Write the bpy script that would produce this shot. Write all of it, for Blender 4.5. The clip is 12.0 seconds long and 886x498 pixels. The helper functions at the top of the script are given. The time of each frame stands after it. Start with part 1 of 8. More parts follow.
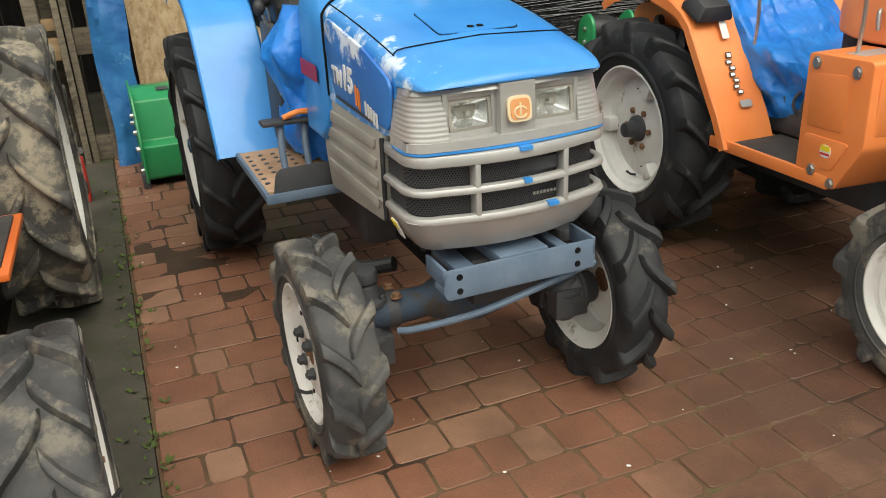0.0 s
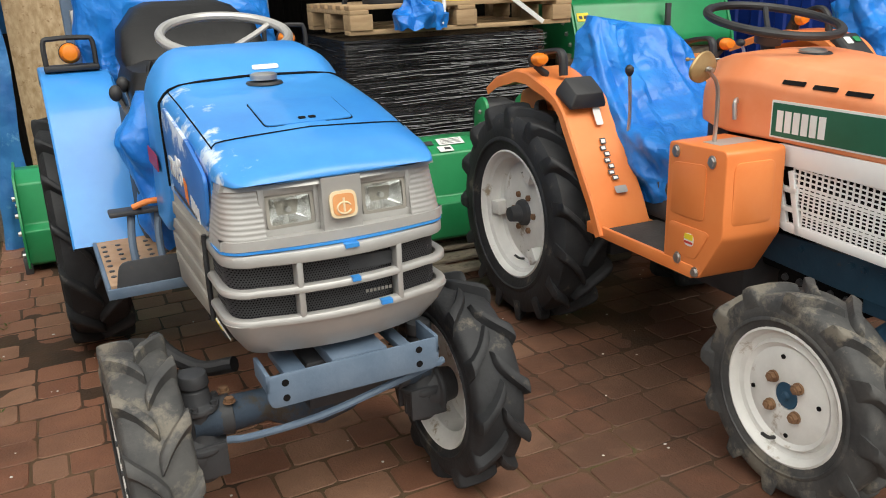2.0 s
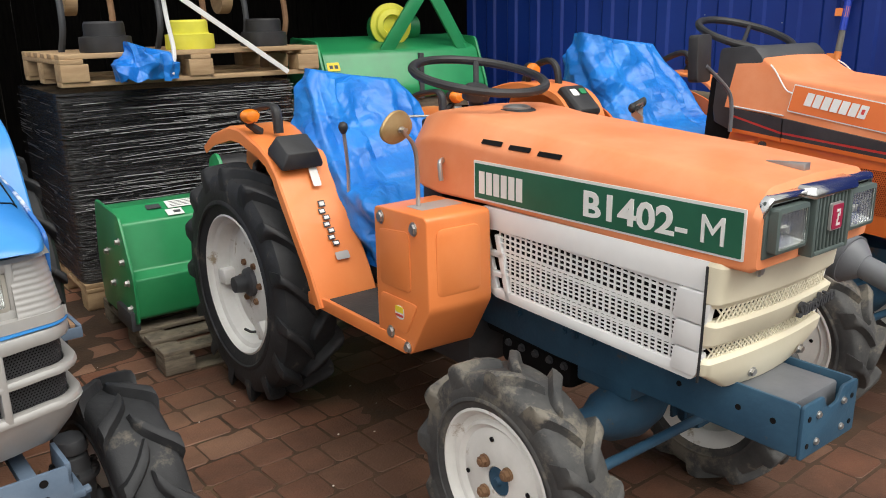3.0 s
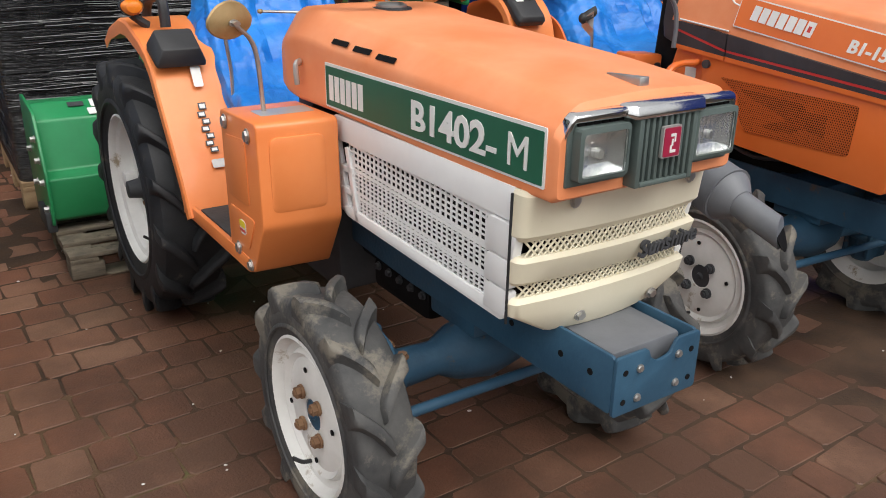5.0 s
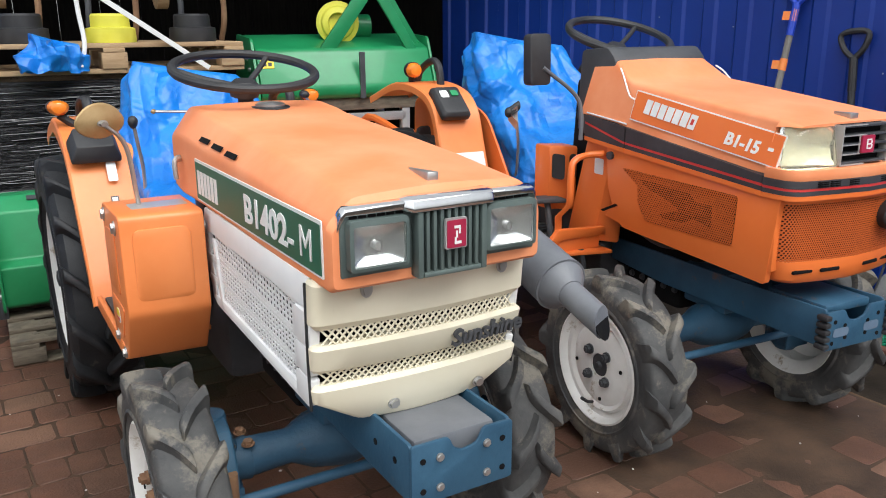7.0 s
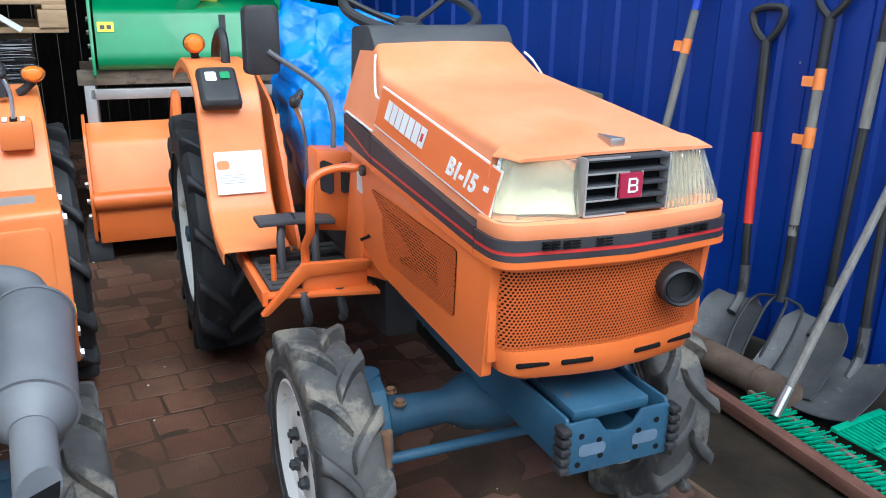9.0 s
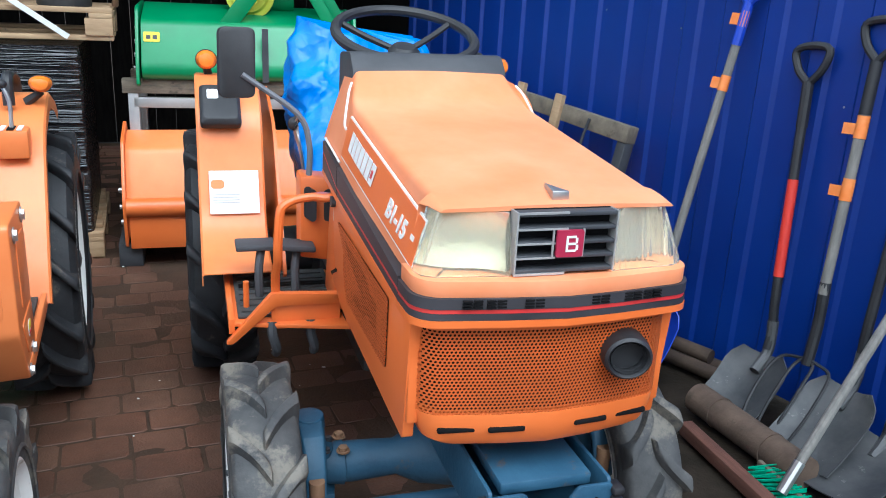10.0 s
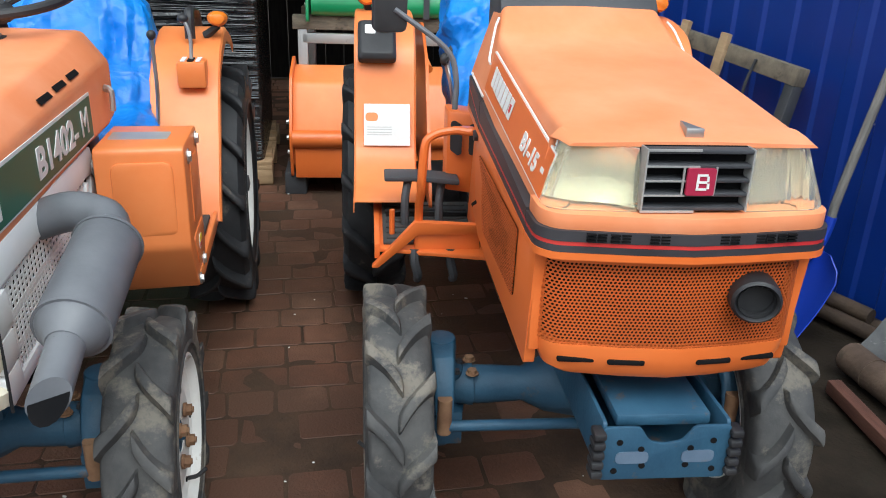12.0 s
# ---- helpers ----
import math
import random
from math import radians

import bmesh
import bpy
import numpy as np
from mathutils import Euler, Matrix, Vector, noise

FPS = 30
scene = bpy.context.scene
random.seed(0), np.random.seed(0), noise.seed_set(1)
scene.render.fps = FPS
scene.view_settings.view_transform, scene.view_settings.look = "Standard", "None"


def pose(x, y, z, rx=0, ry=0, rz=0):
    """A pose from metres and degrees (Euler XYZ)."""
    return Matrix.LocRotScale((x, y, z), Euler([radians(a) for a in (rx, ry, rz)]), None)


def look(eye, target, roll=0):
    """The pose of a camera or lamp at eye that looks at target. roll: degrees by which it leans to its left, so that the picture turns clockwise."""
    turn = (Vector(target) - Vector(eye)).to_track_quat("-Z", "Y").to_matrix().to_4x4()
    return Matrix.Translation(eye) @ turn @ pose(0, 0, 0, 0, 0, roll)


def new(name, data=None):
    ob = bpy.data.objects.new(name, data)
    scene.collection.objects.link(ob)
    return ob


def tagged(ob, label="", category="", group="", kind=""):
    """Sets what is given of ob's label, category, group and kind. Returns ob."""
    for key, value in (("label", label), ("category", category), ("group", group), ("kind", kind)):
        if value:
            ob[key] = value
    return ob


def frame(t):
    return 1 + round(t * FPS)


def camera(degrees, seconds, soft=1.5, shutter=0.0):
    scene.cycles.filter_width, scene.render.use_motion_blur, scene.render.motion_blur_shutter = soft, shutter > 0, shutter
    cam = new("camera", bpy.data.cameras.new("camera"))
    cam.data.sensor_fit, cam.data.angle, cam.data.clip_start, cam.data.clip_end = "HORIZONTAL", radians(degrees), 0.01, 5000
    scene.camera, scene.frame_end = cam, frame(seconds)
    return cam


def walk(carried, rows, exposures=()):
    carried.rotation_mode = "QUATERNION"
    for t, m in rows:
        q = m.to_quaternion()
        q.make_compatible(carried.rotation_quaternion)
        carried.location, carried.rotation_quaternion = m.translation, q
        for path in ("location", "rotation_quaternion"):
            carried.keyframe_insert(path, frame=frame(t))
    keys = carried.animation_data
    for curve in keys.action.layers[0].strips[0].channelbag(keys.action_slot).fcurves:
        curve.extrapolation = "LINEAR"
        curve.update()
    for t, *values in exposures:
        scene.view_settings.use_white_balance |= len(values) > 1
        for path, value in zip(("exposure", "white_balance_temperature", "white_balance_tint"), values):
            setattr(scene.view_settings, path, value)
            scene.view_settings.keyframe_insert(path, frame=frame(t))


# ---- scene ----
cam = camera(57.4, 12.0, soft=1.0)
PATH = [
    (0, (0.225, -0.064, 1.293), (0.03, 1.762, 0.5), -2.9),
    (0.5, (0.218, -0.044, 1.292), (0.049, 1.808, 0.554), -1.8),
    (1, (0.257, -0.021, 1.299), (0.147, 1.853, 0.608), -0.7),
    (1.5, (0.37, 0.029, 1.312), (0.236, 1.884, 0.576), -2.4),
    (2, (0.485, 0.067, 1.303), (0.41, 1.962, 0.669), -2.1),
    (2.5, (0.664, 0.223, 1.286), (0.887, 2.138, 0.753), -1.7),
    (2.6, (0.756, 0.267, 1.289), (0.957, 2.181, 0.745), -1.7),
    (3, (0.822, 0.304, 1.31), (1.199, 2.19, 0.762), -1.2),
    (3.2, (0.908, 0.315, 1.304), (1.226, 2.187, 0.678), -1.0),
    (4.8, (1.254, 0.391, 1.24), (1.506, 2.27, 0.603), -0.6),
    (5, (1.332, 0.402, 1.249), (1.579, 2.244, 0.511), 0.7),
    (5.5, (1.481, 0.316, 1.258), (1.696, 2.163, 0.522), 1.0),
    (6, (1.586, 0.21, 1.28), (1.729, 2.111, 0.673), 1.9),
    (6.5, (1.637, 0.18, 1.283), (1.777, 2.107, 0.766), 0.9),
    (7, (1.755, 0.316, 1.269), (1.906, 2.237, 0.734), -0.3),
    (7.5, (1.959, 0.542, 1.29), (2.169, 2.451, 0.734), 1.2),
    (7.7, (2.032, 0.595, 1.294), (2.24, 2.503, 0.731), 1.0),
    (9.3, (2.753, 1.001, 1.312), (2.767, 2.887, 0.647), 1.1),
    (9.5, (2.805, 1.035, 1.323), (2.785, 2.914, 0.641), 1.2),
    (10, (2.912, 1.062, 1.34), (2.768, 2.963, 0.734), 3.0),
    (10.5, (2.957, 1.011, 1.348), (2.73, 2.896, 0.72), 2.7),
    (11, (2.984, 1.009, 1.345), (2.615, 2.853, 0.664), 1.5),
    (11.5, (2.992, 1.022, 1.338), (2.533, 2.815, 0.582), 1.1),
    (12, (2.971, 1.017, 1.339), (2.461, 2.797, 0.584), 2.0),
]
EXPOSURES = [(0.0, 0.05, 7000, 4), (3.0, -0.02, 6650, 8), (6.0, -0.12, 6480, 10), (6.5, -0.05, 6450, 10), (7.0, 0.17, 6200, 8), (7.5, 0.22, 6000, 6), (9.5, 0.42, 5350, 4), (10.5, 0.34, 5450, 4), (12.0, 0.16, 5900, 4)]
walk(cam, [(t, look(eye, target, roll)) for t, eye, target, roll in PATH], EXPOSURES)


# ---- light ----
def make_world():
    world = bpy.data.worlds.new("overcast_sky")
    world.use_nodes = True
    nt = world.node_tree
    bg = nt.nodes["Background"]
    sky = nt.nodes.new("ShaderNodeTexSky")
    sky.sky_type = "NISHITA"
    sky.sun_disc = False
    sky.sun_elevation, sky.sun_rotation = radians(55), radians(200)
    sky.dust_density, sky.air_density, sky.ozone_density = 4.0, 1.0, 0.4
    hsv = nt.nodes.new("ShaderNodeHueSaturation")
    hsv.inputs["Saturation"].default_value = 0.12
    nt.links.new(sky.outputs["Color"], hsv.inputs["Color"])
    cloud = nt.nodes.new("ShaderNodeMix")
    cloud.data_type, cloud.blend_type = "RGBA", "ADD"
    cloud.inputs["Factor"].default_value = 1.0
    cloud.inputs["B"].default_value = (CLOUD, CLOUD, CLOUD * 0.98, 1)
    nt.links.new(hsv.outputs["Color"], cloud.inputs["A"])
    nt.links.new(cloud.outputs["Result"], bg.inputs["Color"])
    bg.inputs["Strength"].default_value = SKY
    scene.world = world


SKY, SUN, CLOUD = 0.13, 2.4, 2.4
make_world()
lamp = bpy.data.lights.new("sun", "SUN")
lamp.energy, lamp.angle, lamp.color = SUN, radians(40), (1.0, 0.97, 0.92)
sun = new("sun", lamp)
sun.matrix_world = look((4.8, -1.4, 6.6), (1.5, 2.0, 0.5))


# ---- materials ----
def node(nt, kind, **values):
    n = nt.nodes.new(kind)
    for key, value in values.items():
        n.inputs[key.replace("_", " ")].default_value = value
    return n


def rgba(c):
    return (*c, 1.0)


def surface(name, c1, c2, rough=0.5, rough2=None, metal=0.0, scale=6.0, bump=0.15, grain=90.0, dirt=None, dirt_at=0.6,
            dirt_scale=9.0, stretch=(1, 1, 1), coat=0.0, mix=(0.35, 0.65), dist=0.004, spec=0.5, wear=None):
    """Two tones in broad patches, a fine grain relief, and a second colour of dirt or wear in sharper patches."""
    m = bpy.data.materials.new(name)
    m.use_nodes = True
    nt = m.node_tree
    bsdf = nt.nodes["Principled BSDF"]
    coord = nt.nodes.new("ShaderNodeTexCoord")
    mapping = nt.nodes.new("ShaderNodeMapping")
    mapping.inputs["Scale"].default_value = stretch
    nt.links.new(coord.outputs["Object"], mapping.inputs["Vector"])
    broad = node(nt, "ShaderNodeTexNoise", Scale=scale, Detail=6.0, Roughness=0.6)
    fine = node(nt, "ShaderNodeTexNoise", Scale=grain, Detail=4.0)
    for tex in (broad, fine):
        nt.links.new(mapping.outputs["Vector"], tex.inputs["Vector"])
    ramp = nt.nodes.new("ShaderNodeMapRange")
    ramp.inputs["From Min"].default_value, ramp.inputs["From Max"].default_value = mix
    nt.links.new(broad.outputs["Fac"], ramp.inputs["Value"])
    blend = nt.nodes.new("ShaderNodeMix")
    blend.data_type = "RGBA"
    blend.inputs["A"].default_value, blend.inputs["B"].default_value = rgba(c1), rgba(c2)
    nt.links.new(ramp.outputs["Result"], blend.inputs["Factor"])
    colour = blend.outputs["Result"]
    rough_out = None
    if dirt:
        spots = node(nt, "ShaderNodeTexNoise", Scale=dirt_scale, Detail=9.0, Roughness=0.7)
        nt.links.new(coord.outputs["Object"], spots.inputs["Vector"])
        cut = nt.nodes.new("ShaderNodeMapRange")
        cut.inputs["From Min"].default_value, cut.inputs["From Max"].default_value = dirt_at, dirt_at + 0.09
        nt.links.new(spots.outputs["Fac"], cut.inputs["Value"])
        if wear:
            # wear: (axis, from, to, how much more dirt or bare paint there is at that edge)
            parts_ = nt.nodes.new("ShaderNodeSeparateXYZ")
            nt.links.new(coord.outputs["Object"], parts_.inputs["Vector"])
            edge = nt.nodes.new("ShaderNodeMapRange")
            edge.inputs["From Min"].default_value, edge.inputs["From Max"].default_value = wear[1], wear[2]
            edge.inputs["To Max"].default_value = wear[3]
            nt.links.new(parts_.outputs[wear[0]], edge.inputs["Value"])
            more = nt.nodes.new("ShaderNodeMath")
            more.operation = "ADD"
            nt.links.new(spots.outputs["Fac"], more.inputs[0])
            nt.links.new(edge.outputs["Result"], more.inputs[1])
            nt.links.new(more.outputs["Value"], cut.inputs["Value"])
        over = nt.nodes.new("ShaderNodeMix")
        over.data_type = "RGBA"
        over.inputs["B"].default_value = rgba(dirt)
        nt.links.new(colour, over.inputs["A"])
        nt.links.new(cut.outputs["Result"], over.inputs["Factor"])
        colour = over.outputs["Result"]
    nt.links.new(colour, bsdf.inputs["Base Color"])
    rr = nt.nodes.new("ShaderNodeMapRange")
    rr.inputs["To Min"].default_value = rough
    rr.inputs["To Max"].default_value = rough2 if rough2 is not None else min(1.0, rough + 0.15)
    nt.links.new(broad.outputs["Fac"], rr.inputs["Value"])
    nt.links.new(rr.outputs["Result"], bsdf.inputs["Roughness"])
    bsdf.inputs["Metallic"].default_value = metal
    bsdf.inputs["Coat Weight"].default_value = coat
    bsdf.inputs["Specular IOR Level"].default_value = spec
    if bump:
        relief = node(nt, "ShaderNodeBump", Strength=bump, Distance=dist)
        nt.links.new(fine.outputs["Fac"], relief.inputs["Height"])
        nt.links.new(relief.outputs["Normal"], bsdf.inputs["Normal"])
    return m


def scattered(name, c1, c2, c3, rough=0.48):
    """Paving bricks: each piece takes its own tone; stains, grit and painted dimming on top."""
    m = surface(name, c1, c2, rough, rough + 0.2, scale=14.0, bump=0.6, grain=120.0, spec=0.5)
    nt = m.node_tree
    bsdf = nt.nodes["Principled BSDF"]
    old = bsdf.inputs["Base Color"].links[0].from_socket
    info = nt.nodes.new("ShaderNodeObjectInfo")
    geo = nt.nodes.new("ShaderNodeNewGeometry")
    add = nt.nodes.new("ShaderNodeMath")
    add.operation = "ADD"
    nt.links.new(info.outputs["Random"], add.inputs[0])
    nt.links.new(geo.outputs["Random Per Island"], add.inputs[1])
    frac = nt.nodes.new("ShaderNodeMath")
    frac.operation = "FRACT"
    nt.links.new(add.outputs["Value"], frac.inputs[0])
    ramp = nt.nodes.new("ShaderNodeValToRGB")
    ramp.color_ramp.elements[0].color = rgba(c1)
    ramp.color_ramp.elements[1].color = rgba(c3)
    mid = ramp.color_ramp.elements.new(0.55)
    mid.color = rgba(c2)
    nt.links.new(frac.outputs["Value"], ramp.inputs["Fac"])
    mixer = nt.nodes.new("ShaderNodeMix")
    mixer.data_type = "RGBA"
    mixer.inputs["Factor"].default_value = 0.65
    nt.links.new(old, mixer.inputs["A"])
    nt.links.new(ramp.outputs["Color"], mixer.inputs["B"])
    world_stain = node(nt, "ShaderNodeTexNoise", Scale=1.7, Detail=7.0, Roughness=0.65)
    nt.links.new(geo.outputs["Position"], world_stain.inputs["Vector"])
    cut = nt.nodes.new("ShaderNodeMapRange")
    cut.inputs["From Min"].default_value, cut.inputs["From Max"].default_value = 0.36, 0.74
    cut.inputs["To Max"].default_value = 0.88
    where = nt.nodes.new("ShaderNodeSeparateXYZ")
    nt.links.new(geo.outputs["Position"], where.inputs["Vector"])
    # Damp and dimmer light together: darkens the bricks as x grows.
    shade_drift = nt.nodes.new("ShaderNodeMapRange")
    shade_drift.inputs["From Min"].default_value, shade_drift.inputs["From Max"].default_value = -0.2, 1.0
    shade_drift.inputs["To Min"].default_value, shade_drift.inputs["To Max"].default_value = -0.07, 0.21
    nt.links.new(where.outputs["X"], shade_drift.inputs["Value"])
    total = nt.nodes.new("ShaderNodeMath")
    total.operation = "ADD"
    nt.links.new(world_stain.outputs["Fac"], total.inputs[0])
    nt.links.new(shade_drift.outputs["Result"], total.inputs[1])
    nt.links.new(total.outputs["Value"], cut.inputs["Value"])
    # Damp brown; its spread also carries the painted dimming along x.
    damp = nt.nodes.new("ShaderNodeMix")
    damp.data_type = "RGBA"
    damp.inputs["B"].default_value = (0.068, 0.034, 0.021, 1)
    nt.links.new(cut.outputs["Result"], damp.inputs["Factor"])
    nt.links.new(mixer.outputs["Result"], damp.inputs["A"])
    nt.links.new(damp.outputs["Result"], bsdf.inputs["Base Color"])
    return m


def perforated(name, c1, pitch, hole, axes, rough=0.5):
    """Sheet metal with staggered round holes cut through it; axes: the two object axes that span the sheet."""
    m = surface(name, c1, tuple(v * 0.85 for v in c1), rough, bump=0.05)
    nt = m.node_tree
    bsdf, out = nt.nodes["Principled BSDF"], nt.nodes["Material Output"]
    coord = nt.nodes.new("ShaderNodeTexCoord")
    sep = nt.nodes.new("ShaderNodeSeparateXYZ")
    nt.links.new(coord.outputs["Object"], sep.inputs["Vector"])

    def math_node(op, a, b=None):
        n = nt.nodes.new("ShaderNodeMath")
        n.operation = op
        for i, v in enumerate((a, b)):
            if v is None:
                continue
            if isinstance(v, (int, float)):
                n.inputs[i].default_value = v
            else:
                nt.links.new(v, n.inputs[i])
        return n.outputs["Value"]

    u = math_node("DIVIDE", sep.outputs[axes[0]], pitch)
    v = math_node("DIVIDE", sep.outputs[axes[1]], pitch * 0.866)
    row = math_node("FLOOR", v)
    shift = math_node("MULTIPLY", math_node("MODULO", math_node("ABSOLUTE", row), 2.0), 0.5)
    fu = math_node("SUBTRACT", math_node("FRACT", math_node("ADD", u, shift)), 0.5)
    fv = math_node("MULTIPLY", math_node("SUBTRACT", math_node("FRACT", v), 0.5), 0.866)
    d = math_node("SQRT", math_node("ADD", math_node("MULTIPLY", fu, fu), math_node("MULTIPLY", fv, fv)))
    open_ = math_node("LESS_THAN", d, hole)
    clear = nt.nodes.new("ShaderNodeBsdfTransparent")
    mixer = nt.nodes.new("ShaderNodeMixShader")
    nt.links.new(open_, mixer.inputs["Fac"])
    nt.links.new(bsdf.outputs["BSDF"], mixer.inputs[1])
    nt.links.new(clear.outputs["BSDF"], mixer.inputs[2])
    nt.links.new(mixer.outputs["Shader"], out.inputs["Surface"])
    return m


def glassy(name, tint, rough=0.02, weight=0.9, flutes=0.2):
    m = bpy.data.materials.new(name)
    m.use_nodes = True
    nt = m.node_tree
    bsdf = nt.nodes["Principled BSDF"]
    bsdf.inputs["Base Color"].default_value = rgba(tint)
    bsdf.inputs["Roughness"].default_value = rough
    bsdf.inputs["Transmission Weight"].default_value = weight
    bsdf.inputs["IOR"].default_value = 1.45
    coord = nt.nodes.new("ShaderNodeTexCoord")
    wave = node(nt, "ShaderNodeTexWave", Scale=28.0, Distortion=0.5)
    nt.links.new(coord.outputs["Object"], wave.inputs["Vector"])
    relief = node(nt, "ShaderNodeBump", Strength=flutes, Distance=0.002)
    nt.links.new(wave.outputs["Fac"], relief.inputs["Height"])
    nt.links.new(relief.outputs["Normal"], bsdf.inputs["Normal"])
    return m


def crinkle(m, scale=8.0):
    """Sharp folds as of crumpled plastic sheet, laid over the finer relief."""
    nt = m.node_tree
    bsdf = nt.nodes["Principled BSDF"]
    under = bsdf.inputs["Normal"].links[0].from_socket
    coord = nt.nodes.new("ShaderNodeTexCoord")
    wander = node(nt, "ShaderNodeTexNoise", Scale=5.0, Detail=3.0)
    nt.links.new(coord.outputs["Object"], wander.inputs["Vector"])
    warp = nt.nodes.new("ShaderNodeMix")
    warp.data_type, warp.blend_type = "RGBA", "ADD"
    warp.inputs["Factor"].default_value = 0.3
    nt.links.new(coord.outputs["Object"], warp.inputs["A"])
    nt.links.new(wander.outputs["Color"], warp.inputs["B"])
    last = under
    for size, high in ((scale, 0.024), (scale * 2.6, 0.007)):
        folds = node(nt, "ShaderNodeTexVoronoi", Scale=size)
        nt.links.new(warp.outputs["Result"], folds.inputs["Vector"])
        relief = node(nt, "ShaderNodeBump", Strength=0.45, Distance=high)
        nt.links.new(folds.outputs["Distance"], relief.inputs["Height"])
        nt.links.new(last, relief.inputs["Normal"])
        last = relief.outputs["Normal"]
    nt.links.new(last, bsdf.inputs["Normal"])


BLUE = surface("blue_paint", (0.03, 0.235, 0.66), (0.045, 0.29, 0.72), 0.32, 0.5, scale=4, bump=0.03, dirt=(0.35, 0.5, 0.75), dirt_at=0.66, dirt_scale=7, coat=0.25)
WORN_BLUE = surface("worn_blue_paint", (0.022, 0.13, 0.46), (0.035, 0.2, 0.58), 0.35, 0.55, scale=4, bump=0.04, dirt=(0.66, 0.72, 0.8), dirt_at=0.64, dirt_scale=12, coat=0.15, wear=("Z", 0.92, 1.01, 0.22))
HOOD_BLUE = surface("sunworn_blue_paint", (0.028, 0.22, 0.63), (0.05, 0.3, 0.72), 0.3, 0.5, scale=4, bump=0.05, dirt=(0.6, 0.7, 0.82), dirt_at=0.66, dirt_scale=13, coat=0.3, wear=("X", -0.14, -0.225, 0.16))
ORANGE = surface("faded_orange_paint", (0.78, 0.21, 0.052), (0.84, 0.275, 0.085), 0.36, 0.52, scale=3, bump=0.03, dirt=(0.5, 0.16, 0.05), dirt_at=0.7, dirt_scale=10, coat=0.15)
ORANGE_RED = surface("deep_orange_paint", (0.72, 0.145, 0.023), (0.78, 0.18, 0.036), 0.34, 0.5, scale=3, bump=0.03, dirt=(0.4, 0.1, 0.03), dirt_at=0.72, dirt_scale=10, coat=0.15)
# Paler than ORANGE: sun fading plus washed-out highlights, put into the colour.
ORANGE_LIT_TOP = surface("bleached_highlit_orange_paint", (0.78, 0.242, 0.09), (0.83, 0.315, 0.15), 0.42, 0.6, scale=5, bump=0.04, dirt=(0.6, 0.2, 0.06), dirt_at=0.72, dirt_scale=8)
SILVER = surface("silver_grey_plastic", (0.4, 0.395, 0.385), (0.48, 0.47, 0.455), 0.28, 0.42, metal=0.35, scale=5, bump=0.05, dirt=(0.24, 0.22, 0.2), dirt_at=0.66, dirt_scale=14)
SILVER_DARK = surface("dull_grey_panel", (0.27, 0.255, 0.23), (0.34, 0.32, 0.28), 0.5, 0.65, scale=6, bump=0.08, dirt=(0.14, 0.12, 0.1), dirt_at=0.64, dirt_scale=12)
CREAM = surface("cream_plastic", (0.72, 0.66, 0.5), (0.78, 0.72, 0.57), 0.45, 0.6, scale=4, bump=0.05, dirt=(0.45, 0.38, 0.26), dirt_at=0.7, dirt_scale=15)
WHITE = surface("white_paint", (0.74, 0.74, 0.74), (0.82, 0.82, 0.81), 0.4, 0.55, scale=5, bump=0.04, dirt=(0.42, 0.37, 0.3), dirt_at=0.67, dirt_scale=14)
RIM = surface("rim_paint", (0.66, 0.65, 0.62), (0.8, 0.79, 0.76), 0.42, 0.6, scale=7, bump=0.06, dirt=(0.36, 0.29, 0.2), dirt_at=0.6, dirt_scale=12)
RUBBER = surface("tyre_rubber", (0.013, 0.014, 0.016), (0.03, 0.031, 0.034), 0.48, 0.8, spec=0.4, scale=9, bump=0.35, grain=70, dirt=(0.12, 0.105, 0.085), dirt_at=0.6, dirt_scale=9)
RUBBER_DUSTY = surface("dusty_tyre_rubber", (0.035, 0.035, 0.036), (0.12, 0.11, 0.095), 0.7, 0.95, scale=6, bump=0.45, grain=60, dirt=(0.27, 0.235, 0.175), dirt_at=0.5, dirt_scale=8)
RUBBER_GREY = surface("greyed_tyre_rubber", (0.036, 0.037, 0.039), (0.085, 0.083, 0.08), 0.55, 0.85, spec=0.4, scale=10, bump=0.5, grain=60, dirt=(0.165, 0.148, 0.122), dirt_at=0.52, dirt_scale=8)
BLACK = surface("black_plastic", (0.014, 0.014, 0.016), (0.03, 0.03, 0.032), 0.45, 0.65, scale=8, bump=0.12)
# Near-black colour that carries the shade of gaps, holes and engine bays.
SHADE_BLACK = surface("shade_black", (0.004, 0.004, 0.005), (0.01, 0.009, 0.009), 0.8, 0.95, spec=0.15, scale=8, bump=0.2)
CHARCOAL = surface("charcoal_steel", (0.035, 0.037, 0.042), (0.06, 0.062, 0.068), 0.5, 0.7, scale=8, bump=0.15, dirt=(0.1, 0.07, 0.05), dirt_at=0.66)
EXHAUST = surface("exhaust_grey_paint", (0.11, 0.117, 0.132), (0.16, 0.167, 0.182), 0.38, 0.55, scale=6, bump=0.1, dirt=(0.14, 0.1, 0.075), dirt_at=0.72)
CHASSIS = surface("steel_blue_chassis", (0.016, 0.058, 0.106), (0.03, 0.092, 0.156), 0.45, 0.65, scale=7, bump=0.25, dirt=(0.11, 0.075, 0.05), dirt_at=0.6, dirt_scale=12)
CHASSIS_PALE = surface("worn_blue_steel", (0.09, 0.135, 0.2), (0.14, 0.19, 0.26), 0.5, 0.7, scale=9, bump=0.15, dirt=(0.2, 0.13, 0.07), dirt_at=0.64, dirt_scale=14)
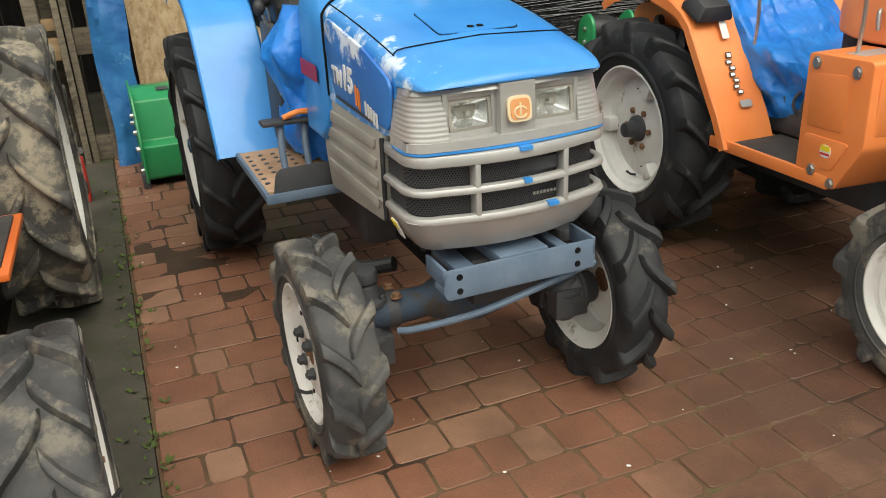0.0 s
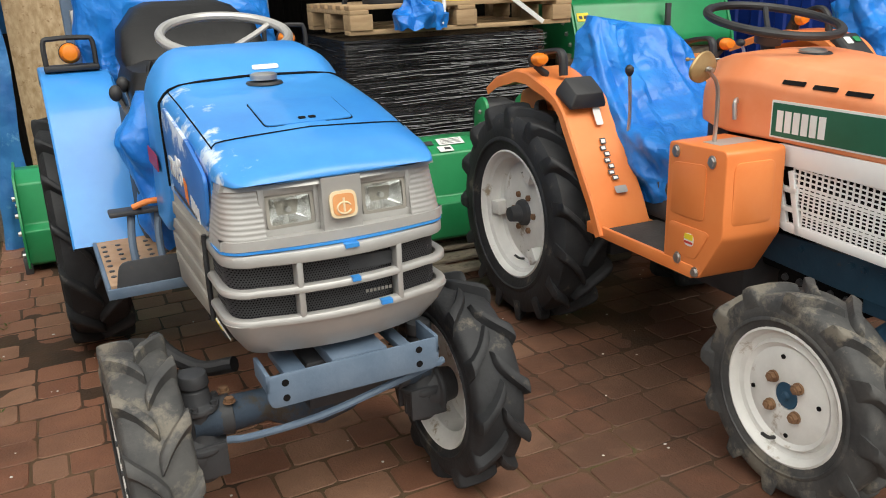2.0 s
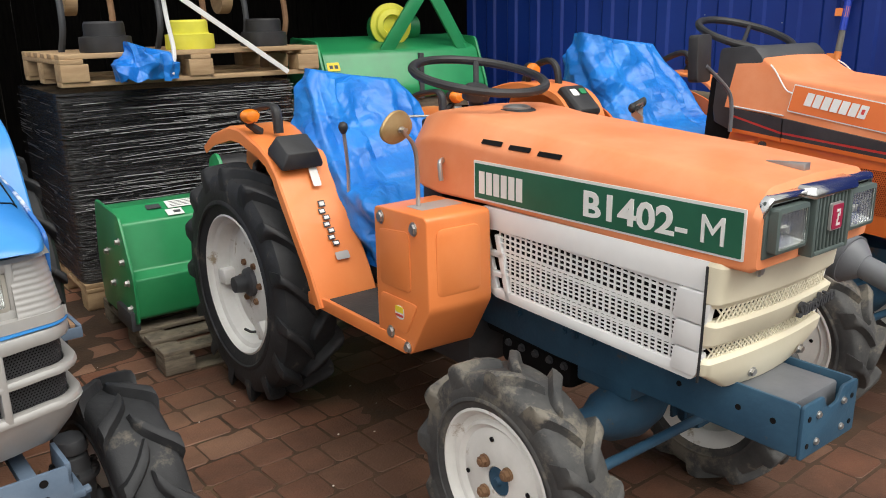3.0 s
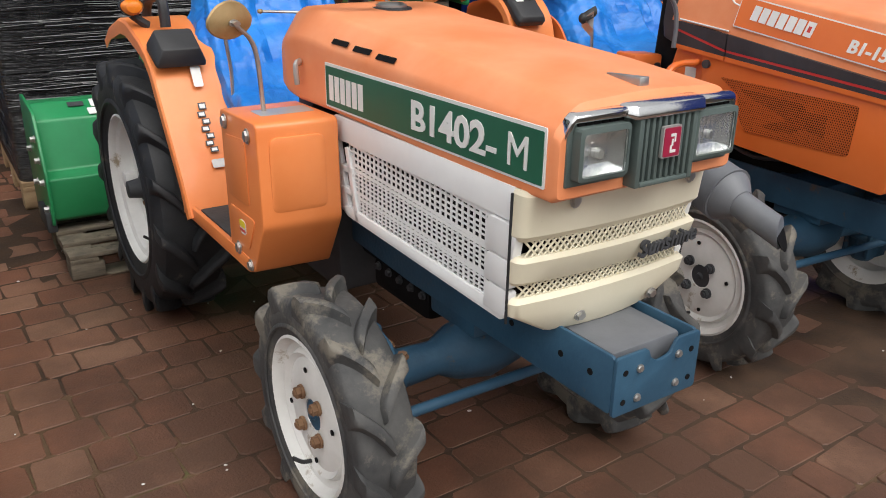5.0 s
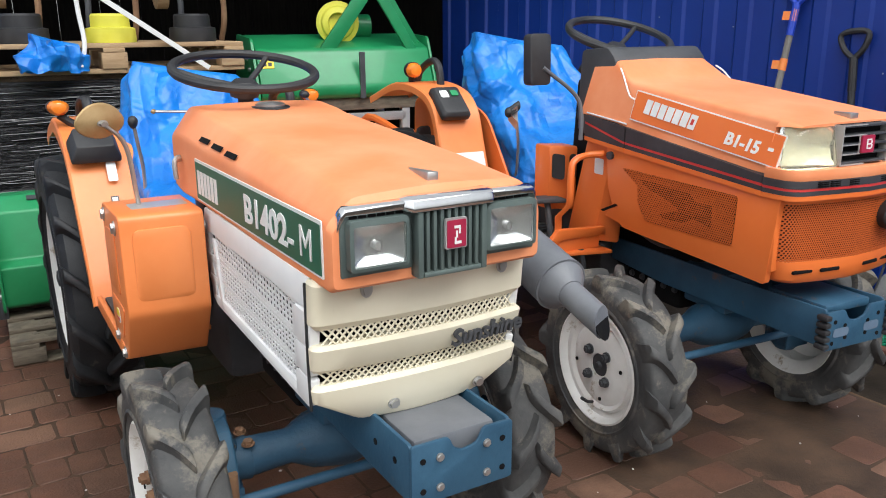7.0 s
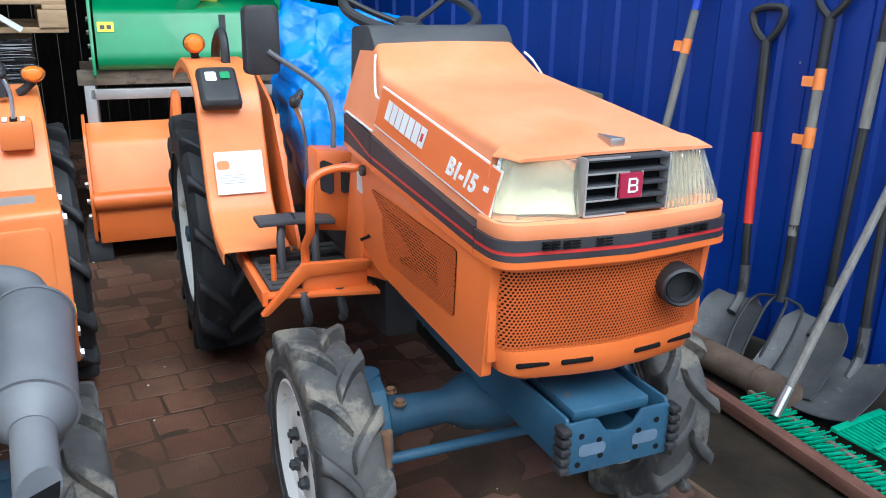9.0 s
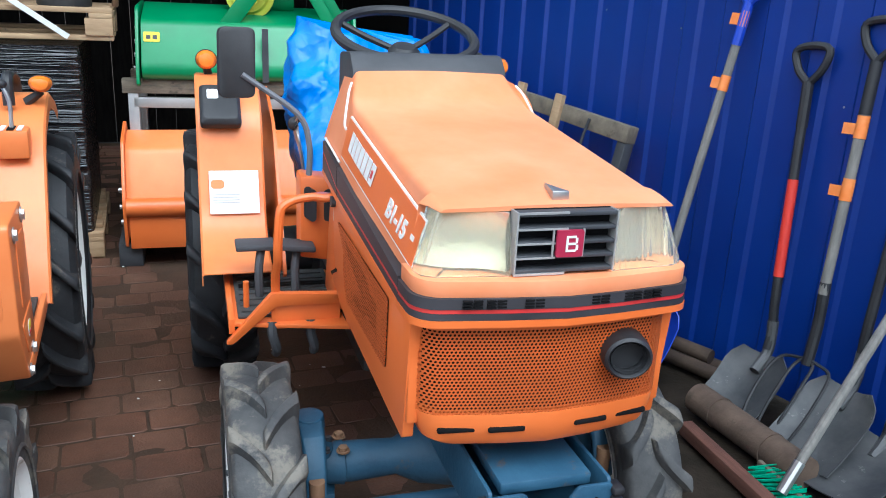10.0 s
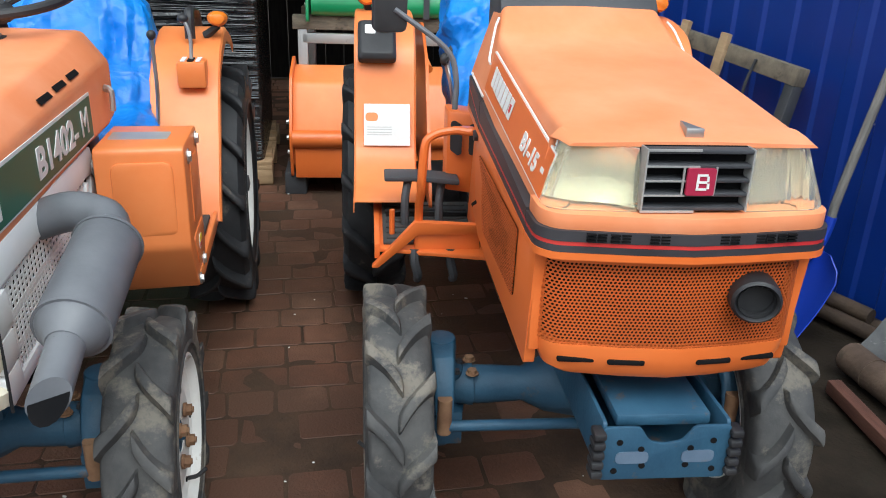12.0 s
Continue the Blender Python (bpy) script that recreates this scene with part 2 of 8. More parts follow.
STEEL = surface("bare_steel", (0.42, 0.41, 0.4), (0.55, 0.54, 0.52), 0.35, 0.5, metal=0.9, scale=10, bump=0.05)
CHROME = surface("chrome", (0.72, 0.72, 0.73), (0.8, 0.8, 0.8), 0.08, 0.22, metal=1.0, scale=14, bump=0.02, dirt=(0.3, 0.22, 0.14), dirt_at=0.7)
RUST = surface("rusty_steel", (0.17, 0.085, 0.045), (0.28, 0.16, 0.085), 0.75, 0.95, scale=14, bump=0.4)
BRASS = surface("tarnished_brass_disc", (0.35, 0.23, 0.1), (0.45, 0.32, 0.16), 0.45, 0.6, metal=0.5, scale=18, bump=0.1)
GREEN = surface("green_implement_paint", (0.015, 0.22, 0.075), (0.022, 0.28, 0.1), 0.34, 0.48, scale=4, bump=0.04, dirt=(0.03, 0.12, 0.06), dirt_at=0.68, coat=0.2)
LABEL_GREEN = surface("dark_green_decal", (0.012, 0.1, 0.055), (0.018, 0.125, 0.07), 0.4, 0.55, scale=6, bump=0.02)
DECAL_WHITE = surface("white_decal", (0.72, 0.72, 0.7), (0.8, 0.8, 0.78), 0.45, 0.6, scale=9, bump=0.02, dirt=(0.4, 0.36, 0.3), dirt_at=0.7, dirt_scale=30)
DECAL_BLACK = surface("dark_stripe_decal", (0.03, 0.028, 0.032), (0.05, 0.047, 0.053), 0.45, 0.6, scale=9, bump=0.02)
DECAL_RED = surface("red_decal", (0.55, 0.03, 0.03), (0.6, 0.05, 0.04), 0.4, 0.5, scale=9, bump=0.02)
EMBLEM_RED = surface("crimson_emblem", (0.3, 0.012, 0.045), (0.38, 0.02, 0.06), 0.35, 0.5, scale=9, bump=0.02)
EMBLEM_GOLD = surface("faded_gold_emblem", (0.7, 0.55, 0.34), (0.75, 0.62, 0.42), 0.4, 0.55, scale=20, bump=0.03)
EMBLEM_ORANGE = surface("orange_emblem", (0.62, 0.27, 0.1), (0.7, 0.34, 0.14), 0.4, 0.5, scale=20, bump=0.02)
DECAL_ORANGE = surface("orange_decal", (0.8, 0.2, 0.03), (0.85, 0.26, 0.05), 0.4, 0.5, scale=20, bump=0.02)
YELLOW = surface("yellow_plastic", (0.72, 0.68, 0.06), (0.8, 0.76, 0.1), 0.45, 0.6, scale=8, bump=0.06)
LABEL_YELLOW = surface("yellow_label", (0.8, 0.62, 0.03), (0.85, 0.68, 0.05), 0.5, 0.6, scale=8, bump=0.02)
AMBER = surface("amber_lens", (0.8, 0.2, 0.015), (0.85, 0.25, 0.03), 0.12, 0.2, scale=30, bump=0.25, grain=160, coat=0.5)
PALE_GREEN_GREY = surface("grey_green_plastic", (0.075, 0.1, 0.095), (0.1, 0.13, 0.12), 0.45, 0.6, scale=8, bump=0.06)
REFLECTOR = surface("lamp_reflector", (0.8, 0.81, 0.8), (0.92, 0.92, 0.91), 0.16, 0.32, metal=0.92, scale=20, bump=0.3, grain=45, dist=0.006)
LENS = glassy("lamp_glass", (0.95, 0.97, 0.97), 0.0, 1.0, 0.1)
LENS_OLD = glassy("yellowed_lamp_glass", (0.9, 0.88, 0.7), 0.05, 0.9, 0.16)
WORN_AXLE = surface("grimy_blue_axle", (0.022, 0.038, 0.06), (0.04, 0.065, 0.1), 0.6, 0.8, scale=9, bump=0.35, dirt=(0.055, 0.045, 0.035), dirt_at=0.5, dirt_scale=12)
PIPE_RUST = surface("earthy_pipe_rust", (0.08, 0.052, 0.036), (0.14, 0.095, 0.066), 0.8, 0.95, scale=10, bump=0.45, dirt=(0.06, 0.045, 0.03), dirt_at=0.6)
RED_WOOD = surface("red_stained_wood", (0.1, 0.04, 0.026), (0.155, 0.066, 0.043), 0.75, 0.9, scale=8, bump=0.3, grain=60, stretch=(1, 6, 6))
DARK_RUST = surface("dark_rusty_steel", (0.042, 0.027, 0.018), (0.08, 0.052, 0.033), 0.7, 0.9, scale=12, bump=0.4)
VINYL = surface("black_vinyl", (0.006, 0.006, 0.007), (0.014, 0.014, 0.015), 0.38, 0.55, spec=0.3, scale=7, bump=0.3, grain=40)
TARP = surface("blue_tarpaulin", (0.008, 0.14, 0.54), (0.016, 0.22, 0.68), 0.28, 0.46, spec=0.45, scale=5, bump=0.35, grain=24, dirt=(0.06, 0.32, 0.78), dirt_at=0.68, dirt_scale=16, dist=0.01)
crinkle(TARP)
TARP_OLD = surface("weathered_blue_tarpaulin", (0.012, 0.1, 0.3), (0.03, 0.18, 0.42), 0.4, 0.6, scale=4, bump=0.5, grain=20, dirt=(0.12, 0.3, 0.5), dirt_at=0.6, dirt_scale=9, dist=0.015)
WRAP = surface("black_stretch_film", (0.006, 0.006, 0.007), (0.012, 0.012, 0.014), 0.12, 0.26, spec=0.7, scale=5, bump=0.9, grain=14, stretch=(0.1, 0.1, 9), dist=0.05)
# Greyer than the black film: sky glints on its folds, put into the colour.
FILM_GLINT = surface("film_glint_grey", (0.05, 0.052, 0.055), (0.12, 0.12, 0.125), 0.2, 0.36, metal=0.4, scale=9, bump=0.1)
WOOD = surface("pallet_wood", (0.34, 0.22, 0.12), (0.46, 0.32, 0.18), 0.75, 0.9, scale=6, bump=0.3, grain=60, stretch=(1, 6, 6), dirt=(0.14, 0.1, 0.07), dirt_at=0.62)
WOOD_GREY = surface("weathered_wood", (0.12, 0.1, 0.075), (0.22, 0.18, 0.13), 0.8, 0.95, scale=7, bump=0.4, grain=60, stretch=(2, 2, 9), dirt=(0.06, 0.05, 0.035), dirt_at=0.58)
OSB = surface("strand_board", (0.38, 0.25, 0.13), (0.58, 0.43, 0.27), 0.75, 0.9, scale=34, bump=0.25, grain=70, stretch=(1, 1, 0.45), dirt=(0.28, 0.17, 0.08), dirt_at=0.56, dirt_scale=28)
WALL_BLUE = surface("blue_corrugated_sheet", (0.0025, 0.026, 0.22), (0.004, 0.036, 0.265), 0.4, 0.55, scale=2, bump=0.03, dirt=(0.012, 0.03, 0.16), dirt_at=0.68, dirt_scale=5)
PLASTIC_BLUE = surface("blue_shovel_plastic", (0.01, 0.045, 0.42), (0.018, 0.06, 0.5), 0.35, 0.5, scale=4, bump=0.04)
HANDLE_GREY = surface("grey_wood_handle", (0.15, 0.143, 0.13), (0.24, 0.225, 0.2), 0.7, 0.85, scale=9, bump=0.2, stretch=(6, 6, 1))
ALUMINIUM = surface("scuffed_blade_metal", (0.066, 0.069, 0.073), (0.125, 0.125, 0.125), 0.45, 0.65, metal=0.4, scale=8, bump=0.15, dirt=(0.3, 0.29, 0.27), dirt_at=0.63, dirt_scale=20)
RED_PLASTIC = surface("red_sleeve", (0.6, 0.03, 0.02), (0.68, 0.05, 0.03), 0.4, 0.5, scale=8, bump=0.04)
TAPE = surface("orange_tape", (0.8, 0.2, 0.03), (0.85, 0.28, 0.07), 0.45, 0.6, scale=20, bump=0.1)
BRISTLE = surface("green_bristles", (0.01, 0.25, 0.13), (0.02, 0.34, 0.19), 0.5, 0.7, scale=60, bump=0.3)
CONCRETE = surface("damp_concrete", (0.042, 0.038, 0.028), (0.085, 0.074, 0.055), 0.75, 0.95, scale=4, bump=0.6, grain=60, dirt=(0.045, 0.055, 0.02), dirt_at=0.53, dirt_scale=5)
MUD = surface("trodden_mud_film", (0.042, 0.026, 0.017), (0.088, 0.052, 0.032), 0.5, 0.85, spec=0.35, scale=6, bump=0.7, grain=80, dirt=(0.05, 0.05, 0.02), dirt_at=0.62, dirt_scale=5)
JOINT = surface("mossy_joint_earth", (0.085, 0.052, 0.03), (0.14, 0.088, 0.052), 0.8, 0.95, spec=0.25, scale=5, bump=0.8, grain=90, dirt=(0.07, 0.085, 0.025), dirt_at=0.57, dirt_scale=4)
EARTH = surface("trodden_earth", (0.018, 0.014, 0.01), (0.038, 0.029, 0.021), 0.75, 0.95, spec=0.1, scale=5, bump=0.8, grain=70, dirt=(0.03, 0.025, 0.018), dirt_at=0.56, dirt_scale=7)
BRICK = scattered("red_paving_brick", (0.22, 0.088, 0.05), (0.27, 0.125, 0.075), (0.38, 0.225, 0.145))
# Near-black instead of board colour: the shed's deep shade is in the colour.
SHED_SHADE = surface("shaded_shed_boards", (0.008, 0.007, 0.007), (0.017, 0.015, 0.013), 0.85, 0.98, spec=0.1, scale=5, bump=0.3, stretch=(8, 8, 1))
RUBBER_MAT = surface("ribbed_rubber_mat", (0.035, 0.034, 0.034), (0.06, 0.058, 0.055), 0.75, 0.9, scale=12, bump=0.5, grain=110)
DIRTY_PLATE = surface("worn_step_plate", (0.34, 0.2, 0.11), (0.46, 0.3, 0.19), 0.7, 0.9, scale=12, bump=0.2, dirt=(0.2, 0.2, 0.2), dirt_at=0.62)
MOSS = surface("moss", (0.05, 0.08, 0.016), (0.09, 0.125, 0.03), 0.9, 1.0, scale=30, bump=0.6)
GRILLE_ORANGE_F = perforated("perforated_orange_front", (0.6, 0.12, 0.018), 0.007, 0.36, (0, 2))
GRILLE_ORANGE_S = perforated("perforated_orange_side", (0.58, 0.115, 0.018), 0.0074, 0.34, (1, 2))
MESH_DARK = perforated("dark_radiator_mesh", (0.05, 0.05, 0.055), 0.006, 0.3, (0, 2))


# ---- mesh tools ----
def polish(bm, bevel=0.0, seg=2, angle=32.0):
    """Round the edges, then shade smooth but for the sharp ones."""
    bmesh.ops.recalc_face_normals(bm, faces=bm.faces)
    if bevel:
        edges = [e for e in bm.edges if len(e.link_faces) == 2 and e.calc_face_angle(0) > radians(28)]
        bmesh.ops.bevel(bm, geom=edges, offset=bevel, segments=seg, affect="EDGES", profile=0.5, clamp_overlap=True)
    for f in bm.faces:
        f.smooth = True
    for e in bm.edges:
        if len(e.link_faces) == 2 and e.calc_face_angle(0) > radians(angle):
            e.smooth = False


def part(name, bm, material, parent=None, label="", bevel=0.0, seg=2, angle=32.0):
    polish(bm, bevel, seg, angle)
    data = bpy.data.meshes.new(name)
    bm.to_mesh(data)
    bm.free()
    data.materials.append(material)
    ob = new(name, data)
    if parent:
        ob.parent = parent
    if label:
        tagged(ob, label)
    return ob


def thing(name, m, label, category, group="", kind=""):
    ob = new(name)
    ob.matrix_basis = m
    return tagged(ob, label, category, group, kind)


def box(bm, x0, x1, y0, y1, z0, z1, m=None):
    made = bmesh.ops.create_cube(bm, size=1.0)["verts"]
    for v in made:
        v.co = Vector(((x0 + x1) / 2 + v.co.x * (x1 - x0), (y0 + y1) / 2 + v.co.y * (y1 - y0), (z0 + z1) / 2 + v.co.z * (z1 - z0)))
        if m:
            v.co = m @ v.co
    return made


def boxes(*dims, m=None):
    bm = bmesh.new()
    for d in dims:
        box(bm, *d, m=m)
    return bm


def loft(bm, rings, caps=True, closed=True):
    """Skin a row of rings with equal counts."""
    made = [[bm.verts.new(p) for p in ring] for ring in rings]
    for a, b in zip(made, made[1:]):
        n = len(a)
        for i in range(n if closed else n - 1):
            j = (i + 1) % n
            bm.faces.new((a[i], a[j], b[j], b[i]))
    if caps and closed:
        bm.faces.new(list(reversed(made[0])))
        bm.faces.new(made[-1])
    return made


def smooth_path(points, steps=6):
    """Catmull-Rom through the points."""
    pts = [Vector(p) for p in points]
    if len(pts) < 3 or steps < 2:
        return pts
    ext = [2 * pts[0] - pts[1], *pts, 2 * pts[-1] - pts[-2]]
    out = []
    for i in range(1, len(ext) - 2):
        a, b, c, d = ext[i - 1:i + 3]
        for k in range(steps):
            t = k / steps
            out.append(0.5 * ((2 * b) + (c - a) * t + (2 * a - 5 * b + 4 * c - d) * t * t + (3 * b - a - 3 * c + d) * t ** 3))
    return out + [pts[-1]]


def tube(bm, points, r, n=10, steps=6, loop=False, radii=None):
    pts = smooth_path(points, steps) if steps > 1 else [Vector(p) for p in points]
    rings, side = [], None
    for i, p in enumerate(pts):
        a = pts[i - 1] if i or loop else p
        b = pts[(i + 1) % len(pts)] if i < len(pts) - 1 or loop else p
        t = (b - a).normalized()
        if side is None:
            side = t.orthogonal().normalized()
        else:
            side = (side - t * side.dot(t)).normalized()
        up = t.cross(side)
        rad = r if radii is None else np.interp(i / (len(pts) - 1), np.linspace(0, 1, len(radii)), radii)
        rings.append([p + (side * math.cos(k * math.tau / n) + up * math.sin(k * math.tau / n)) * float(rad) for k in range(n)])
    if loop:
        rings.append(rings[0])
        loft(bm, rings, caps=False)
        bmesh.ops.remove_doubles(bm, verts=bm.verts, dist=1e-5)
    else:
        loft(bm, rings)


def rod(bm, a, b, r, n=12, r2=None):
    tube(bm, (a, b), r, n, 1, radii=None if r2 is None else (r, r2))


def lathe(bm, profile, n=32, m=None, close=False):
    """Turn a profile of (distance along x, radius) round the x axis."""
    rings = []
    for k in range(n):
        a = k * math.tau / n
        rings.append([Vector((x, r * math.sin(a), r * math.cos(a))) for x, r in profile])
    if m:
        rings = [[m @ p for p in ring] for ring in rings]
    made = [[bm.verts.new(p) for p in ring] for ring in rings]
    for k in range(n):
        a, b = made[k], made[(k + 1) % n]
        for i in range(len(profile) - 1):
            bm.faces.new((a[i], a[i + 1], b[i + 1], b[i]))
    bmesh.ops.remove_doubles(bm, verts=bm.verts, dist=1e-5)


def rounded(points, r=0.02, seg=3):
    """A closed outline with rounded corners, seg + 1 points a corner; points may carry a radius of their own."""
    out = []
    n = len(points)
    for i, p in enumerate(points):
        a, b, c = Vector(points[i - 1][:2]), Vector(p[:2]), Vector(points[(i + 1) % n][:2])
        rad = p[2] if len(p) > 2 else r
        u, w = (a - b), (c - b)
        rad = min(rad, u.length * 0.45, w.length * 0.45)
        s, e = b + u.normalized() * rad, b + w.normalized() * rad
        for k in range(seg + 1):
            t = k / seg
            out.append((1 - t) ** 2 * s + 2 * t * (1 - t) * b + t * t * e)
    return out


def slab(bm, outline, axis, a, b):
    """A flat outline (2D) pushed from a to b along an axis."""
    def place(p, h):
        return {"x": (h, p[0], p[1]), "y": (p[0], h, p[1]), "z": (p[0], p[1], h)}[axis]
    loft(bm, [[Vector(place(p, h)) for p in outline] for h in (a, b)])


def sheet(bm, outline_rows, thick):
    """An open grid of points thickened into a sheet."""
    made = [[bm.verts.new(p) for p in row] for row in outline_rows]
    faces = []
    for a, b in zip(made, made[1:]):
        for i in range(len(a) - 1):
            faces.append(bm.faces.new((a[i], a[i + 1], b[i + 1], b[i])))
    bmesh.ops.recalc_face_normals(bm, faces=faces)
    bmesh.ops.solidify(bm, geom=faces, thickness=thick)


def lettering(text, size, material, parent, m, depth=0.0015, bold=0.0, shear=0.0, name="lettering"):
    curve = bpy.data.curves.new("lettering", "FONT")
    curve.body, curve.size, curve.extrude, curve.offset, curve.shear = text, size, depth, bold, shear
    curve.align_x, curve.align_y, curve.resolution_u = "CENTER", "CENTER", 3
    temp = bpy.data.objects.new("lettering", curve)
    data = bpy.data.meshes.new_from_object(temp)
    bpy.data.objects.remove(temp)
    bpy.data.curves.remove(curve)
    data.materials.clear()
    data.materials.append(material)
    data.transform(m)
    ob = new(name, data)
    ob.parent = parent
    return ob


def bolt(bm, at, axis, r=0.011, h=0.008):
    """A hexagon head with a washer."""
    at, axis = Vector(at), Vector(axis).normalized()
    rod(bm, at, at + axis * 0.003, r * 1.35, 12)
    rod(bm, at + axis * 0.003, at + axis * (0.003 + h), r, 6)


def face_frame(origin, right, up):
    """A matrix whose x runs along right and y along up."""
    r = Vector(right).normalized()
    u = (Vector(up) - r * Vector(up).dot(r)).normalized()
    m = Matrix((r, u, r.cross(u))).transposed().to_4x4()
    m.translation = origin
    return m


# ---- wheels ----
def tyre_mesh(r, w, rim, lugs, lug_h, lug_w, turn=1.0):
    bm = bmesh.new()
    hw, r0 = w / 2, r - lug_h
    h = r0 - rim
    side = [(0.74, rim - 0.004), (0.86, rim + 0.10 * h), (0.98, rim + 0.35 * h), (1.0, rim + 0.6 * h), (0.95, rim + 0.85 * h), (0.82, rim + 0.97 * h), (0.45, r0)]
    lathe(bm, [(-x * hw, q) for x, q in side] + [(x * hw, q) for x, q in reversed(side)], 56)
    lathe(bm, [(x * hw, q) for x, q in ((0.985, rim + 0.30 * h), (1.035, rim + 0.33 * h), (1.03, rim + 0.38 * h), (0.99, rim + 0.42 * h))], 56)
    lathe(bm, [(-x * hw, q) for x, q in ((0.985, rim + 0.30 * h), (1.035, rim + 0.33 * h), (1.03, rim + 0.38 * h), (0.99, rim + 0.42 * h))], 56)
    for s in (-1, 1):
        for k in range(lugs):
            a0 = (k + (0.5 if s > 0 else 0.0)) * math.tau / lugs
            rings = []
            worn = 0.0035 * noise.noise(Vector((k * 1.7, s * 3.0, r * 50)))
            a0 += 0.02 * noise.noise(Vector((k * 2.3, s * 5.0, r * 30)))
            for t, u, top, base, fat in ((-0.05, 0.98, 0.05, 0.55, 0.8), (0.0, 1.02, 0.4, 0.58, 1.05), (0.05, 1.03, 0.72, 0.66, 1.12), (0.12, 0.99, 0.93, 0.78, 1.08), (0.22, 0.88, 1.0, 0.86, 0.96), (0.36, 0.72, 1.0, 0.9, 0.86), (0.54, 0.48, 1.0, 0.92, 0.86), (0.72, 0.26, 0.99, 0.93, 0.9), (0.9, 0.06, 0.95, 0.94, 0.96), (1.0, -0.04, 0.82, 0.95, 0.9), (1.06, -0.09, 0.3, 0.95, 0.7)):
                a = a0 + turn * (w * 0.66 / r) * (max(t, 0.0) ** 1.35)
                rb = rim + h * base
                rt = rb + (r + worn - rb) * top
                ring = []
                for da, f in ((-0.66, 0.0), (-0.46, 0.6), (-0.36, 0.93), (-0.18, 1.0), (0.18, 1.0), (0.36, 0.93), (0.46, 0.6), (0.66, 0.0)):
                    an = a + da * fat * lug_w / r
                    q = rb + (rt - rb) * f
                    ring.append(Vector((s * u * hw * (0.96 + 0.04 * f), q * math.sin(an), q * math.cos(an))))
                rings.append(ring)
            loft(bm, rings)
    return bm


def wheel(parent, name, m, r, w, rim, lugs, rubber, outer, deep=False, lug_h=0.023, lug_w=0.046, hub_mat=None, nut_mat=None, rim_mat=None):
    """A wheel whose axle is its x axis; outer is -1 or 1, the way its dish faces. The rim carries tyre, hub, nuts and valve."""
    hw = w / 2
    o = outer * hw * 0.8
    i = -outer
    dish = outer * hw * (0.1 if deep else 0.52)
    bm = bmesh.new()
    lathe(bm, [(o + outer * 0.006, rim + 0.012), (o + outer * 0.009, rim + 0.006), (o, rim - 0.004), (o + i * 0.012, rim - 0.008), (o + i * 0.02, rim - 0.022),
               (dish + outer * 0.012, rim - 0.03), (dish + outer * 0.002, rim - 0.042), (dish + outer * (0.02 if deep else 0.012), rim * 0.55), (dish + outer * (0.02 if deep else 0.008), 0.036), (dish - outer * 0.008, 0.036),
               (dish - outer * 0.004, rim - 0.05), (dish - outer * 0.01, rim - 0.034), (-o * 0.6, rim - 0.03), (-o - i * 0.004, rim - 0.012), (-o + i * 0.008, rim + 0.01), (-o, rim + 0.012)], 48)
    ob = part(name, bm, rim_mat or RIM, parent)
    ob.matrix_basis = m
    part("tyre", tyre_mesh(r, w, rim, lugs, lug_h, lug_w, turn=outer), rubber, ob, angle=46)
    bm = bmesh.new()
    if deep:
        lathe(bm, [(dish + outer * 0.012, 0.055), (dish + outer * 0.035, 0.05), (dish + outer * 0.045, 0.034), (dish + outer * 0.085, 0.028), (dish + outer * 0.09, 0.0)], 20)
    else:
        lathe(bm, [(dish - outer * 0.004, 0.036), (dish + outer * 0.006, 0.034), (dish + outer * 0.008, 0.012), (dish + outer * 0.016, 0.008), (dish + outer * 0.016, 0.0)], 20)
    part("hub", bm, hub_mat or CHASSIS, ob)
    count, ring = (6, 0.075) if deep else (4, 0.056)
    for k in range(count):
        a = (k + 0.5) * math.tau / count
        bm = bmesh.new()
        at = Vector((dish + outer * 0.012, ring * math.sin(a), ring * math.cos(a)))
        rod(bm, at, at + Vector((outer * 0.006, 0, 0)), 0.016, 12)
        rod(bm, at + Vector((outer * 0.006, 0, 0)), at + Vector((outer * 0.017, 0, 0)), 0.013, 6)
        rod(bm, at, at + Vector((outer * 0.021, 0, 0)), 0.007, 8)
        part("wheel_nut", bm, nut_mat or RUST, ob)
    # Near-black discs laid on the dish: the shade of its vent holes.
    for k in range(4):
        a = (k + 0.1) * math.tau / 4
        bm = bmesh.new()
        at = Vector((dish + outer * 0.0115, rim * 0.62 * math.sin(a), rim * 0.62 * math.cos(a)))
        rod(bm, at, at + Vector((outer * 0.003, 0, 0)), 0.006 if not deep else 0.009, 10)
        part("vent_hole", bm, SHADE_BLACK, ob)
    if deep:
        for k in range(3):
            a = (k + 0.2) * math.tau / 3
            turn = Matrix.Rotation(a, 4, "X")
            bm = bmesh.new()
            box(bm, dish, dish + outer * 0.055, -0.028, 0.028, rim - 0.085, rim - 0.03, m=turn)
            part("rim_lug", bm, rim_mat or RIM, ob, bevel=0.006)
    bm = bmesh.new()
    tube(bm, ((dish + outer * 0.01, 0.02, -(rim - 0.04)), (dish + outer * 0.03, 0.02, -(rim - 0.045)), (dish + outer * 0.05, 0.024, -(rim - 0.06))), 0.005, 8)
    part("valve_stem", bm, BLACK, ob)
    return ob


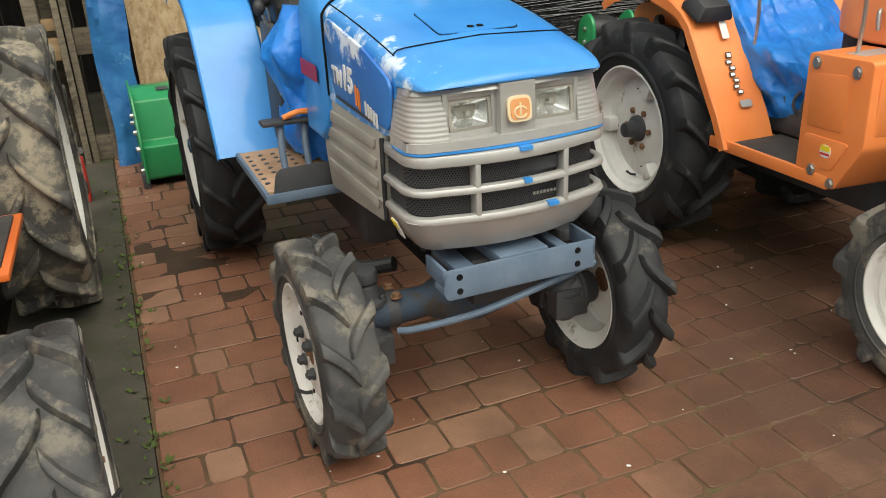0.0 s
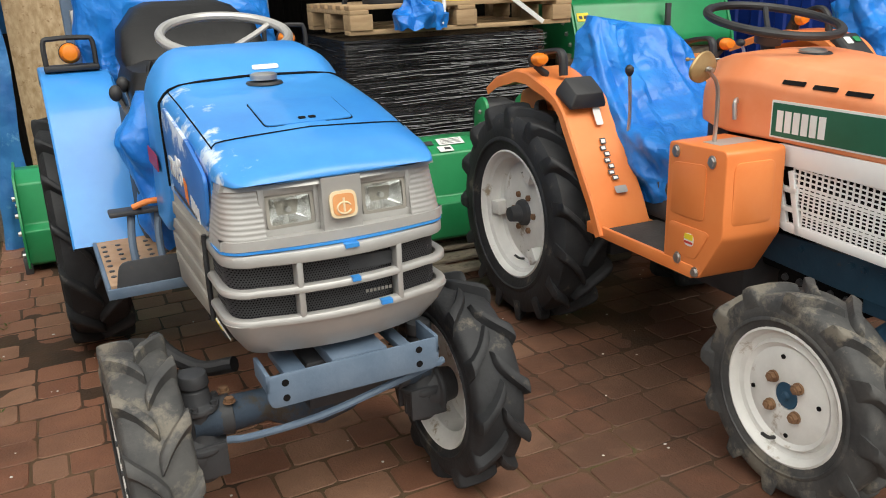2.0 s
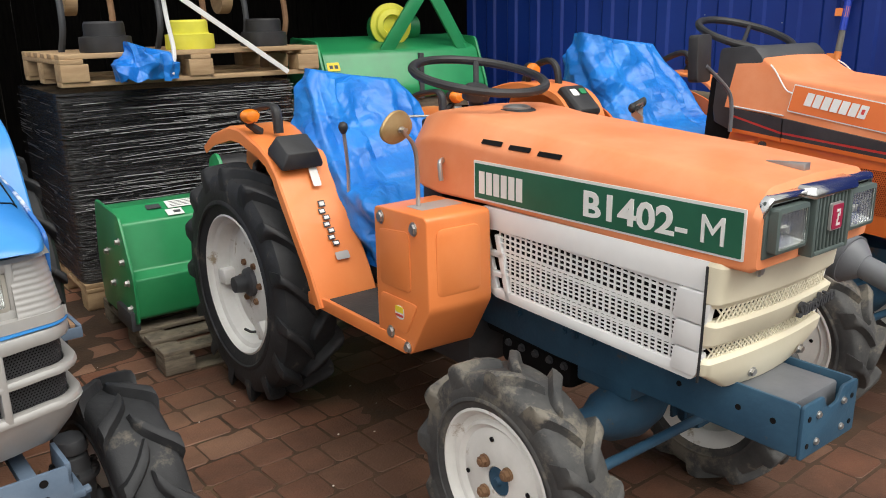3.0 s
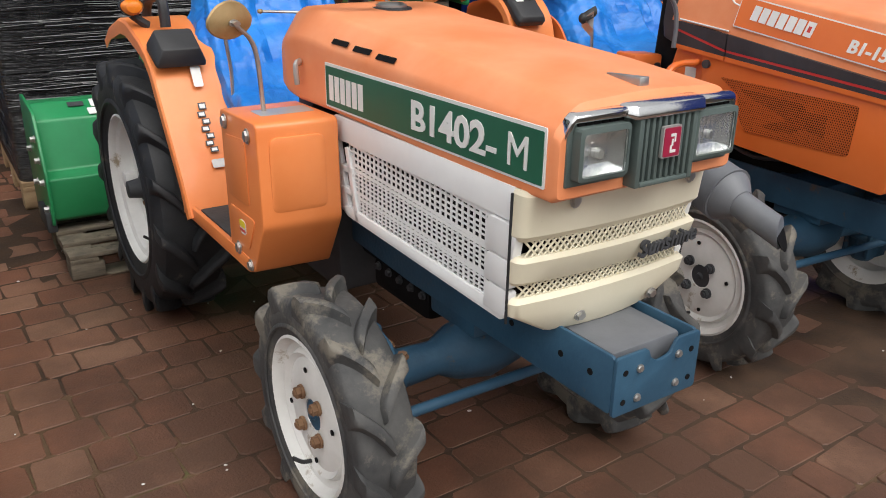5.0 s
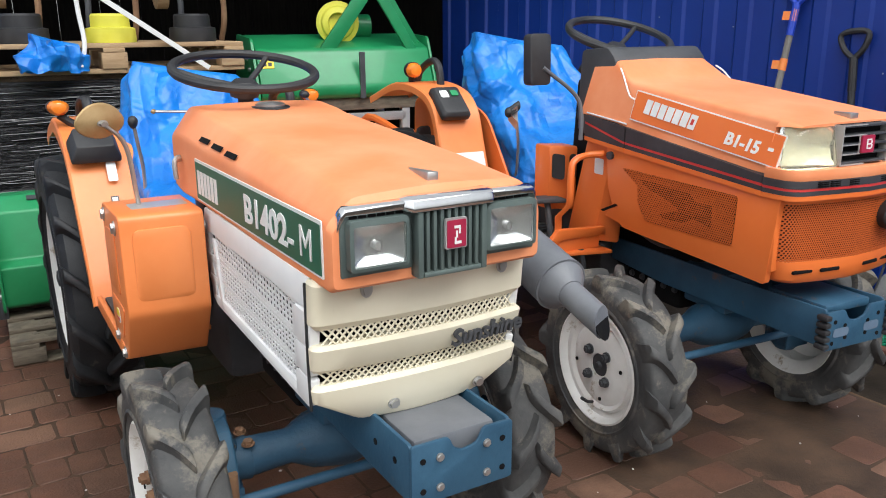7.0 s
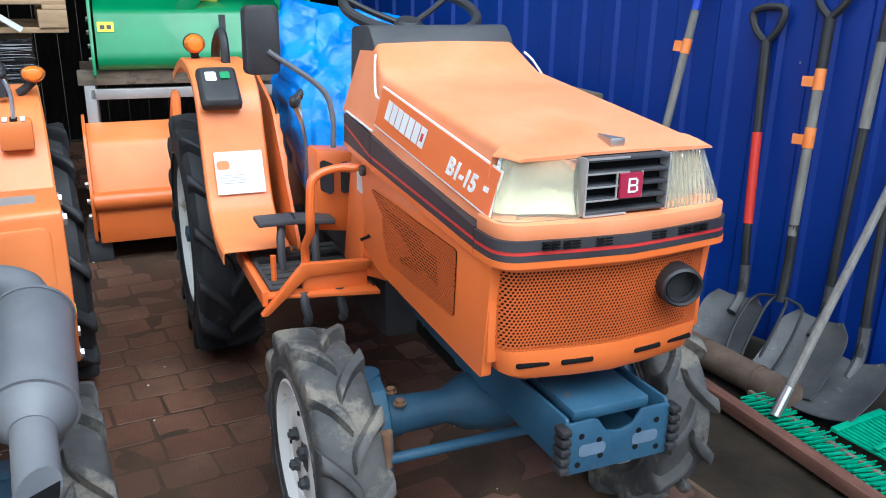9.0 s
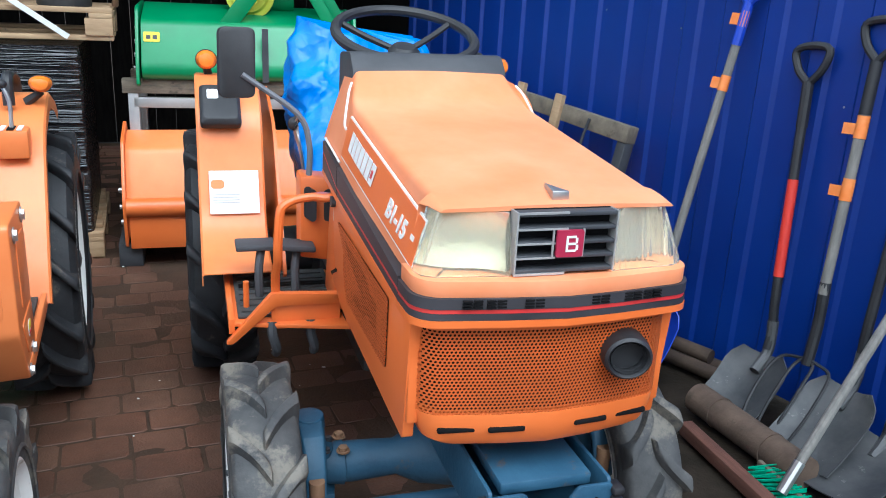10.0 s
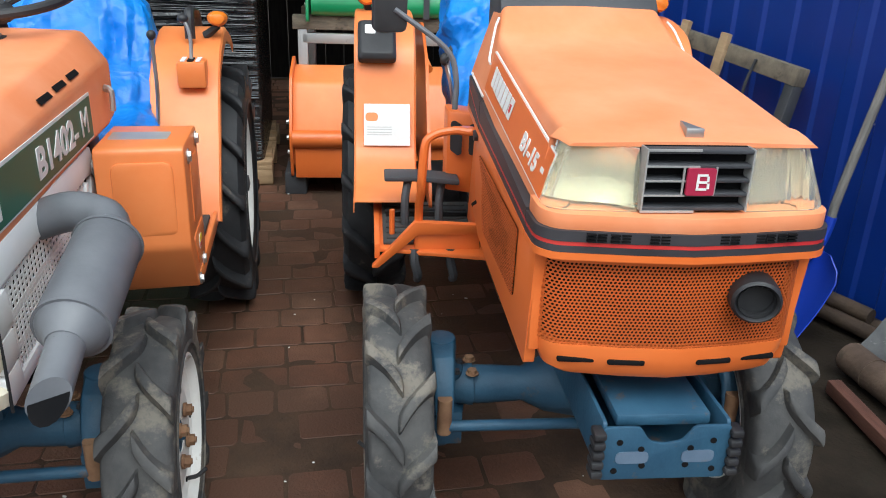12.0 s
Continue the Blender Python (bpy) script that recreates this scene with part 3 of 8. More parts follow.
def band(bm, plan, z0, z1, thick, lean=0.0):
    """A strip that follows an open line seen from above; lean shifts its lower edge backwards."""
    pts = [Vector((p[0], p[1])) for p in plan]
    rings = []
    for i, p in enumerate(pts):
        d = (pts[min(i + 1, len(pts) - 1)] - pts[max(i - 1, 0)]).normalized()
        n = Vector((d.y, -d.x))
        q = p - n * thick
        rings.append([Vector((p.x, p.y + lean, z0)), Vector((p.x, p.y, z1)), Vector((q.x, q.y, z1)), Vector((q.x, q.y + lean, z0))])
    loft(bm, rings)


def front_plan(half, front, back, corner=0.06, bow=0.015, seg=5):
    """The outline of a nose from above, from its left end round the front to its right end."""
    pts = [(-half, back)]
    for k in range(seg + 1):
        a = k / seg * math.pi / 2
        pts.append((-half + corner - corner * math.cos(a), front + bow + corner - corner * math.sin(a)))
    for k in range(1, 8):
        x = -half + corner + (2 * half - 2 * corner) * k / 8
        pts.append((x, front + bow * (x / (half - corner)) ** 2))
    for k in range(seg + 1):
        a = math.pi / 2 - k / seg * math.pi / 2
        pts.append((half - corner + corner * math.cos(a), front + bow + corner - corner * math.sin(a)))
    return pts + [(half, back)]


def plan_loft(bm, levels):
    """Stack outlines from above: rows of (z, half, front, back, corner, bow)."""
    loft(bm, [[Vector((x, y, z)) for x, y in front_plan(h, f, b, c, w)] for z, h, f, b, c, w in levels])


def headlight(parent, x, y, z, w, h, depth=0.03, lens=None, frame_mat=None, lean=0.0):
    """A rectangular lamp: bezel, mirrored bowl and a glass in front."""
    m = Matrix.Translation((x, y, z)) @ Matrix.Rotation(lean, 4, "X")
    outer_, inner = rounded([(-w / 2, -h / 2), (w / 2, -h / 2), (w / 2, h / 2), (-w / 2, h / 2)], 0.008), rounded([(-w / 2 + 0.007, -h / 2 + 0.007), (w / 2 - 0.007, -h / 2 + 0.007), (w / 2 - 0.007, h / 2 - 0.007), (-w / 2 + 0.007, h / 2 - 0.007)], 0.006)
    bm = bmesh.new()
    loft(bm, [[m @ Vector((p[0], yy, p[1])) for p in o] for o, yy in ((outer_, depth), (outer_, 0.0), (inner, -0.002), (inner, 0.008))], caps=False)
    base = part("headlight", bm, frame_mat or SILVER, parent)
    bm = bmesh.new()
    small = [p * 0.45 for p in inner]
    loft(bm, [[m @ Vector((p[0], yy, p[1])) for p in o] for o, yy in ((inner, 0.008), ([p * 0.8 for p in inner], 0.008 + (depth - 0.008) * 0.64), (small, depth))], caps=False)
    bm.faces.new([bm.verts.new(m @ Vector((p[0], depth, p[1]))) for p in small])
    part("reflector", bm, REFLECTOR, base)
    bm = bmesh.new()
    slab(bm, inner, "y", 0.001, 0.006)
    bm.transform(m)
    g = part("lamp_glass", bm, lens or LENS, base)
    g.visible_shadow = False
    bm = bmesh.new()
    rod(bm, m @ Vector((0, min(0.012, depth * 0.55), 0)), m @ Vector((0, depth, 0)), 0.006, 10)
    part("bulb", bm, STEEL, base)
    return base


def steering_wheel(parent, centre, tilt, radius, column_to, rim_mat, r=0.0135, spokes=3, turn=0.3):
    m = Matrix.Translation(centre) @ Matrix.Rotation(radians(tilt), 4, "X")
    bm = bmesh.new()
    ring = [m @ Vector((radius * math.cos(a), radius * math.sin(a), 0)) for a in np.linspace(0, math.tau, 48, endpoint=False)]
    tube(bm, ring, r, 10, 1, loop=True)
    wheel_ob = part("steering_wheel", bm, rim_mat, parent)
    for k in range(spokes):
        a = turn + k * math.tau / spokes
        bm = bmesh.new()
        e = Vector((math.cos(a), math.sin(a), 0))
        tube(bm, [m @ (e * radius), m @ (e * radius * 0.6 + Vector((0, 0, -0.025))), m @ (e * 0.03 + Vector((0, 0, -0.045)))], 0.009, 8, 4)
        part("spoke", bm, rim_mat, wheel_ob)
    bm = bmesh.new()
    lathe(bm, [(-0.03, 0.0), (-0.03, 0.03), (-0.045, 0.045), (-0.075, 0.04), (-0.08, 0.0)], 20, m=m @ Matrix.Rotation(radians(-90), 4, "Y"))
    part("boss", bm, BLACK, wheel_ob)
    bm = bmesh.new()
    rod(bm, m @ Vector((0, 0, -0.07)), column_to, 0.022, 12)
    part("steering_column", bm, BLACK, parent)
    return wheel_ob


def creases(q):
    """Crumpled sheet: straight sharp folds in several directions, each in patches of its own."""
    h = 0.0
    for i, (dx, dy, dz, f, a) in enumerate(((0.8, 0.2, 0.55, 5.2, 0.46), (-0.6, 0.3, 0.75, 6.6, 0.42), (0.3, -0.5, 0.8, 10.5, 0.32), (0.9, 0.4, -0.2, 13.0, 0.26), (-0.75, 0.5, -0.45, 21.0, 0.17))):
        u = (q.x * dx + q.y * dy + q.z * dz) * f + 1.1 * noise.noise(q * 2.3 + Vector((i * 7.0, 0, 0)))
        fold = abs(u % 1.0 - 0.5) * 2.0
        mask = min(1.0, max(0.0, 0.6 + 1.6 * noise.noise(q * 3.1 + Vector((0, i * 5.0, 2.0)))))
        h += a * fold * mask
    return h


def tarp_cover(name, m, levels, label, parent=None, amount=0.03, seed=0.0, material=None, fine=60, category="tarpaulin"):
    """A loose crumpled sheet over something: rows of (z, half width, front y, back y), with sharp folds."""
    bm = bmesh.new()
    zs = [lv[0] for lv in levels]
    rows, fine = 96, 170
    rings = []
    for j in range(rows + 1):
        z = zs[0] + (zs[-1] - zs[0]) * j / rows
        half, f, b = (float(np.interp(z, zs, [lv[k] for lv in levels])) for k in (1, 2, 3))
        ring = []
        for k in range(fine):
            a = k * math.tau / fine
            c, s = math.cos(a), math.sin(a)
            x = half * math.copysign(abs(c) ** 0.45, c)
            y = (f + b) / 2 + (b - f) / 2 * math.copysign(abs(s) ** 0.45, s)
            p = Vector((x, y, z))
            q = Vector((x + seed, y * 0.9, z * 0.8 + seed))
            p += Vector((c, s, 0.3)) * amount * 2.3 * (creases(q) - 0.4)
            if c < -0.3 and s < 0.2:
                p.z += 0.055 * max(0.0, j / rows - 0.72) / 0.28 * min(1.0, -c)
            p.z -= amount * 0.9 * abs(noise.noise(Vector((a * 1.3 + seed, 4.0, seed)))) * (1.0 if j < 8 else 0.3)
            ring.append(p)
        rings.append(ring)
    loft(bm, rings, caps=False)
    top = rings[-1]
    centre = sum(top, Vector()) / len(top) + Vector((0, 0, amount * 0.4))
    ring_v = [v for v in bm.verts if any((v.co - p).length < 1e-6 for p in top)]
    c = bm.verts.new(centre)
    order = sorted(ring_v, key=lambda v: math.atan2(v.co.y - centre.y, v.co.x - centre.x))
    for i, v in enumerate(order):
        bm.faces.new((v, order[(i + 1) % len(order)], c))
    ob = part(name, bm, material or TARP, parent, angle=34)
    ob.matrix_basis = m
    if not parent:
        tagged(ob, label, category)
    elif label:
        tagged(ob, label)
    return ob


def turn_signal(parent, at, size=0.03):
    bm = bmesh.new()
    lathe(bm, [(0, 0), (0.0, size), (0.012, size), (0.03, size * 0.7), (0.036, 0.0)], 20, m=Matrix.Translation(at) @ Matrix.Rotation(radians(-90), 4, "Z"))
    lens = part("turn_signal", bm, AMBER, parent, "amber turn signal lens")
    bm = bmesh.new()
    lathe(bm, [(0.0, 0), (0.0, size * 1.08), (-0.02, size * 1.05), (-0.03, size * 0.6), (-0.03, 0)], 20, m=Matrix.Translation(at) @ Matrix.Rotation(radians(-90), 4, "Z"))
    part("lamp_housing", bm, BLACK, lens)
    return lens


def fender(parent, name, side, profile, x_in, x_out, mat, lip=0.03, steps=5):
    """A mudguard: a profile of (y, z) swept across from x_in to x_out, with its edges turned down."""
    pts = smooth_path([(0, y, z) for y, z in profile], steps)
    rows = []
    for i, p in enumerate(pts):
        t = (pts[min(i + 1, len(pts) - 1)] - pts[max(i - 1, 0)]).normalized()
        inward = Vector((0, t.z, -t.y))
        if inward.z > 0 or (abs(inward.z) < 0.2 and inward.y < 0):
            inward = -inward
        row = []
        for x, d in ((x_out, lip), (x_out, 0.006), (x_out - side * 0.006, 0.0), (x_in + side * 0.006, 0.0), (x_in, 0.006), (x_in, lip * 0.5)):
            row.append(p + Vector((x, 0, 0)) + inward * d)
        rows.append(row)
    bm = bmesh.new()
    sheet(bm, rows, 0.003)
    return part(name, bm, mat, parent)


def bars(parent, m, rows, material, name="decal_lettering"):
    """Plain blocks that stand for small or trade lettering: rows of (x, y, width, height), 1 mm thick, in the plane of m."""
    bm = bmesh.new()
    for x, y, w, h in rows:
        box(bm, x - w / 2, x + w / 2, y - h / 2, y + h / 2, 0.0, 0.0012, m=m)
    return part(name, bm, material, parent)


def plate(parent, name, m, w, h, material, t=0.0015, r=0.006, label=""):
    bm = bmesh.new()
    slab(bm, rounded([(-w / 2, -h / 2), (w / 2, -h / 2), (w / 2, h / 2), (-w / 2, h / 2)], r), "z", 0.0, t)
    bm.transform(m)
    return part(name, bm, material, parent, label)


def front_axle(parent, mat, half, z, y=0.0, knuckle=0.3, rod_y=-0.12, rod_mat=None, leg_mat=None):
    """A live front axle: housing, bevel-gear legs with their steering arms, and the track rod."""
    bm = bmesh.new()
    lathe(bm, [(-half, 0.0), (-half, 0.04), (-half + 0.05, 0.045), (-0.13, 0.04), (-0.08, 0.065), (0.0, 0.08), (0.08, 0.065), (0.13, 0.04), (half - 0.05, 0.045), (half, 0.04), (half, 0.0)], 20, m=Matrix.Translation((0, y, z)))
    axle = part("front_axle", bm, mat, parent)
    for s in (-1, 1):
        bm = bmesh.new()
        leg = [(-0.15, 0.0), (-0.15, 0.03), (-0.13, 0.046), (-0.07, 0.05), (-0.066, 0.058), (-0.052, 0.058), (-0.048, 0.04), (-0.02, 0.036), (0.0, 0.04), (0.03, 0.04), (0.034, 0.052), (0.048, 0.052), (0.052, 0.036), (0.085, 0.032), (0.09, 0.024), (0.1, 0.022), (0.1, 0.0)]
        lathe(bm, leg, 20, m=Matrix.Translation((s * knuckle, y, z)) @ Matrix.Rotation(radians(-90), 4, "Y"))
        side = [(0.0, 0.0), (0.0, 0.052), (0.03, 0.056), (0.034, 0.066), (0.046, 0.066), (0.05, 0.05), (0.09, 0.044), (0.09, 0.0)]
        lathe(bm, [(s * p, q) for p, q in side], 20, m=Matrix.Translation((s * knuckle, y, z - 0.075)))
        rod(bm, (s * (knuckle - 0.075), y, z), (s * knuckle, y, z), 0.05, 16, 0.036)
        for k in range(3):
            box(bm, s * knuckle - 0.05, s * knuckle + 0.05, y - 0.05 + 0.042 * k, y - 0.038 + 0.042 * k, z - 0.13, z - 0.045)
        rod(bm, (s * knuckle, y, z + 0.095), (s * knuckle, y, z + 0.125), 0.036, 18, 0.032)
        loft(bm, [[Vector((s * knuckle + dx * w, y + rod_y * f, zc + dz * 0.016)) for dx, dz in ((-0.8, -1), (0.8, -1), (1, 0), (0.8, 1), (-0.8, 1), (-1, 0))] for f, zc, w in ((0.0, z + 0.11, 0.033), (0.55, z + 0.095, 0.027), (0.85, z + 0.06, 0.023), (1.0, z + 0.01, 0.021))])
        kn = part("steering_knuckle", bm, leg_mat or mat, axle, bevel=0.003)
        for k in range(6):
            a = k * math.tau / 6 + 0.3
            bm = bmesh.new()
            bolt(bm, (s * knuckle + 0.046 * math.cos(a), y + 0.046 * math.sin(a), z + 0.048), (0, 0, 1), 0.007, 0.007)
            part("flange_bolt", bm, CHARCOAL, kn)
        bm = bmesh.new()
        rod(bm, (s * knuckle, y + rod_y, z - 0.04), (s * knuckle, y + rod_y, z + 0.045), 0.016, 12)
        part("ball_joint", bm, RUST, axle)
        for dy in (-0.03, 0.03):
            bm = bmesh.new()
            bolt(bm, (s * (knuckle - 0.07), y + dy, z + 0.045), (0, 0, 1))
            part("axle_bolt", bm, RUST, axle)
    bm = bmesh.new()
    rod(bm, (-knuckle, y + rod_y, z - 0.025), (knuckle, y + rod_y, z - 0.025), 0.0125, 12)
    part("track_rod", bm, rod_mat or mat, axle)
    return axle


def chassis(parent, mat, y0, y1, z0=0.36, z1=0.52, half=0.11, rear_y=1.38, rear_z=0.4, rear_half=0.4):
    """The engine block, gearbox and rear axle that carry the machine."""
    bm = bmesh.new()
    box(bm, -half, half, y0, 0.12, z0, z1)
    part("frame_rail", bm, mat, parent, bevel=0.008)
    # Engine parts in near-black: the shade under the bonnet is in their colour.
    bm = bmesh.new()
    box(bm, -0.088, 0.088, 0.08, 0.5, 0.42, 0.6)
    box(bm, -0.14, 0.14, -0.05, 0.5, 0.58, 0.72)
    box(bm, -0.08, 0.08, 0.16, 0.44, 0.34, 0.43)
    block = part("engine_block", bm, SHADE_BLACK, parent, bevel=0.02)
    for k in range(5):
        bm = bmesh.new()
        bolt(bm, (-0.081, 0.18 + 0.055 * k, 0.41), (-1, 0, 0), 0.009, 0.007)
        part("sump_bolt", bm, CHARCOAL, block)
    bm = bmesh.new()
    tube(bm, [(-0.15, 0.02, 0.6), (-0.16, 0.18, 0.575), (-0.15, 0.34, 0.6), (-0.13, 0.48, 0.57)], 0.007, 8, 4)
    part("fuel_pipe", bm, CHARCOAL, block)
    bm = bmesh.new()
    box(bm, -0.15, 0.15, 0.5, 1.2, 0.3, 0.58)
    box(bm, -0.18, 0.18, 1.15, 1.58, 0.26, 0.66)
    part("gearbox", bm, CHARCOAL, parent, bevel=0.03)
    bm = bmesh.new()
    lathe(bm, [(-rear_half, 0), (-rear_half, 0.075), (-0.2, 0.085), (0.2, 0.085), (rear_half, 0.075), (rear_half, 0)], 20, m=Matrix.Translation((0, rear_y, rear_z)))
    part("rear_axle", bm, CHARCOAL, parent)


def lever(parent, a, b, knob=0.014, mat=None):
    bm = bmesh.new()
    mid = (Vector(a) + Vector(b)) / 2 + Vector((0.01, 0, 0))
    tube(bm, (a, mid, b), 0.006, 8, 4)
    ob = part("lever", bm, STEEL, parent)
    bm = bmesh.new()
    bmesh.ops.create_icosphere(bm, subdivisions=2, radius=knob, matrix=Matrix.Translation(b) @ Matrix.Diagonal((1, 1, 1.3, 1)))
    part("knob", bm, mat or BLACK, ob)


def round_mirror(parent, foot, elbow, head, radius, facing):
    bm = bmesh.new()
    tube(bm, (foot, elbow, head), 0.006, 8, 6)
    arm = part("mirror_arm", bm, STEEL, parent)
    bm = bmesh.new()
    lathe(bm, [(0, 0), (0.004, radius * 0.5), (0.012, radius * 0.95), (0.016, radius), (0.02, radius * 0.97), (0.014, 0)], 28, m=face_frame(head, facing, (0, 0, 1)))
    disc = part("mirror", bm, BRASS, parent, "round mirror seen from its tarnished back")
    bm = bmesh.new()
    bolt(bm, Vector(head), -Vector(facing), 0.01, 0.012)
    part("mirror_nut", bm, STEEL, disc)
    return arm


def reshape(t, fit_point, skip=()):
    """Bring the bodywork of a machine to its true proportions: fit_point maps a place in the machine's own space."""
    def visit(ob, m):
        m = m @ ob.matrix_basis
        if ob.type == "MESH":
            back = m.inverted()
            for v in ob.data.vertices:
                v.co = back @ fit_point(m @ v.co)
        for child in ob.children:
            visit(child, m)
    for child in t.children:
        if child.name.split(".")[0] not in skip:
            visit(child, Matrix.Identity(4))


RUNNING_GEAR = ("front_wheel", "rear_wheel", "front_axle", "rear_axle", "weight_carrier", "frame_rail", "engine_block", "gearbox")


# ---- the blue tractor ----
def blue_tractor(m):
    t = thing("compact_tractor", m, "worn blue compact tractor with silver grille, on red brick paving", "tractor", "compact tractors in the yard")
    chassis(t, CHARCOAL, -0.15, 0.6, 0.38, 0.5, 0.09, 1.55, 0.41, 0.42)
    steer = 1
    for s in (-1, 1):
        wheel(t, "front_wheel", pose(s * 0.39 - 0.037, 0, 0.28, 0, 0, steer), 0.282, 0.14, 0.168, 12, RUBBER_GREY if s < 0 else RUBBER, s, hub_mat=RUST, nut_mat=CHARCOAL)
        wheel(t, "rear_wheel", pose(s * 0.455 + 0.012, 1.55, 0.435, 0, 0, 0), 0.435, 0.22, 0.245, 15, RUBBER, s, deep=True, lug_h=0.03, lug_w=0.042)
    front_axle(t, WORN_AXLE, 0.3, 0.345, 0.0, 0.285, 0.11, BLACK, CHARCOAL).matrix_basis = Matrix.Translation((-0.03, 0, 0))
    bm = bmesh.new()
    tube(bm, [(-0.27, -0.1, 0.335), (-0.22, -0.13, 0.345), (-0.08, -0.19, 0.385), (0.1, -0.2, 0.425), (0.24, -0.17, 0.435)], 0.009, 8, 4)
    part("steering_rod", bm, CHASSIS_PALE, t)
    bm = bmesh.new()
    tube(bm, [(-0.2, 0.1, 0.42), (-0.27, 0.16, 0.4), (-0.33, 0.24, 0.42), (-0.36, 0.3, 0.45)], 0.02, 10, 4)
    part("rubber_boot", bm, BLACK, t)
    # front bracket plate and its channel
    bm = bmesh.new()
    slab(bm, rounded([(-0.19, 0.455), (0.19, 0.455), (0.2, 0.475), (0.2, 0.53), (-0.2, 0.53), (-0.2, 0.475)], 0.012), "y", -0.235, -0.227)
    box(bm, -0.2, -0.19, -0.235, -0.13, 0.49, 0.535)
    box(bm, 0.19, 0.2, -0.235, -0.13, 0.49, 0.535)
    bracket = part("front_bracket", bm, CHASSIS_PALE, t, "scuffed pale blue steel bracket", bevel=0.003)
    bm = boxes((-0.17, 0.23, -0.19, -0.1, 0.43, 0.445), (-0.05, 0.08, -0.22, -0.05, 0.5, 0.53), (-0.15, -0.1, -0.22, -0.05, 0.49, 0.51), (0.12, 0.15, -0.22, -0.05, 0.49, 0.51))
    part("bracket_arm", bm, CHASSIS_PALE, bracket, bevel=0.004)
    for x in (-0.16, 0.15):
        for z in (0.475, 0.51):
            # Near-black disc on the face stands in for a shaded hole.
            bm = bmesh.new()
            rod(bm, (x, -0.2362, z), (x, -0.234, z), 0.008, 12)
            part("bolt_hole", bm, SHADE_BLACK, bracket)
    # bonnet
    bm = bmesh.new()
    rings = []
    for y, half, zb, zs, zt in ((-0.219, 0.2, 0.934, 0.9355, 0.937), (-0.215, 0.21, 0.932, 0.939, 0.945), (-0.205, 0.218, 0.931, 0.943, 0.954), (-0.185, 0.226, 0.931, 0.949, 0.965), (-0.15, 0.234, 0.93, 0.957, 0.979), (-0.115, 0.239, 0.93, 0.964, 0.989), (-0.085, 0.24, 0.81, 0.97, 0.997), (-0.01, 0.244, 0.80, 0.985, 1.015), (0.1, 0.248, 0.80, 1.005, 1.038), (0.24, 0.25, 0.805, 1.025, 1.06), (0.4, 0.252, 0.81, 1.045, 1.08)):
        rings.append([Vector((x, y, z)) for x, z in rounded([(-half, zb, 0.004), (half, zb, 0.004), (half * 0.985, zs, 0.03), (half * 0.8, zt - 0.006, 0.05), (0.02, zt, 0.1), (-0.02, zt, 0.1), (-half * 0.8, zt - 0.006, 0.05), (-half * 0.985, zs, 0.03)], 0.03, 4)])
    loft(bm, rings)
    bonnet = part("bonnet", bm, HOOD_BLUE, t, "glossy blue bonnet with worn paint")
    for s in (-1, 1):
        bm = bmesh.new()
        outline = rounded([(0.0 + 0.33, 0.83, 0.02), (-0.085, 0.825, 0.02), (-0.115, 0.94, 0.03), (0.05, 0.985, 0.03), (0.36, 1.03, 0.04), (0.395, 0.96, 0.04)], 0.02)
        slab(bm, outline, "x", s * 0.243, s * 0.252)
        part("side_panel", bm, WORN_BLUE, bonnet, "blue side panel with flaking paint", bevel=0.003)
        # the seam between cover and side
        # Raised near-black line: the shade of the gap, put into colour.
        bm = bmesh.new()
        tube(bm, [(s * 0.9 * h_, y, zs + 0.46 * (zt - zs - 0.006)) for y, h_, zs, zt in ((-0.06, 0.2415, 0.974, 1.002), (-0.01, 0.244, 0.985, 1.015), (0.1, 0.248, 1.005, 1.038), (0.24, 0.25, 1.025, 1.06), (0.385, 0.252, 1.043, 1.078))], 0.0019, 6, 4)
        part("panel_gap", bm, SHADE_BLACK, bonnet)
    bm = bmesh.new()
    tube(bm, [(-0.253, 0.384, 0.82), (-0.253, 0.384, 1.0), (-0.246, 0.384, 1.04), (-0.2, 0.384, 1.07), (-0.05, 0.384, 1.08), (0.05, 0.384, 1.08), (0.2, 0.384, 1.07), (0.246, 0.384, 1.04), (0.253, 0.384, 1.0), (0.253, 0.384, 0.82)], 0.0034, 6, 3)
    part("panel_gap", bm, SHADE_BLACK, bonnet)
    bm = bmesh.new()
    tube(bm, [(-0.218, -0.058, 0.988), (-0.19, -0.058, 0.999), (-0.02, -0.05, 1.0065), (0.02, -0.05, 1.0065), (0.19, -0.058, 0.999), (0.218, -0.058, 0.988)], 0.0016, 5, 3)
    part("nose_seam", bm, SHADE_BLACK, bonnet)
    fr = face_frame((-0.2535, 0.12, 0.862), (0, -1, -0.02), (0, 0, 1))
    lettering("15", 0.085, DECAL_WHITE, bonnet, fr @ Matrix.Translation((-0.075, 0.028, 0)), bold=0.003)
    lettering("TM", 0.06, DECAL_WHITE, bonnet, fr @ Matrix.Translation((-0.165, 0.02, 0)), bold=0.002, shear=0.0)
    bars(bonnet, fr, [(0.06 + 0.019 * k, -0.012 - 0.003 * k, 0.013, 0.034) for k in range(5)], DECAL_WHITE)
    bars(bonnet, fr, [(-0.012, 0.004, 0.012, 0.05), (0.004, 0.0, 0.008, 0.05), (0.016, -0.004, 0.005, 0.05)], DECAL_ORANGE)
    bars(bonnet, fr, [(-0.04, -0.034, 0.3, 0.008)], DECAL_BLACK, "stripe")
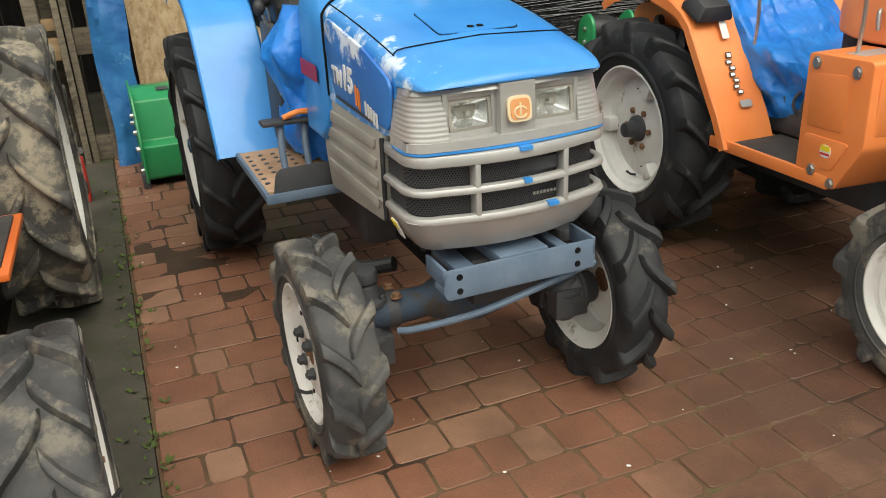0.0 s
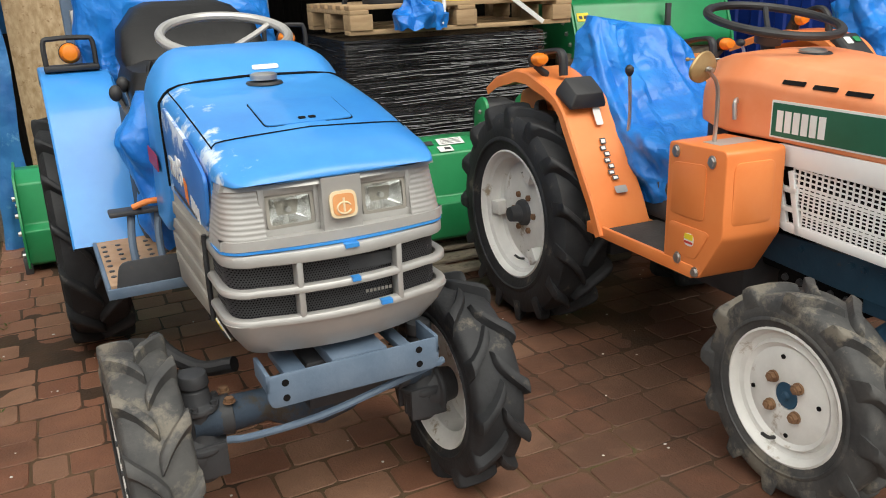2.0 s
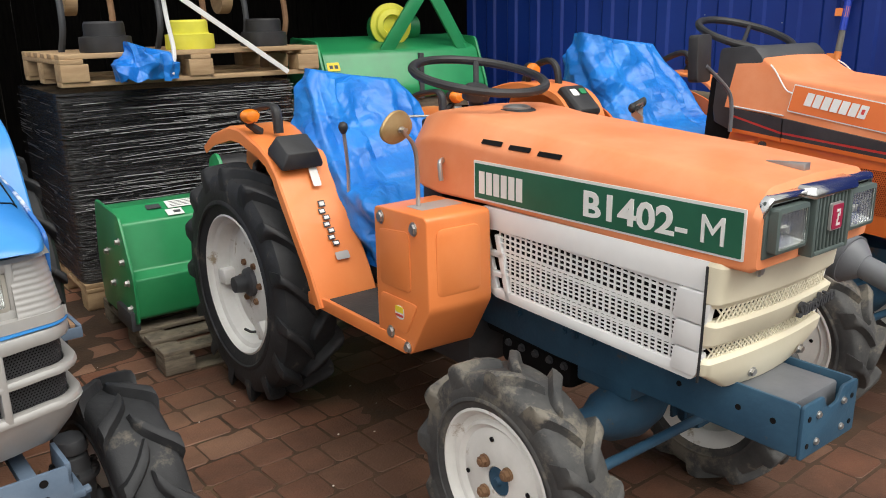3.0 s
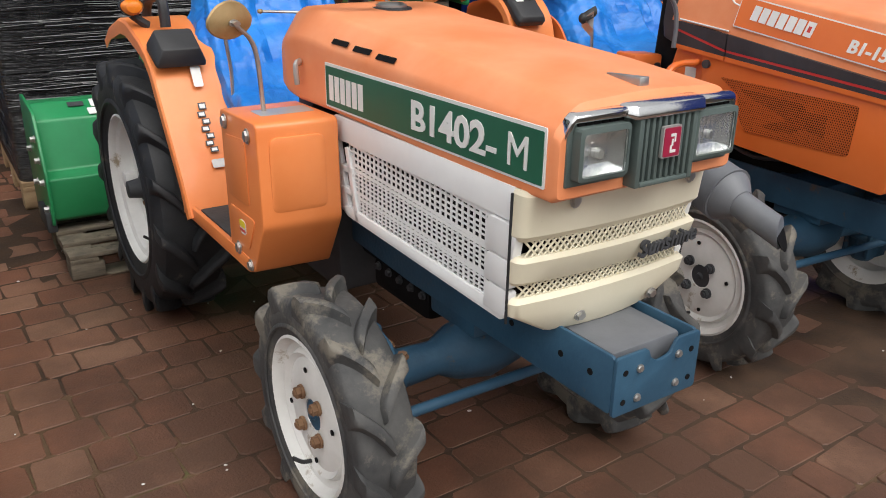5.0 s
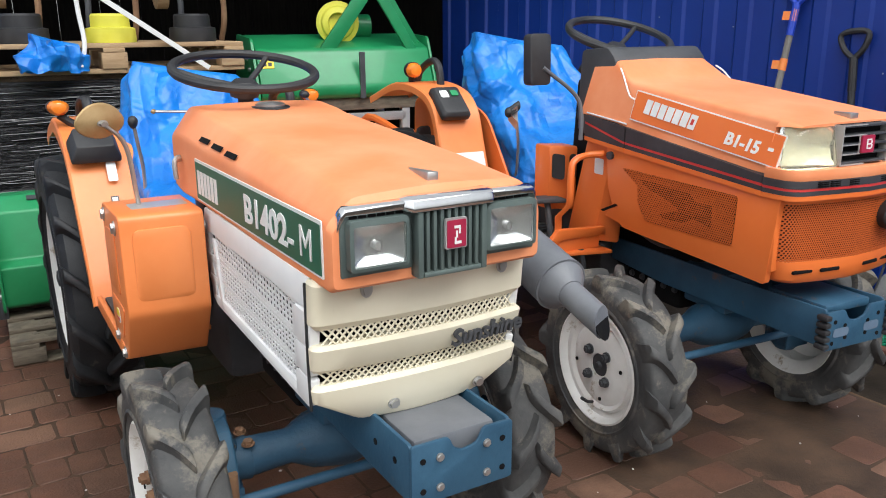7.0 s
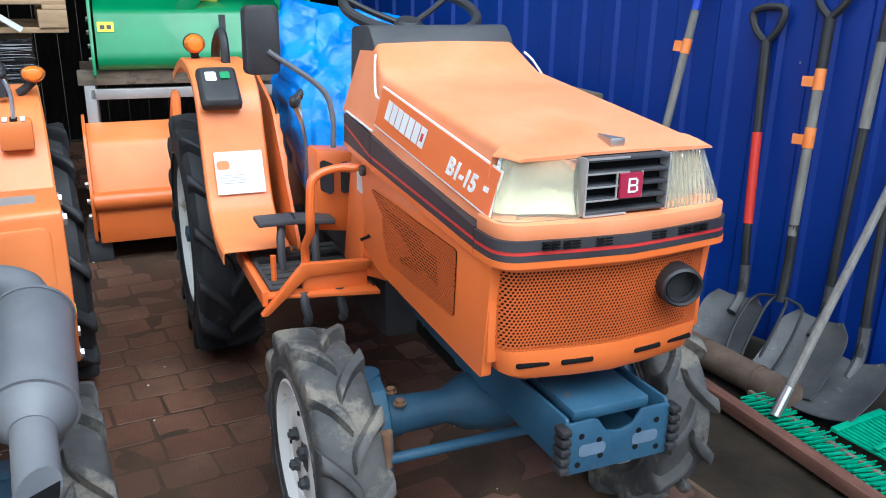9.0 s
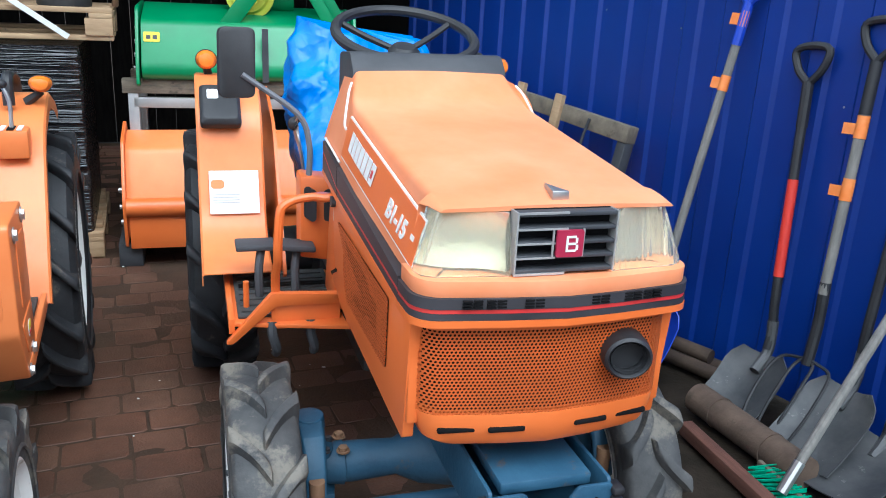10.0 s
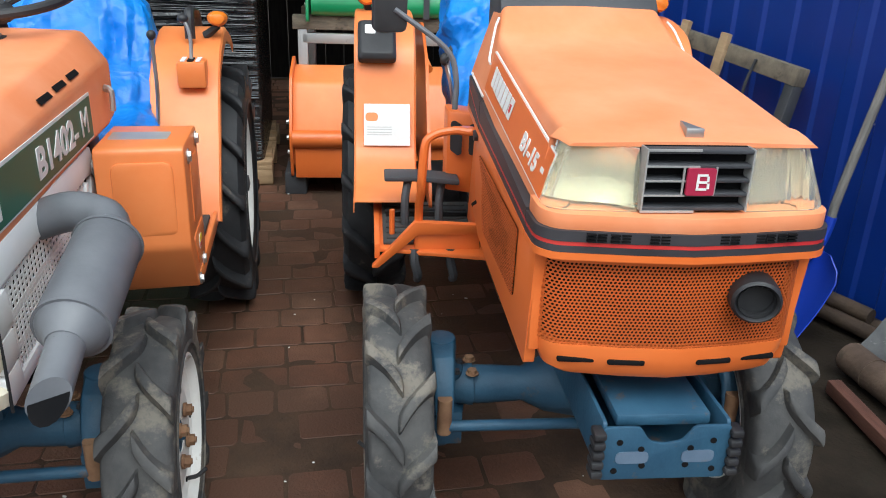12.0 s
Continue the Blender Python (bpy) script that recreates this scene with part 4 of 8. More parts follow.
    # battery flap with two finger slots
    lid = face_frame((0.01, 0.06, 1.019), (1, 0, 0), (0, 1, 0.2))
    plate(bonnet, "flap_gap", lid, 0.206, 0.166, SHADE_BLACK, 0.0085, 0.017)
    plate(bonnet, "bonnet_flap", lid, 0.2, 0.16, HOOD_BLUE, 0.0105, 0.015)
    for dx in (-0.012, 0.012):
        plate(bonnet, "finger_slot", lid @ Matrix.Translation((dx, -0.055, 0.0115)), 0.017, 0.013, SHADE_BLACK, 0.0015, 0.006)
    bm = bmesh.new()
    lathe(bm, [(0, 0), (0, 0.034), (0.012, 0.034), (0.016, 0.028), (0.017, 0.0)], 24, m=Matrix.Translation((0.0, 0.31, 1.077)) @ Matrix.Rotation(radians(-90), 4, "Y"))
    part("fuel_cap", bm, STEEL, bonnet, "chrome fuel cap")
    bm = bmesh.new()
    lathe(bm, [(0, 0), (0, 0.048), (0.006, 0.044), (0.007, 0)], 24, m=Matrix.Translation((0.0, 0.31, 1.066)) @ Matrix.Rotation(radians(-90), 4, "Y"))
    part("cap_seal", bm, BLACK, bonnet)
    # cowl behind the bonnet
    bm = bmesh.new()
    rings = []
    for y, half, zb, zt in ((0.385, 0.256, 0.78, 1.082), (0.41, 0.262, 0.72, 1.105), (0.46, 0.268, 0.68, 1.135), (0.6, 0.268, 0.68, 1.15), (0.63, 0.25, 0.7, 1.13)):
        rings.append([Vector((x, y, z)) for x, z in rounded([(-half, zb, 0.02), (half, zb, 0.02), (half * 0.97, zt - 0.09, 0.05), (half * 0.72, zt, 0.06), (-half * 0.72, zt, 0.06), (-half * 0.97, zt - 0.09, 0.05)], 0.03, 4)])
    loft(bm, rings)
    cowl = part("cowl", bm, BLUE, t)
    for s in (-1, 1):
        plate(cowl, "red_stripe", face_frame((s * 0.2705, 0.52, 0.87), (0, -s, 0), (0, 0, 1)), 0.17, 0.045, EMBLEM_RED, 0.002)
    plate(cowl, "dash_label", face_frame((0.03, 0.402, 1.0985), (1, 0, 0), (0, 1, 0.9)), 0.07, 0.016, DECAL_WHITE)
    # lamp mask
    bm = bmesh.new()
    plan_loft(bm, [(0.918, 0.236, -0.214, -0.17, 0.05, 0.02), (0.938, 0.228, -0.204, -0.17, 0.05, 0.02)])
    plan_loft(bm, [(0.800, 0.248, -0.232, -0.18, 0.05, 0.02), (0.82, 0.247, -0.230, -0.18, 0.05, 0.02)])
    for s in (-1, 1):
        rings = []
        for i in range(53):
            z = 0.8 + 0.137 * i / 52
            half, f = 0.248 - (z - 0.8) * 0.13, -0.232 + (z - 0.8) * 0.19
            o = 0.0006 * math.sin(i * math.pi / 2) if 6 <= i <= 46 else 0.0
            outline = [(0.16, f + 0.017 - o), (half - 0.06, f + 0.019 - o)]
            for k in range(6):
                a = k / 5 * math.pi / 2
                outline.append((half - 0.055 + (0.055 + o) * math.sin(a), f + 0.075 - (0.055 + o) * math.cos(a)))
            rings.append([Vector((s * x, y, z)) for x, y in outline + [(half + 0.004 + o, -0.09), (half - 0.02, -0.09), (0.16, -0.17)]])
        loft(bm, rings)
    box(bm, -0.042, 0.042, -0.222, -0.17, 0.81, 0.93)
    mask = part("lamp_mask", bm, SILVER, t, "silver plastic lamp surround", angle=40)
    for s in (-1, 1):
        headlight(mask, s * 0.103, -0.196, 0.869, 0.1, 0.07, 0.03, LENS, SILVER_DARK, lean=-0.12)
        bm = boxes((s * 0.103 - 0.062, s * 0.103 + 0.062, -0.2, -0.165, 0.818, 0.836), (s * 0.103 - 0.062, s * 0.103 + 0.062, -0.198, -0.165, 0.902, 0.92), (s * 0.103 - 0.064, s * 0.103 - 0.05, -0.199, -0.165, 0.82, 0.92), (s * 0.103 + 0.05, s * 0.103 + 0.064, -0.199, -0.165, 0.82, 0.92))
        part("lamp_recess", bm, SILVER, mask, bevel=0.004)
    bm = boxes((-0.17, 0.17, -0.168, -0.16, 0.8, 0.93))
    part("mask_back", bm, SILVER_DARK, mask)
    plate(mask, "emblem", face_frame((0, -0.2245, 0.872), (1, 0, 0), (0, 0.15, 1)), 0.058, 0.056, EMBLEM_GOLD, 0.006, 0.016, "faded orange and gold badge")
    plate(mask, "emblem_field", face_frame((0, -0.231, 0.873), (1, 0, 0), (0, 0.15, 1)), 0.046, 0.044, EMBLEM_ORANGE, 0.0016, 0.012)
    bm = bmesh.new()
    fe = face_frame((0, -0.2332, 0.87), (1, 0, 0), (0, 0.15, 1))
    tube(bm, [fe @ Vector((0.015 * math.cos(a), 0.012 * math.sin(a) - 0.004, 0)) for a in np.linspace(0.4, 5.9, 14)], 0.0022, 6, 1)
    rod(bm, fe @ Vector((0, -0.012, 0)), fe @ Vector((0, 0.017, 0)), 0.0025, 6)
    part("emblem_figure", bm, EMBLEM_GOLD, mask)
    plan = front_plan(0.252, -0.236, -0.1, 0.06, 0.022)
    bm = bmesh.new()
    band(bm, plan, 0.794, 0.799, 0.02)
    part("blue_trim", bm, BLUE, mask)
    # grille bars
    # Near-black body puts the shade behind the bars into its colour.
    bm = bmesh.new()
    plan_loft(bm, [(0.6, 0.232, -0.205, 0.0, 0.06, 0.03), (0.785, 0.232, -0.205, 0.0, 0.06, 0.03)])
    grille = part("grille", bm, SHADE_BLACK, t)
    bm = bmesh.new()
    band(bm, front_plan(0.24, -0.213, -0.02, 0.06, 0.03), 0.615, 0.785, 0.002)
    part("radiator_mesh", bm, MESH_DARK, grille)
    for z0, z1, out in ((0.765, 0.792, 0.256), (0.7, 0.717, 0.262), (0.634, 0.652, 0.262)):
        bm = bmesh.new()
        band(bm, front_plan(out - 0.004, -0.246, -0.03, 0.07, 0.03), z0, z1, 0.022, -0.003)
        part("grille_bar", bm, SILVER, grille, bevel=0.006)
    for x in (-0.105, 0.115):
        bm = boxes((x - 0.007, x + 0.007, -0.236, -0.2, 0.64, 0.77))
        part("grille_strut", bm, SILVER, grille, bevel=0.004)
    for x, z, w in ((0.005, 0.7925, 0.03), (0.01, 0.7175, 0.018), (0.075, 0.6525, 0.025)):
        bm = boxes((x - w / 2, x + w / 2, -0.2525, -0.235, z - 0.008, z + 0.001))
        part("tape_patch", bm, BLUE, grille, "scrap of blue tape")
    plate(grille, "badge_plate", face_frame((0.06, -0.2085, 0.735), (1, 0, 0), (0, 0, 1)), 0.1, 0.03, CHARCOAL, 0.002)
    bars(grille, face_frame((0.075, -0.2115, 0.667), (1, 0, 0), (0, 0, 1)), [(-0.03 + 0.009 * k, 0, 0.006, 0.007) for k in range(7)], SILVER_DARK)
    # chin and side cladding
    bm = bmesh.new()
    plan_loft(bm, [(0.548, 0.2, -0.18, 0.06, 0.05, 0.03), (0.556, 0.212, -0.2, 0.05, 0.05, 0.03), (0.6, 0.238, -0.23, 0.03, 0.055, 0.03), (0.64, 0.257, -0.244, 0.02, 0.055, 0.03)])
    chin = part("chin_panel", bm, SILVER, t)
    plate(chin, "warning_label", face_frame((-0.245, -0.09, 0.598), (0, -1, 0), (-0.42, 0, 1)), 0.035, 0.05, DECAL_WHITE, 0.003, 0.003)
    plate(chin, "warning_label_band", face_frame((-0.252, -0.09, 0.61), (0, -1, 0), (-0.42, 0, 1)), 0.033, 0.02, LABEL_YELLOW, 0.003, 0.003)
    for s in (-1, 1):
        bm = bmesh.new()
        slab(bm, rounded([(0.0, 0.58), (0.47, 0.535), (0.5, 0.64), (0.49, 0.815), (-0.03, 0.805), (-0.035, 0.63)], 0.02), "x", s * 0.225, s * 0.248)
        cl = part("lower_side_panel", bm, SILVER_DARK, t, "dull grey ribbed side panel", bevel=0.004)
        for k in range(4):
            z = 0.62 + 0.05 * k
            bm = bmesh.new()
            slab(bm, rounded([(0.03, z - 0.014), (0.45, z - 0.026), (0.46, z + 0.006), (0.02, z + 0.014)], 0.008), "x", s * 0.24, s * 0.2535)
            part("panel_rib", bm, SILVER_DARK, cl, bevel=0.005)
        bm = bmesh.new()
        tube(bm, [(s * 0.255, -0.035, 0.60), (s * 0.256, -0.038, 0.7), (s * 0.254, -0.04, 0.8)], 0.006, 8, 4)
        part("rubber_seal", bm, RUBBER, cl)
    # footboards, pedals
    for s in (-1, 1):
        bm = boxes((s * 0.2 if s > 0 else -0.44, 0.44 if s > 0 else -0.2, 0.52, 0.98, 0.522, 0.532))
        step = part("footboard", bm, DIRTY_PLATE, t, "worn perforated footplate")
        # Charcoal discs on top of the plate stand in for its shaded holes.
        for i in range(5):
            for j in range(7):
                bm = bmesh.new()
                p = Vector((s * (0.245 + 0.042 * i), 0.6 + 0.052 * j, 0.532))
                rod(bm, p, p + Vector((0, 0, 0.0025)), 0.008, 8)
                part("plate_hole", bm, CHARCOAL, step)
        bm = boxes((s * 0.435 - 0.006, s * 0.435 + 0.006, 0.5, 0.98, 0.508, 0.535), (min(s * 0.2, s * 0.44), max(s * 0.2, s * 0.44), 0.495, 0.505, 0.5, 0.53))
        part("board_edge", bm, CHASSIS_PALE, step, bevel=0.003)
        bm = bmesh.new()
        slab(bm, rounded([(s * 0.2, 0.5), (s * 0.42, 0.5), (s * 0.4, 0.6), (s * 0.22, 0.6)][::s], 0.025), "y", 0.505, 0.512)
        part("toe_guard", bm, CHARCOAL, step, bevel=0.002)
    for x in (-0.345, -0.27):
        bm = bmesh.new()
        tube(bm, [(x, 0.62, 0.52), (x, 0.66, 0.61), (x + 0.01, 0.69, 0.68)], 0.011, 8, 4)
        ped = part("pedal", bm, CHASSIS_PALE, t)
        bm = boxes((x - 0.05, x + 0.045, 0.66, 0.72, 0.685, 0.70))
        part("pedal_pad", bm, CHARCOAL, ped, bevel=0.005)
    bm = bmesh.new()
    tube(bm, [(-0.33, 0.665, 0.708), (-0.28, 0.66, 0.722), (-0.22, 0.665, 0.715)], 0.009, 8, 4)
    part("pedal_lock", bm, TAPE, t, "orange brake pedal latch")
    # mudguards
    for s in (-1, 1):
        fender(t, "mudguard", s, [(0.99, 0.52), (1.08, 0.68), (1.2, 0.9), (1.32, 1.005), (1.5, 1.04), (1.8, 1.03), (1.92, 0.98)], s * 0.27, s * 0.5, BLUE, 0.035)
        bm = bmesh.new()
        slab(bm, rounded([(1.0, 0.5), (1.88, 0.5), (1.9, 0.98), (1.4, 1.01), (1.2, 0.86)], 0.05), "x", s * 0.262, s * 0.27)
        part("inner_guard", bm, BLUE, t)
        bm = bmesh.new()
        tube(bm, [(s * 0.47, 1.44, 1.035), (s * 0.47, 1.45, 1.135), (s * 0.44, 1.45, 1.15), (s * 0.34, 1.45, 1.15), (s * 0.31, 1.45, 1.135), (s * 0.31, 1.44, 1.035)], 0.009, 8, 3)
        guard = part("lamp_guard", bm, BLACK, t)
        bm = boxes((min(s * 0.3, s * 0.48), max(s * 0.3, s * 0.48), 1.41, 1.48, 1.04, 1.06))
        part("guard_base", bm, BLACK, guard, bevel=0.006)
        turn_signal(t, Vector((s * 0.39, 1.435, 1.1)), 0.034)
    # seat, wheel and levers
    steering_wheel(t, (0.025, 0.82, 1.163), 15, 0.19, (0.0, 0.6, 0.95), SILVER, 0.015, 2, 0.5)
    bm = bmesh.new()
    rings = []
    for z, half, f, b in ((0.86, 0.2, 0.9, 1.38), (0.9, 0.25, 0.86, 1.42), (1.0, 0.26, 0.86, 1.42), (1.06, 0.24, 0.9, 1.4), (1.08, 0.18, 0.96, 1.36)):
        rings.append([Vector((p[0], p[1], z)) for p in rounded([(-half, f), (half, f), (half, b), (-half, b)], 0.09, 5)])
    loft(bm, rings)
    part("seat_cushion", bm, VINYL, t)
    bm = bmesh.new()
    rings = []
    for z, half, f, b in ((1.0, 0.22, 1.1, 1.44), (1.08, 0.245, 1.14, 1.46), (1.17, 0.23, 1.22, 1.48), (1.24, 0.17, 1.32, 1.5), (1.26, 0.12, 1.36, 1.48)):
        rings.append([Vector((p[0], p[1] + 0.03 * noise.noise(Vector((p[0] * 9, z * 9, 2.0))), z)) for p in rounded([(-half, f), (half, f), (half, b), (-half, b)], 0.06, 5)])
    loft(bm, rings)
    part("seat_back", bm, VINYL, t, "creased black vinyl backrest")
    for k in range(7):
        bm = bmesh.new()
        a = -0.18 + 0.06 * k
        tube(bm, [(a * 1.25, 0.862, 0.98), (a * 1.1, 0.93, 1.068 + 0.006 * math.sin(k)), (a, 1.0, 1.082)], 0.007, 6, 4)
        part("seat_seam", bm, VINYL, t)
    tarp_cover("tarpaulin", m, [(0.56, 0.27, 0.7, 0.84), (0.7, 0.3, 0.66, 0.92), (0.88, 0.305, 0.66, 0.96), (0.96, 0.24, 0.7, 0.94)], "crumpled blue plastic sheet hanging from the seat", None, 0.04, 3.0)
    tarp_cover("tarpaulin", m, [(0.95, 0.34, 1.44, 1.58), (1.1, 0.36, 1.45, 1.6), (1.26, 0.34, 1.46, 1.6), (1.31, 0.28, 1.48, 1.58)], "crumpled blue plastic sheet behind the black seat", None, 0.03, 8.0)
    bm = boxes((-0.29, -0.255, 0.86, 1.06, 0.55, 0.95))
    part("lever_console", bm, CHARCOAL, t, bevel=0.012)
    plate(t, "instruction_label", face_frame((-0.275, 0.858, 0.76), (1, 0, 0), (0, 0, 1)), 0.03, 0.05, DECAL_WHITE)
    lever(t, (-0.28, 1.0, 0.9), (-0.3, 0.97, 1.0), 0.02)
    lever(t, (-0.26, 1.04, 0.9), (-0.27, 1.02, 1.02), 0.02)
    # folded roll bar behind the seat
    bm = bmesh.new()
    for s in (-1, 1):
        box(bm, s * 0.36 - 0.025, s * 0.36 + 0.025, 1.62, 1.67, 0.5, 1.75)
    part("roll_bar", bm, CHASSIS_PALE, t, bevel=0.006)
    bm = boxes((-0.36, -0.29, 1.58, 1.69, 1.13, 1.24))
    part("roll_bar_hinge", bm, STEEL, t, bevel=0.006)
    return t


# ---- the orange tractor with the white side grille ----
def sunshine_tractor(m):
    t = thing("compact_tractor", m, "faded orange compact tractor with white side grille and cream nose", "tractor", "compact tractors in the yard")
    chassis(t, CHASSIS, -0.06, 0.62, 0.4, 0.52, 0.1, 1.375, 0.41, 0.42)
    for s in (-1, 1):
        wheel(t, "front_wheel", pose(-0.022 + s * 0.39, 0.025, 0.283, 0, 0, 0), 0.285, 0.135, 0.168, 12, RUBBER_GREY, s)
        wheel(t, "rear_wheel", pose(s * 0.392, 1.386, 0.423, 0, 0, 0), 0.425, 0.215, 0.24, 15, RUBBER, s, deep=True, lug_h=0.032, lug_w=0.045, hub_mat=CHARCOAL)
    front_axle(t, CHASSIS, 0.28, 0.34, 0.01, 0.3, -0.13).matrix_basis = Matrix.Translation((-0.03, 0, 0))
    # front weight carrier
    bm = bmesh.new()
    for s in (-1, 1):
        slab(bm, rounded([(-0.485, 0.442), (0.2, 0.444), (0.5, 0.46), (0.5, 0.548), (-0.2, 0.556), (-0.485, 0.558)], 0.01), "x", s * 0.1, s * 0.108)
    slab(bm, rounded([(-0.108, 0.438), (0.108, 0.438), (0.108, 0.558), (0.045, 0.558), (0.03, 0.53), (-0.0, 0.524), (-0.02, 0.535), (-0.03, 0.558), (-0.108, 0.558)], 0.008), "y", -0.493, -0.485)
    box(bm, -0.1, 0.1, -0.485, -0.2, 0.46, 0.468)
    carrier = part("weight_carrier", bm, CHASSIS, t, "blue steel front weight carrier", bevel=0.002)
    bm = boxes((-0.085, 0.09, -0.46, -0.26, 0.468, 0.548))
    part("carrier_block", bm, EXHAUST, carrier, "scratched grey plate", bevel=0.008)
    for x in (-0.085, 0.085):
        for z in (0.465, 0.525):
            bm = bmesh.new()
            rod(bm, (x, -0.4945, z), (x, -0.492, z), 0.006, 10)
            part("bolt_hole", bm, SHADE_BLACK, carrier)
    for x in (-0.05, 0.05):
        for z in (0.465, 0.525):
            bm = bmesh.new()
            bolt(bm, (x, -0.493, z), (0, -1, 0), 0.006, 0.003)
            part("carrier_bolt", bm, STEEL, carrier)
    for y in (0.06, 0.12, 0.16, 0.33):
        bm = bmesh.new()
        bolt(bm, (-0.108, y, 0.525), (-1, 0, 0), 0.009, 0.006)
        part("carrier_bolt", bm, CHASSIS, carrier)
    for y in (-0.43, -0.35, -0.2):
        bm = bmesh.new()
        rod(bm, (-0.1095, y, 0.505), (-0.107, y, 0.505), 0.007, 10)
        part("bolt_hole", bm, SHADE_BLACK, carrier)
    # bonnet
    bm = bmesh.new()
    rings = []
    for y, half, zb, zs, zt in ((-0.422, 0.22, 0.869, 0.985, 0.996), (-0.41, 0.226, 0.861, 0.992, 1.012), (-0.2, 0.229, 0.862, 1.0, 1.035), (0.1, 0.232, 0.868, 1.012, 1.065), (0.36, 0.236, 0.872, 1.022, 1.09), (0.43, 0.238, 0.872, 1.03, 1.105), (0.53, 0.24, 0.872, 1.032, 1.117), (0.6, 0.238, 0.88, 1.02, 1.112), (0.655, 0.225, 0.89, 1.0, 1.085), (0.675, 0.21, 0.9, 0.99, 1.07)):
        rings.append([Vector((x, y, z)) for x, z in rounded([(-half, zb, 0.012), (half, zb, 0.012), (half, zs - 0.025, 0.012), (half * 0.76, zt - 0.008, 0.015), (0.03, zt, 0.1), (-0.03, zt, 0.1), (-half * 0.76, zt - 0.008, 0.015), (-half, zs - 0.025, 0.012)], 0.02, 4)])
    loft(bm, rings)
    bonnet = part("bonnet", bm, ORANGE_LIT_TOP, t, "sun-faded orange bonnet, paler still for washed-out highlights")
    for s in (-1, 1):
        # side decal with white border, following the taper of the bonnet
        fr = face_frame((s * 0.2315, -0.0125, 0.928), (0.012, s, 0), (0, 0, 1))
        d = plate(bonnet, "side_decal", fr, 0.775, 0.088, DECAL_WHITE, 0.0025, 0.003, "green model decal with white border")
        plate(d, "decal_field", fr @ Matrix.Translation((0, 0, 0.0025)), 0.765, 0.078, LABEL_GREEN, 0.0012, 0.002)
        lettering("B1402-", 0.068, DECAL_WHITE, d, fr @ Matrix.Translation((0.125, 0.0, 0.004)) @ Matrix.Diagonal((1.42, 1, 1, 1)), bold=0.0018)
        lettering("M", 0.07, DECAL_WHITE, d, fr @ Matrix.Translation((0.32, 0.0, 0.004)) @ Matrix.Diagonal((1.15, 1, 1, 1)))
        bars(d, fr @ Matrix.Translation((-0.285, 0, 0.0035)), [(-0.07 + 0.0275 * k, 0, 0.021, 0.05) for k in range(6)], DECAL_WHITE)
        for y in (0.32, 0.22, 0.12):
            h_, zs, zt = 0.2325 + 0.015 * y, 1.0085 + 0.038 * y, 1.0555 + 0.096 * y
            plate(bonnet, "air_slot", face_frame((s * h_ * 0.94, y, zs - 0.025 + 0.26 * (zt - zs + 0.017)), (0, s, 0), (-0.24 * h_ * s, 0, zt - zs + 0.017)), 0.075, 0.015, SHADE_BLACK, 0.002, 0.003)
        bm = bmesh.new()
        tube(bm, [(s * 0.245, 0.5, 0.96), (s * 0.262, 0.49, 0.955), (s * 0.262, 0.485, 0.92)], 0.007, 8, 3)
        part("bonnet_latch", bm, STEEL, bonnet)
    bm = bmesh.new()
    lathe(bm, [(0, 0), (0, 0.04), (0.012, 0.04), (0.018, 0.03), (0.02, 0.0)], 24, m=Matrix.Translation((0.0, 0.46, 1.106)) @ Matrix.Rotation(radians(-90), 4, "Y"))
    part("fuel_cap", bm, STEEL, bonnet, "chrome fuel cap")
    bm = bmesh.new()
    lathe(bm, [(0, 0), (0, 0.055), (0.008, 0.05), (0.009, 0)], 24, m=Matrix.Translation((0.0, 0.46, 1.102)) @ Matrix.Rotation(radians(-90), 4, "Y"))
    part("cap_seal", bm, BLACK, bonnet)
    bm = bmesh.new()
    slab(bm, [(-0.012, -0.39), (0.012, -0.39), (0.004, -0.3), (-0.002, -0.3)], "z", 1.005, 1.026)
    for v in bm.verts:
        v.co.z += 0.006 if v.co.y < -0.35 and v.co.z > 1.02 else 0
    part("bonnet_ornament", bm, STEEL, bonnet, bevel=0.002)
    # lamp panel in the bonnet's nose
    bm = boxes((-0.207, 0.207, -0.4255, -0.415, 0.888, 0.984))
    panel = part("lamp_panel", bm, PALE_GREEN_GREY, t, "grey-green plastic lamp panel", bevel=0.004)
    for s in (-1, 1):
        headlight(panel, s * 0.1395, -0.445, 0.938, 0.115, 0.072, 0.019, LENS, PALE_GREEN_GREY)
        for k in range(6):
            x = s * (0.092 + 0.018 * k)
            bm = boxes((x - 0.007, x + 0.007, -0.429, -0.42, 0.9745, 0.9785))
            part("air_slot", bm, SHADE_BLACK, panel)
    bm = boxes((-0.067, -0.055, -0.45, -0.42, 0.872, 0.985), (0.068, 0.08, -0.45, -0.42, 0.872, 0.985), (-0.055, 0.068, -0.45, -0.42, 0.872, 0.882))
    part("grille_frame", bm, PALE_GREEN_GREY, panel, bevel=0.003)
    bm = boxes((-0.055, 0.068, -0.428, -0.42, 0.882, 0.985))
    part("grille_backing", bm, SHADE_BLACK, panel)
    for k in range(8):
        x = -0.0455 + 0.0148 * k
        bm = boxes((x - 0.0036, x + 0.0036, -0.448, -0.4285, 0.882, 0.985))
        part("grille_slat", bm, PALE_GREEN_GREY, panel, bevel=0.001)
    plate(panel, "emblem", face_frame((0.008, -0.45, 0.943), (1, 0, 0), (0, 0, 1)), 0.046, 0.042, SILVER, 0.006, 0.004)
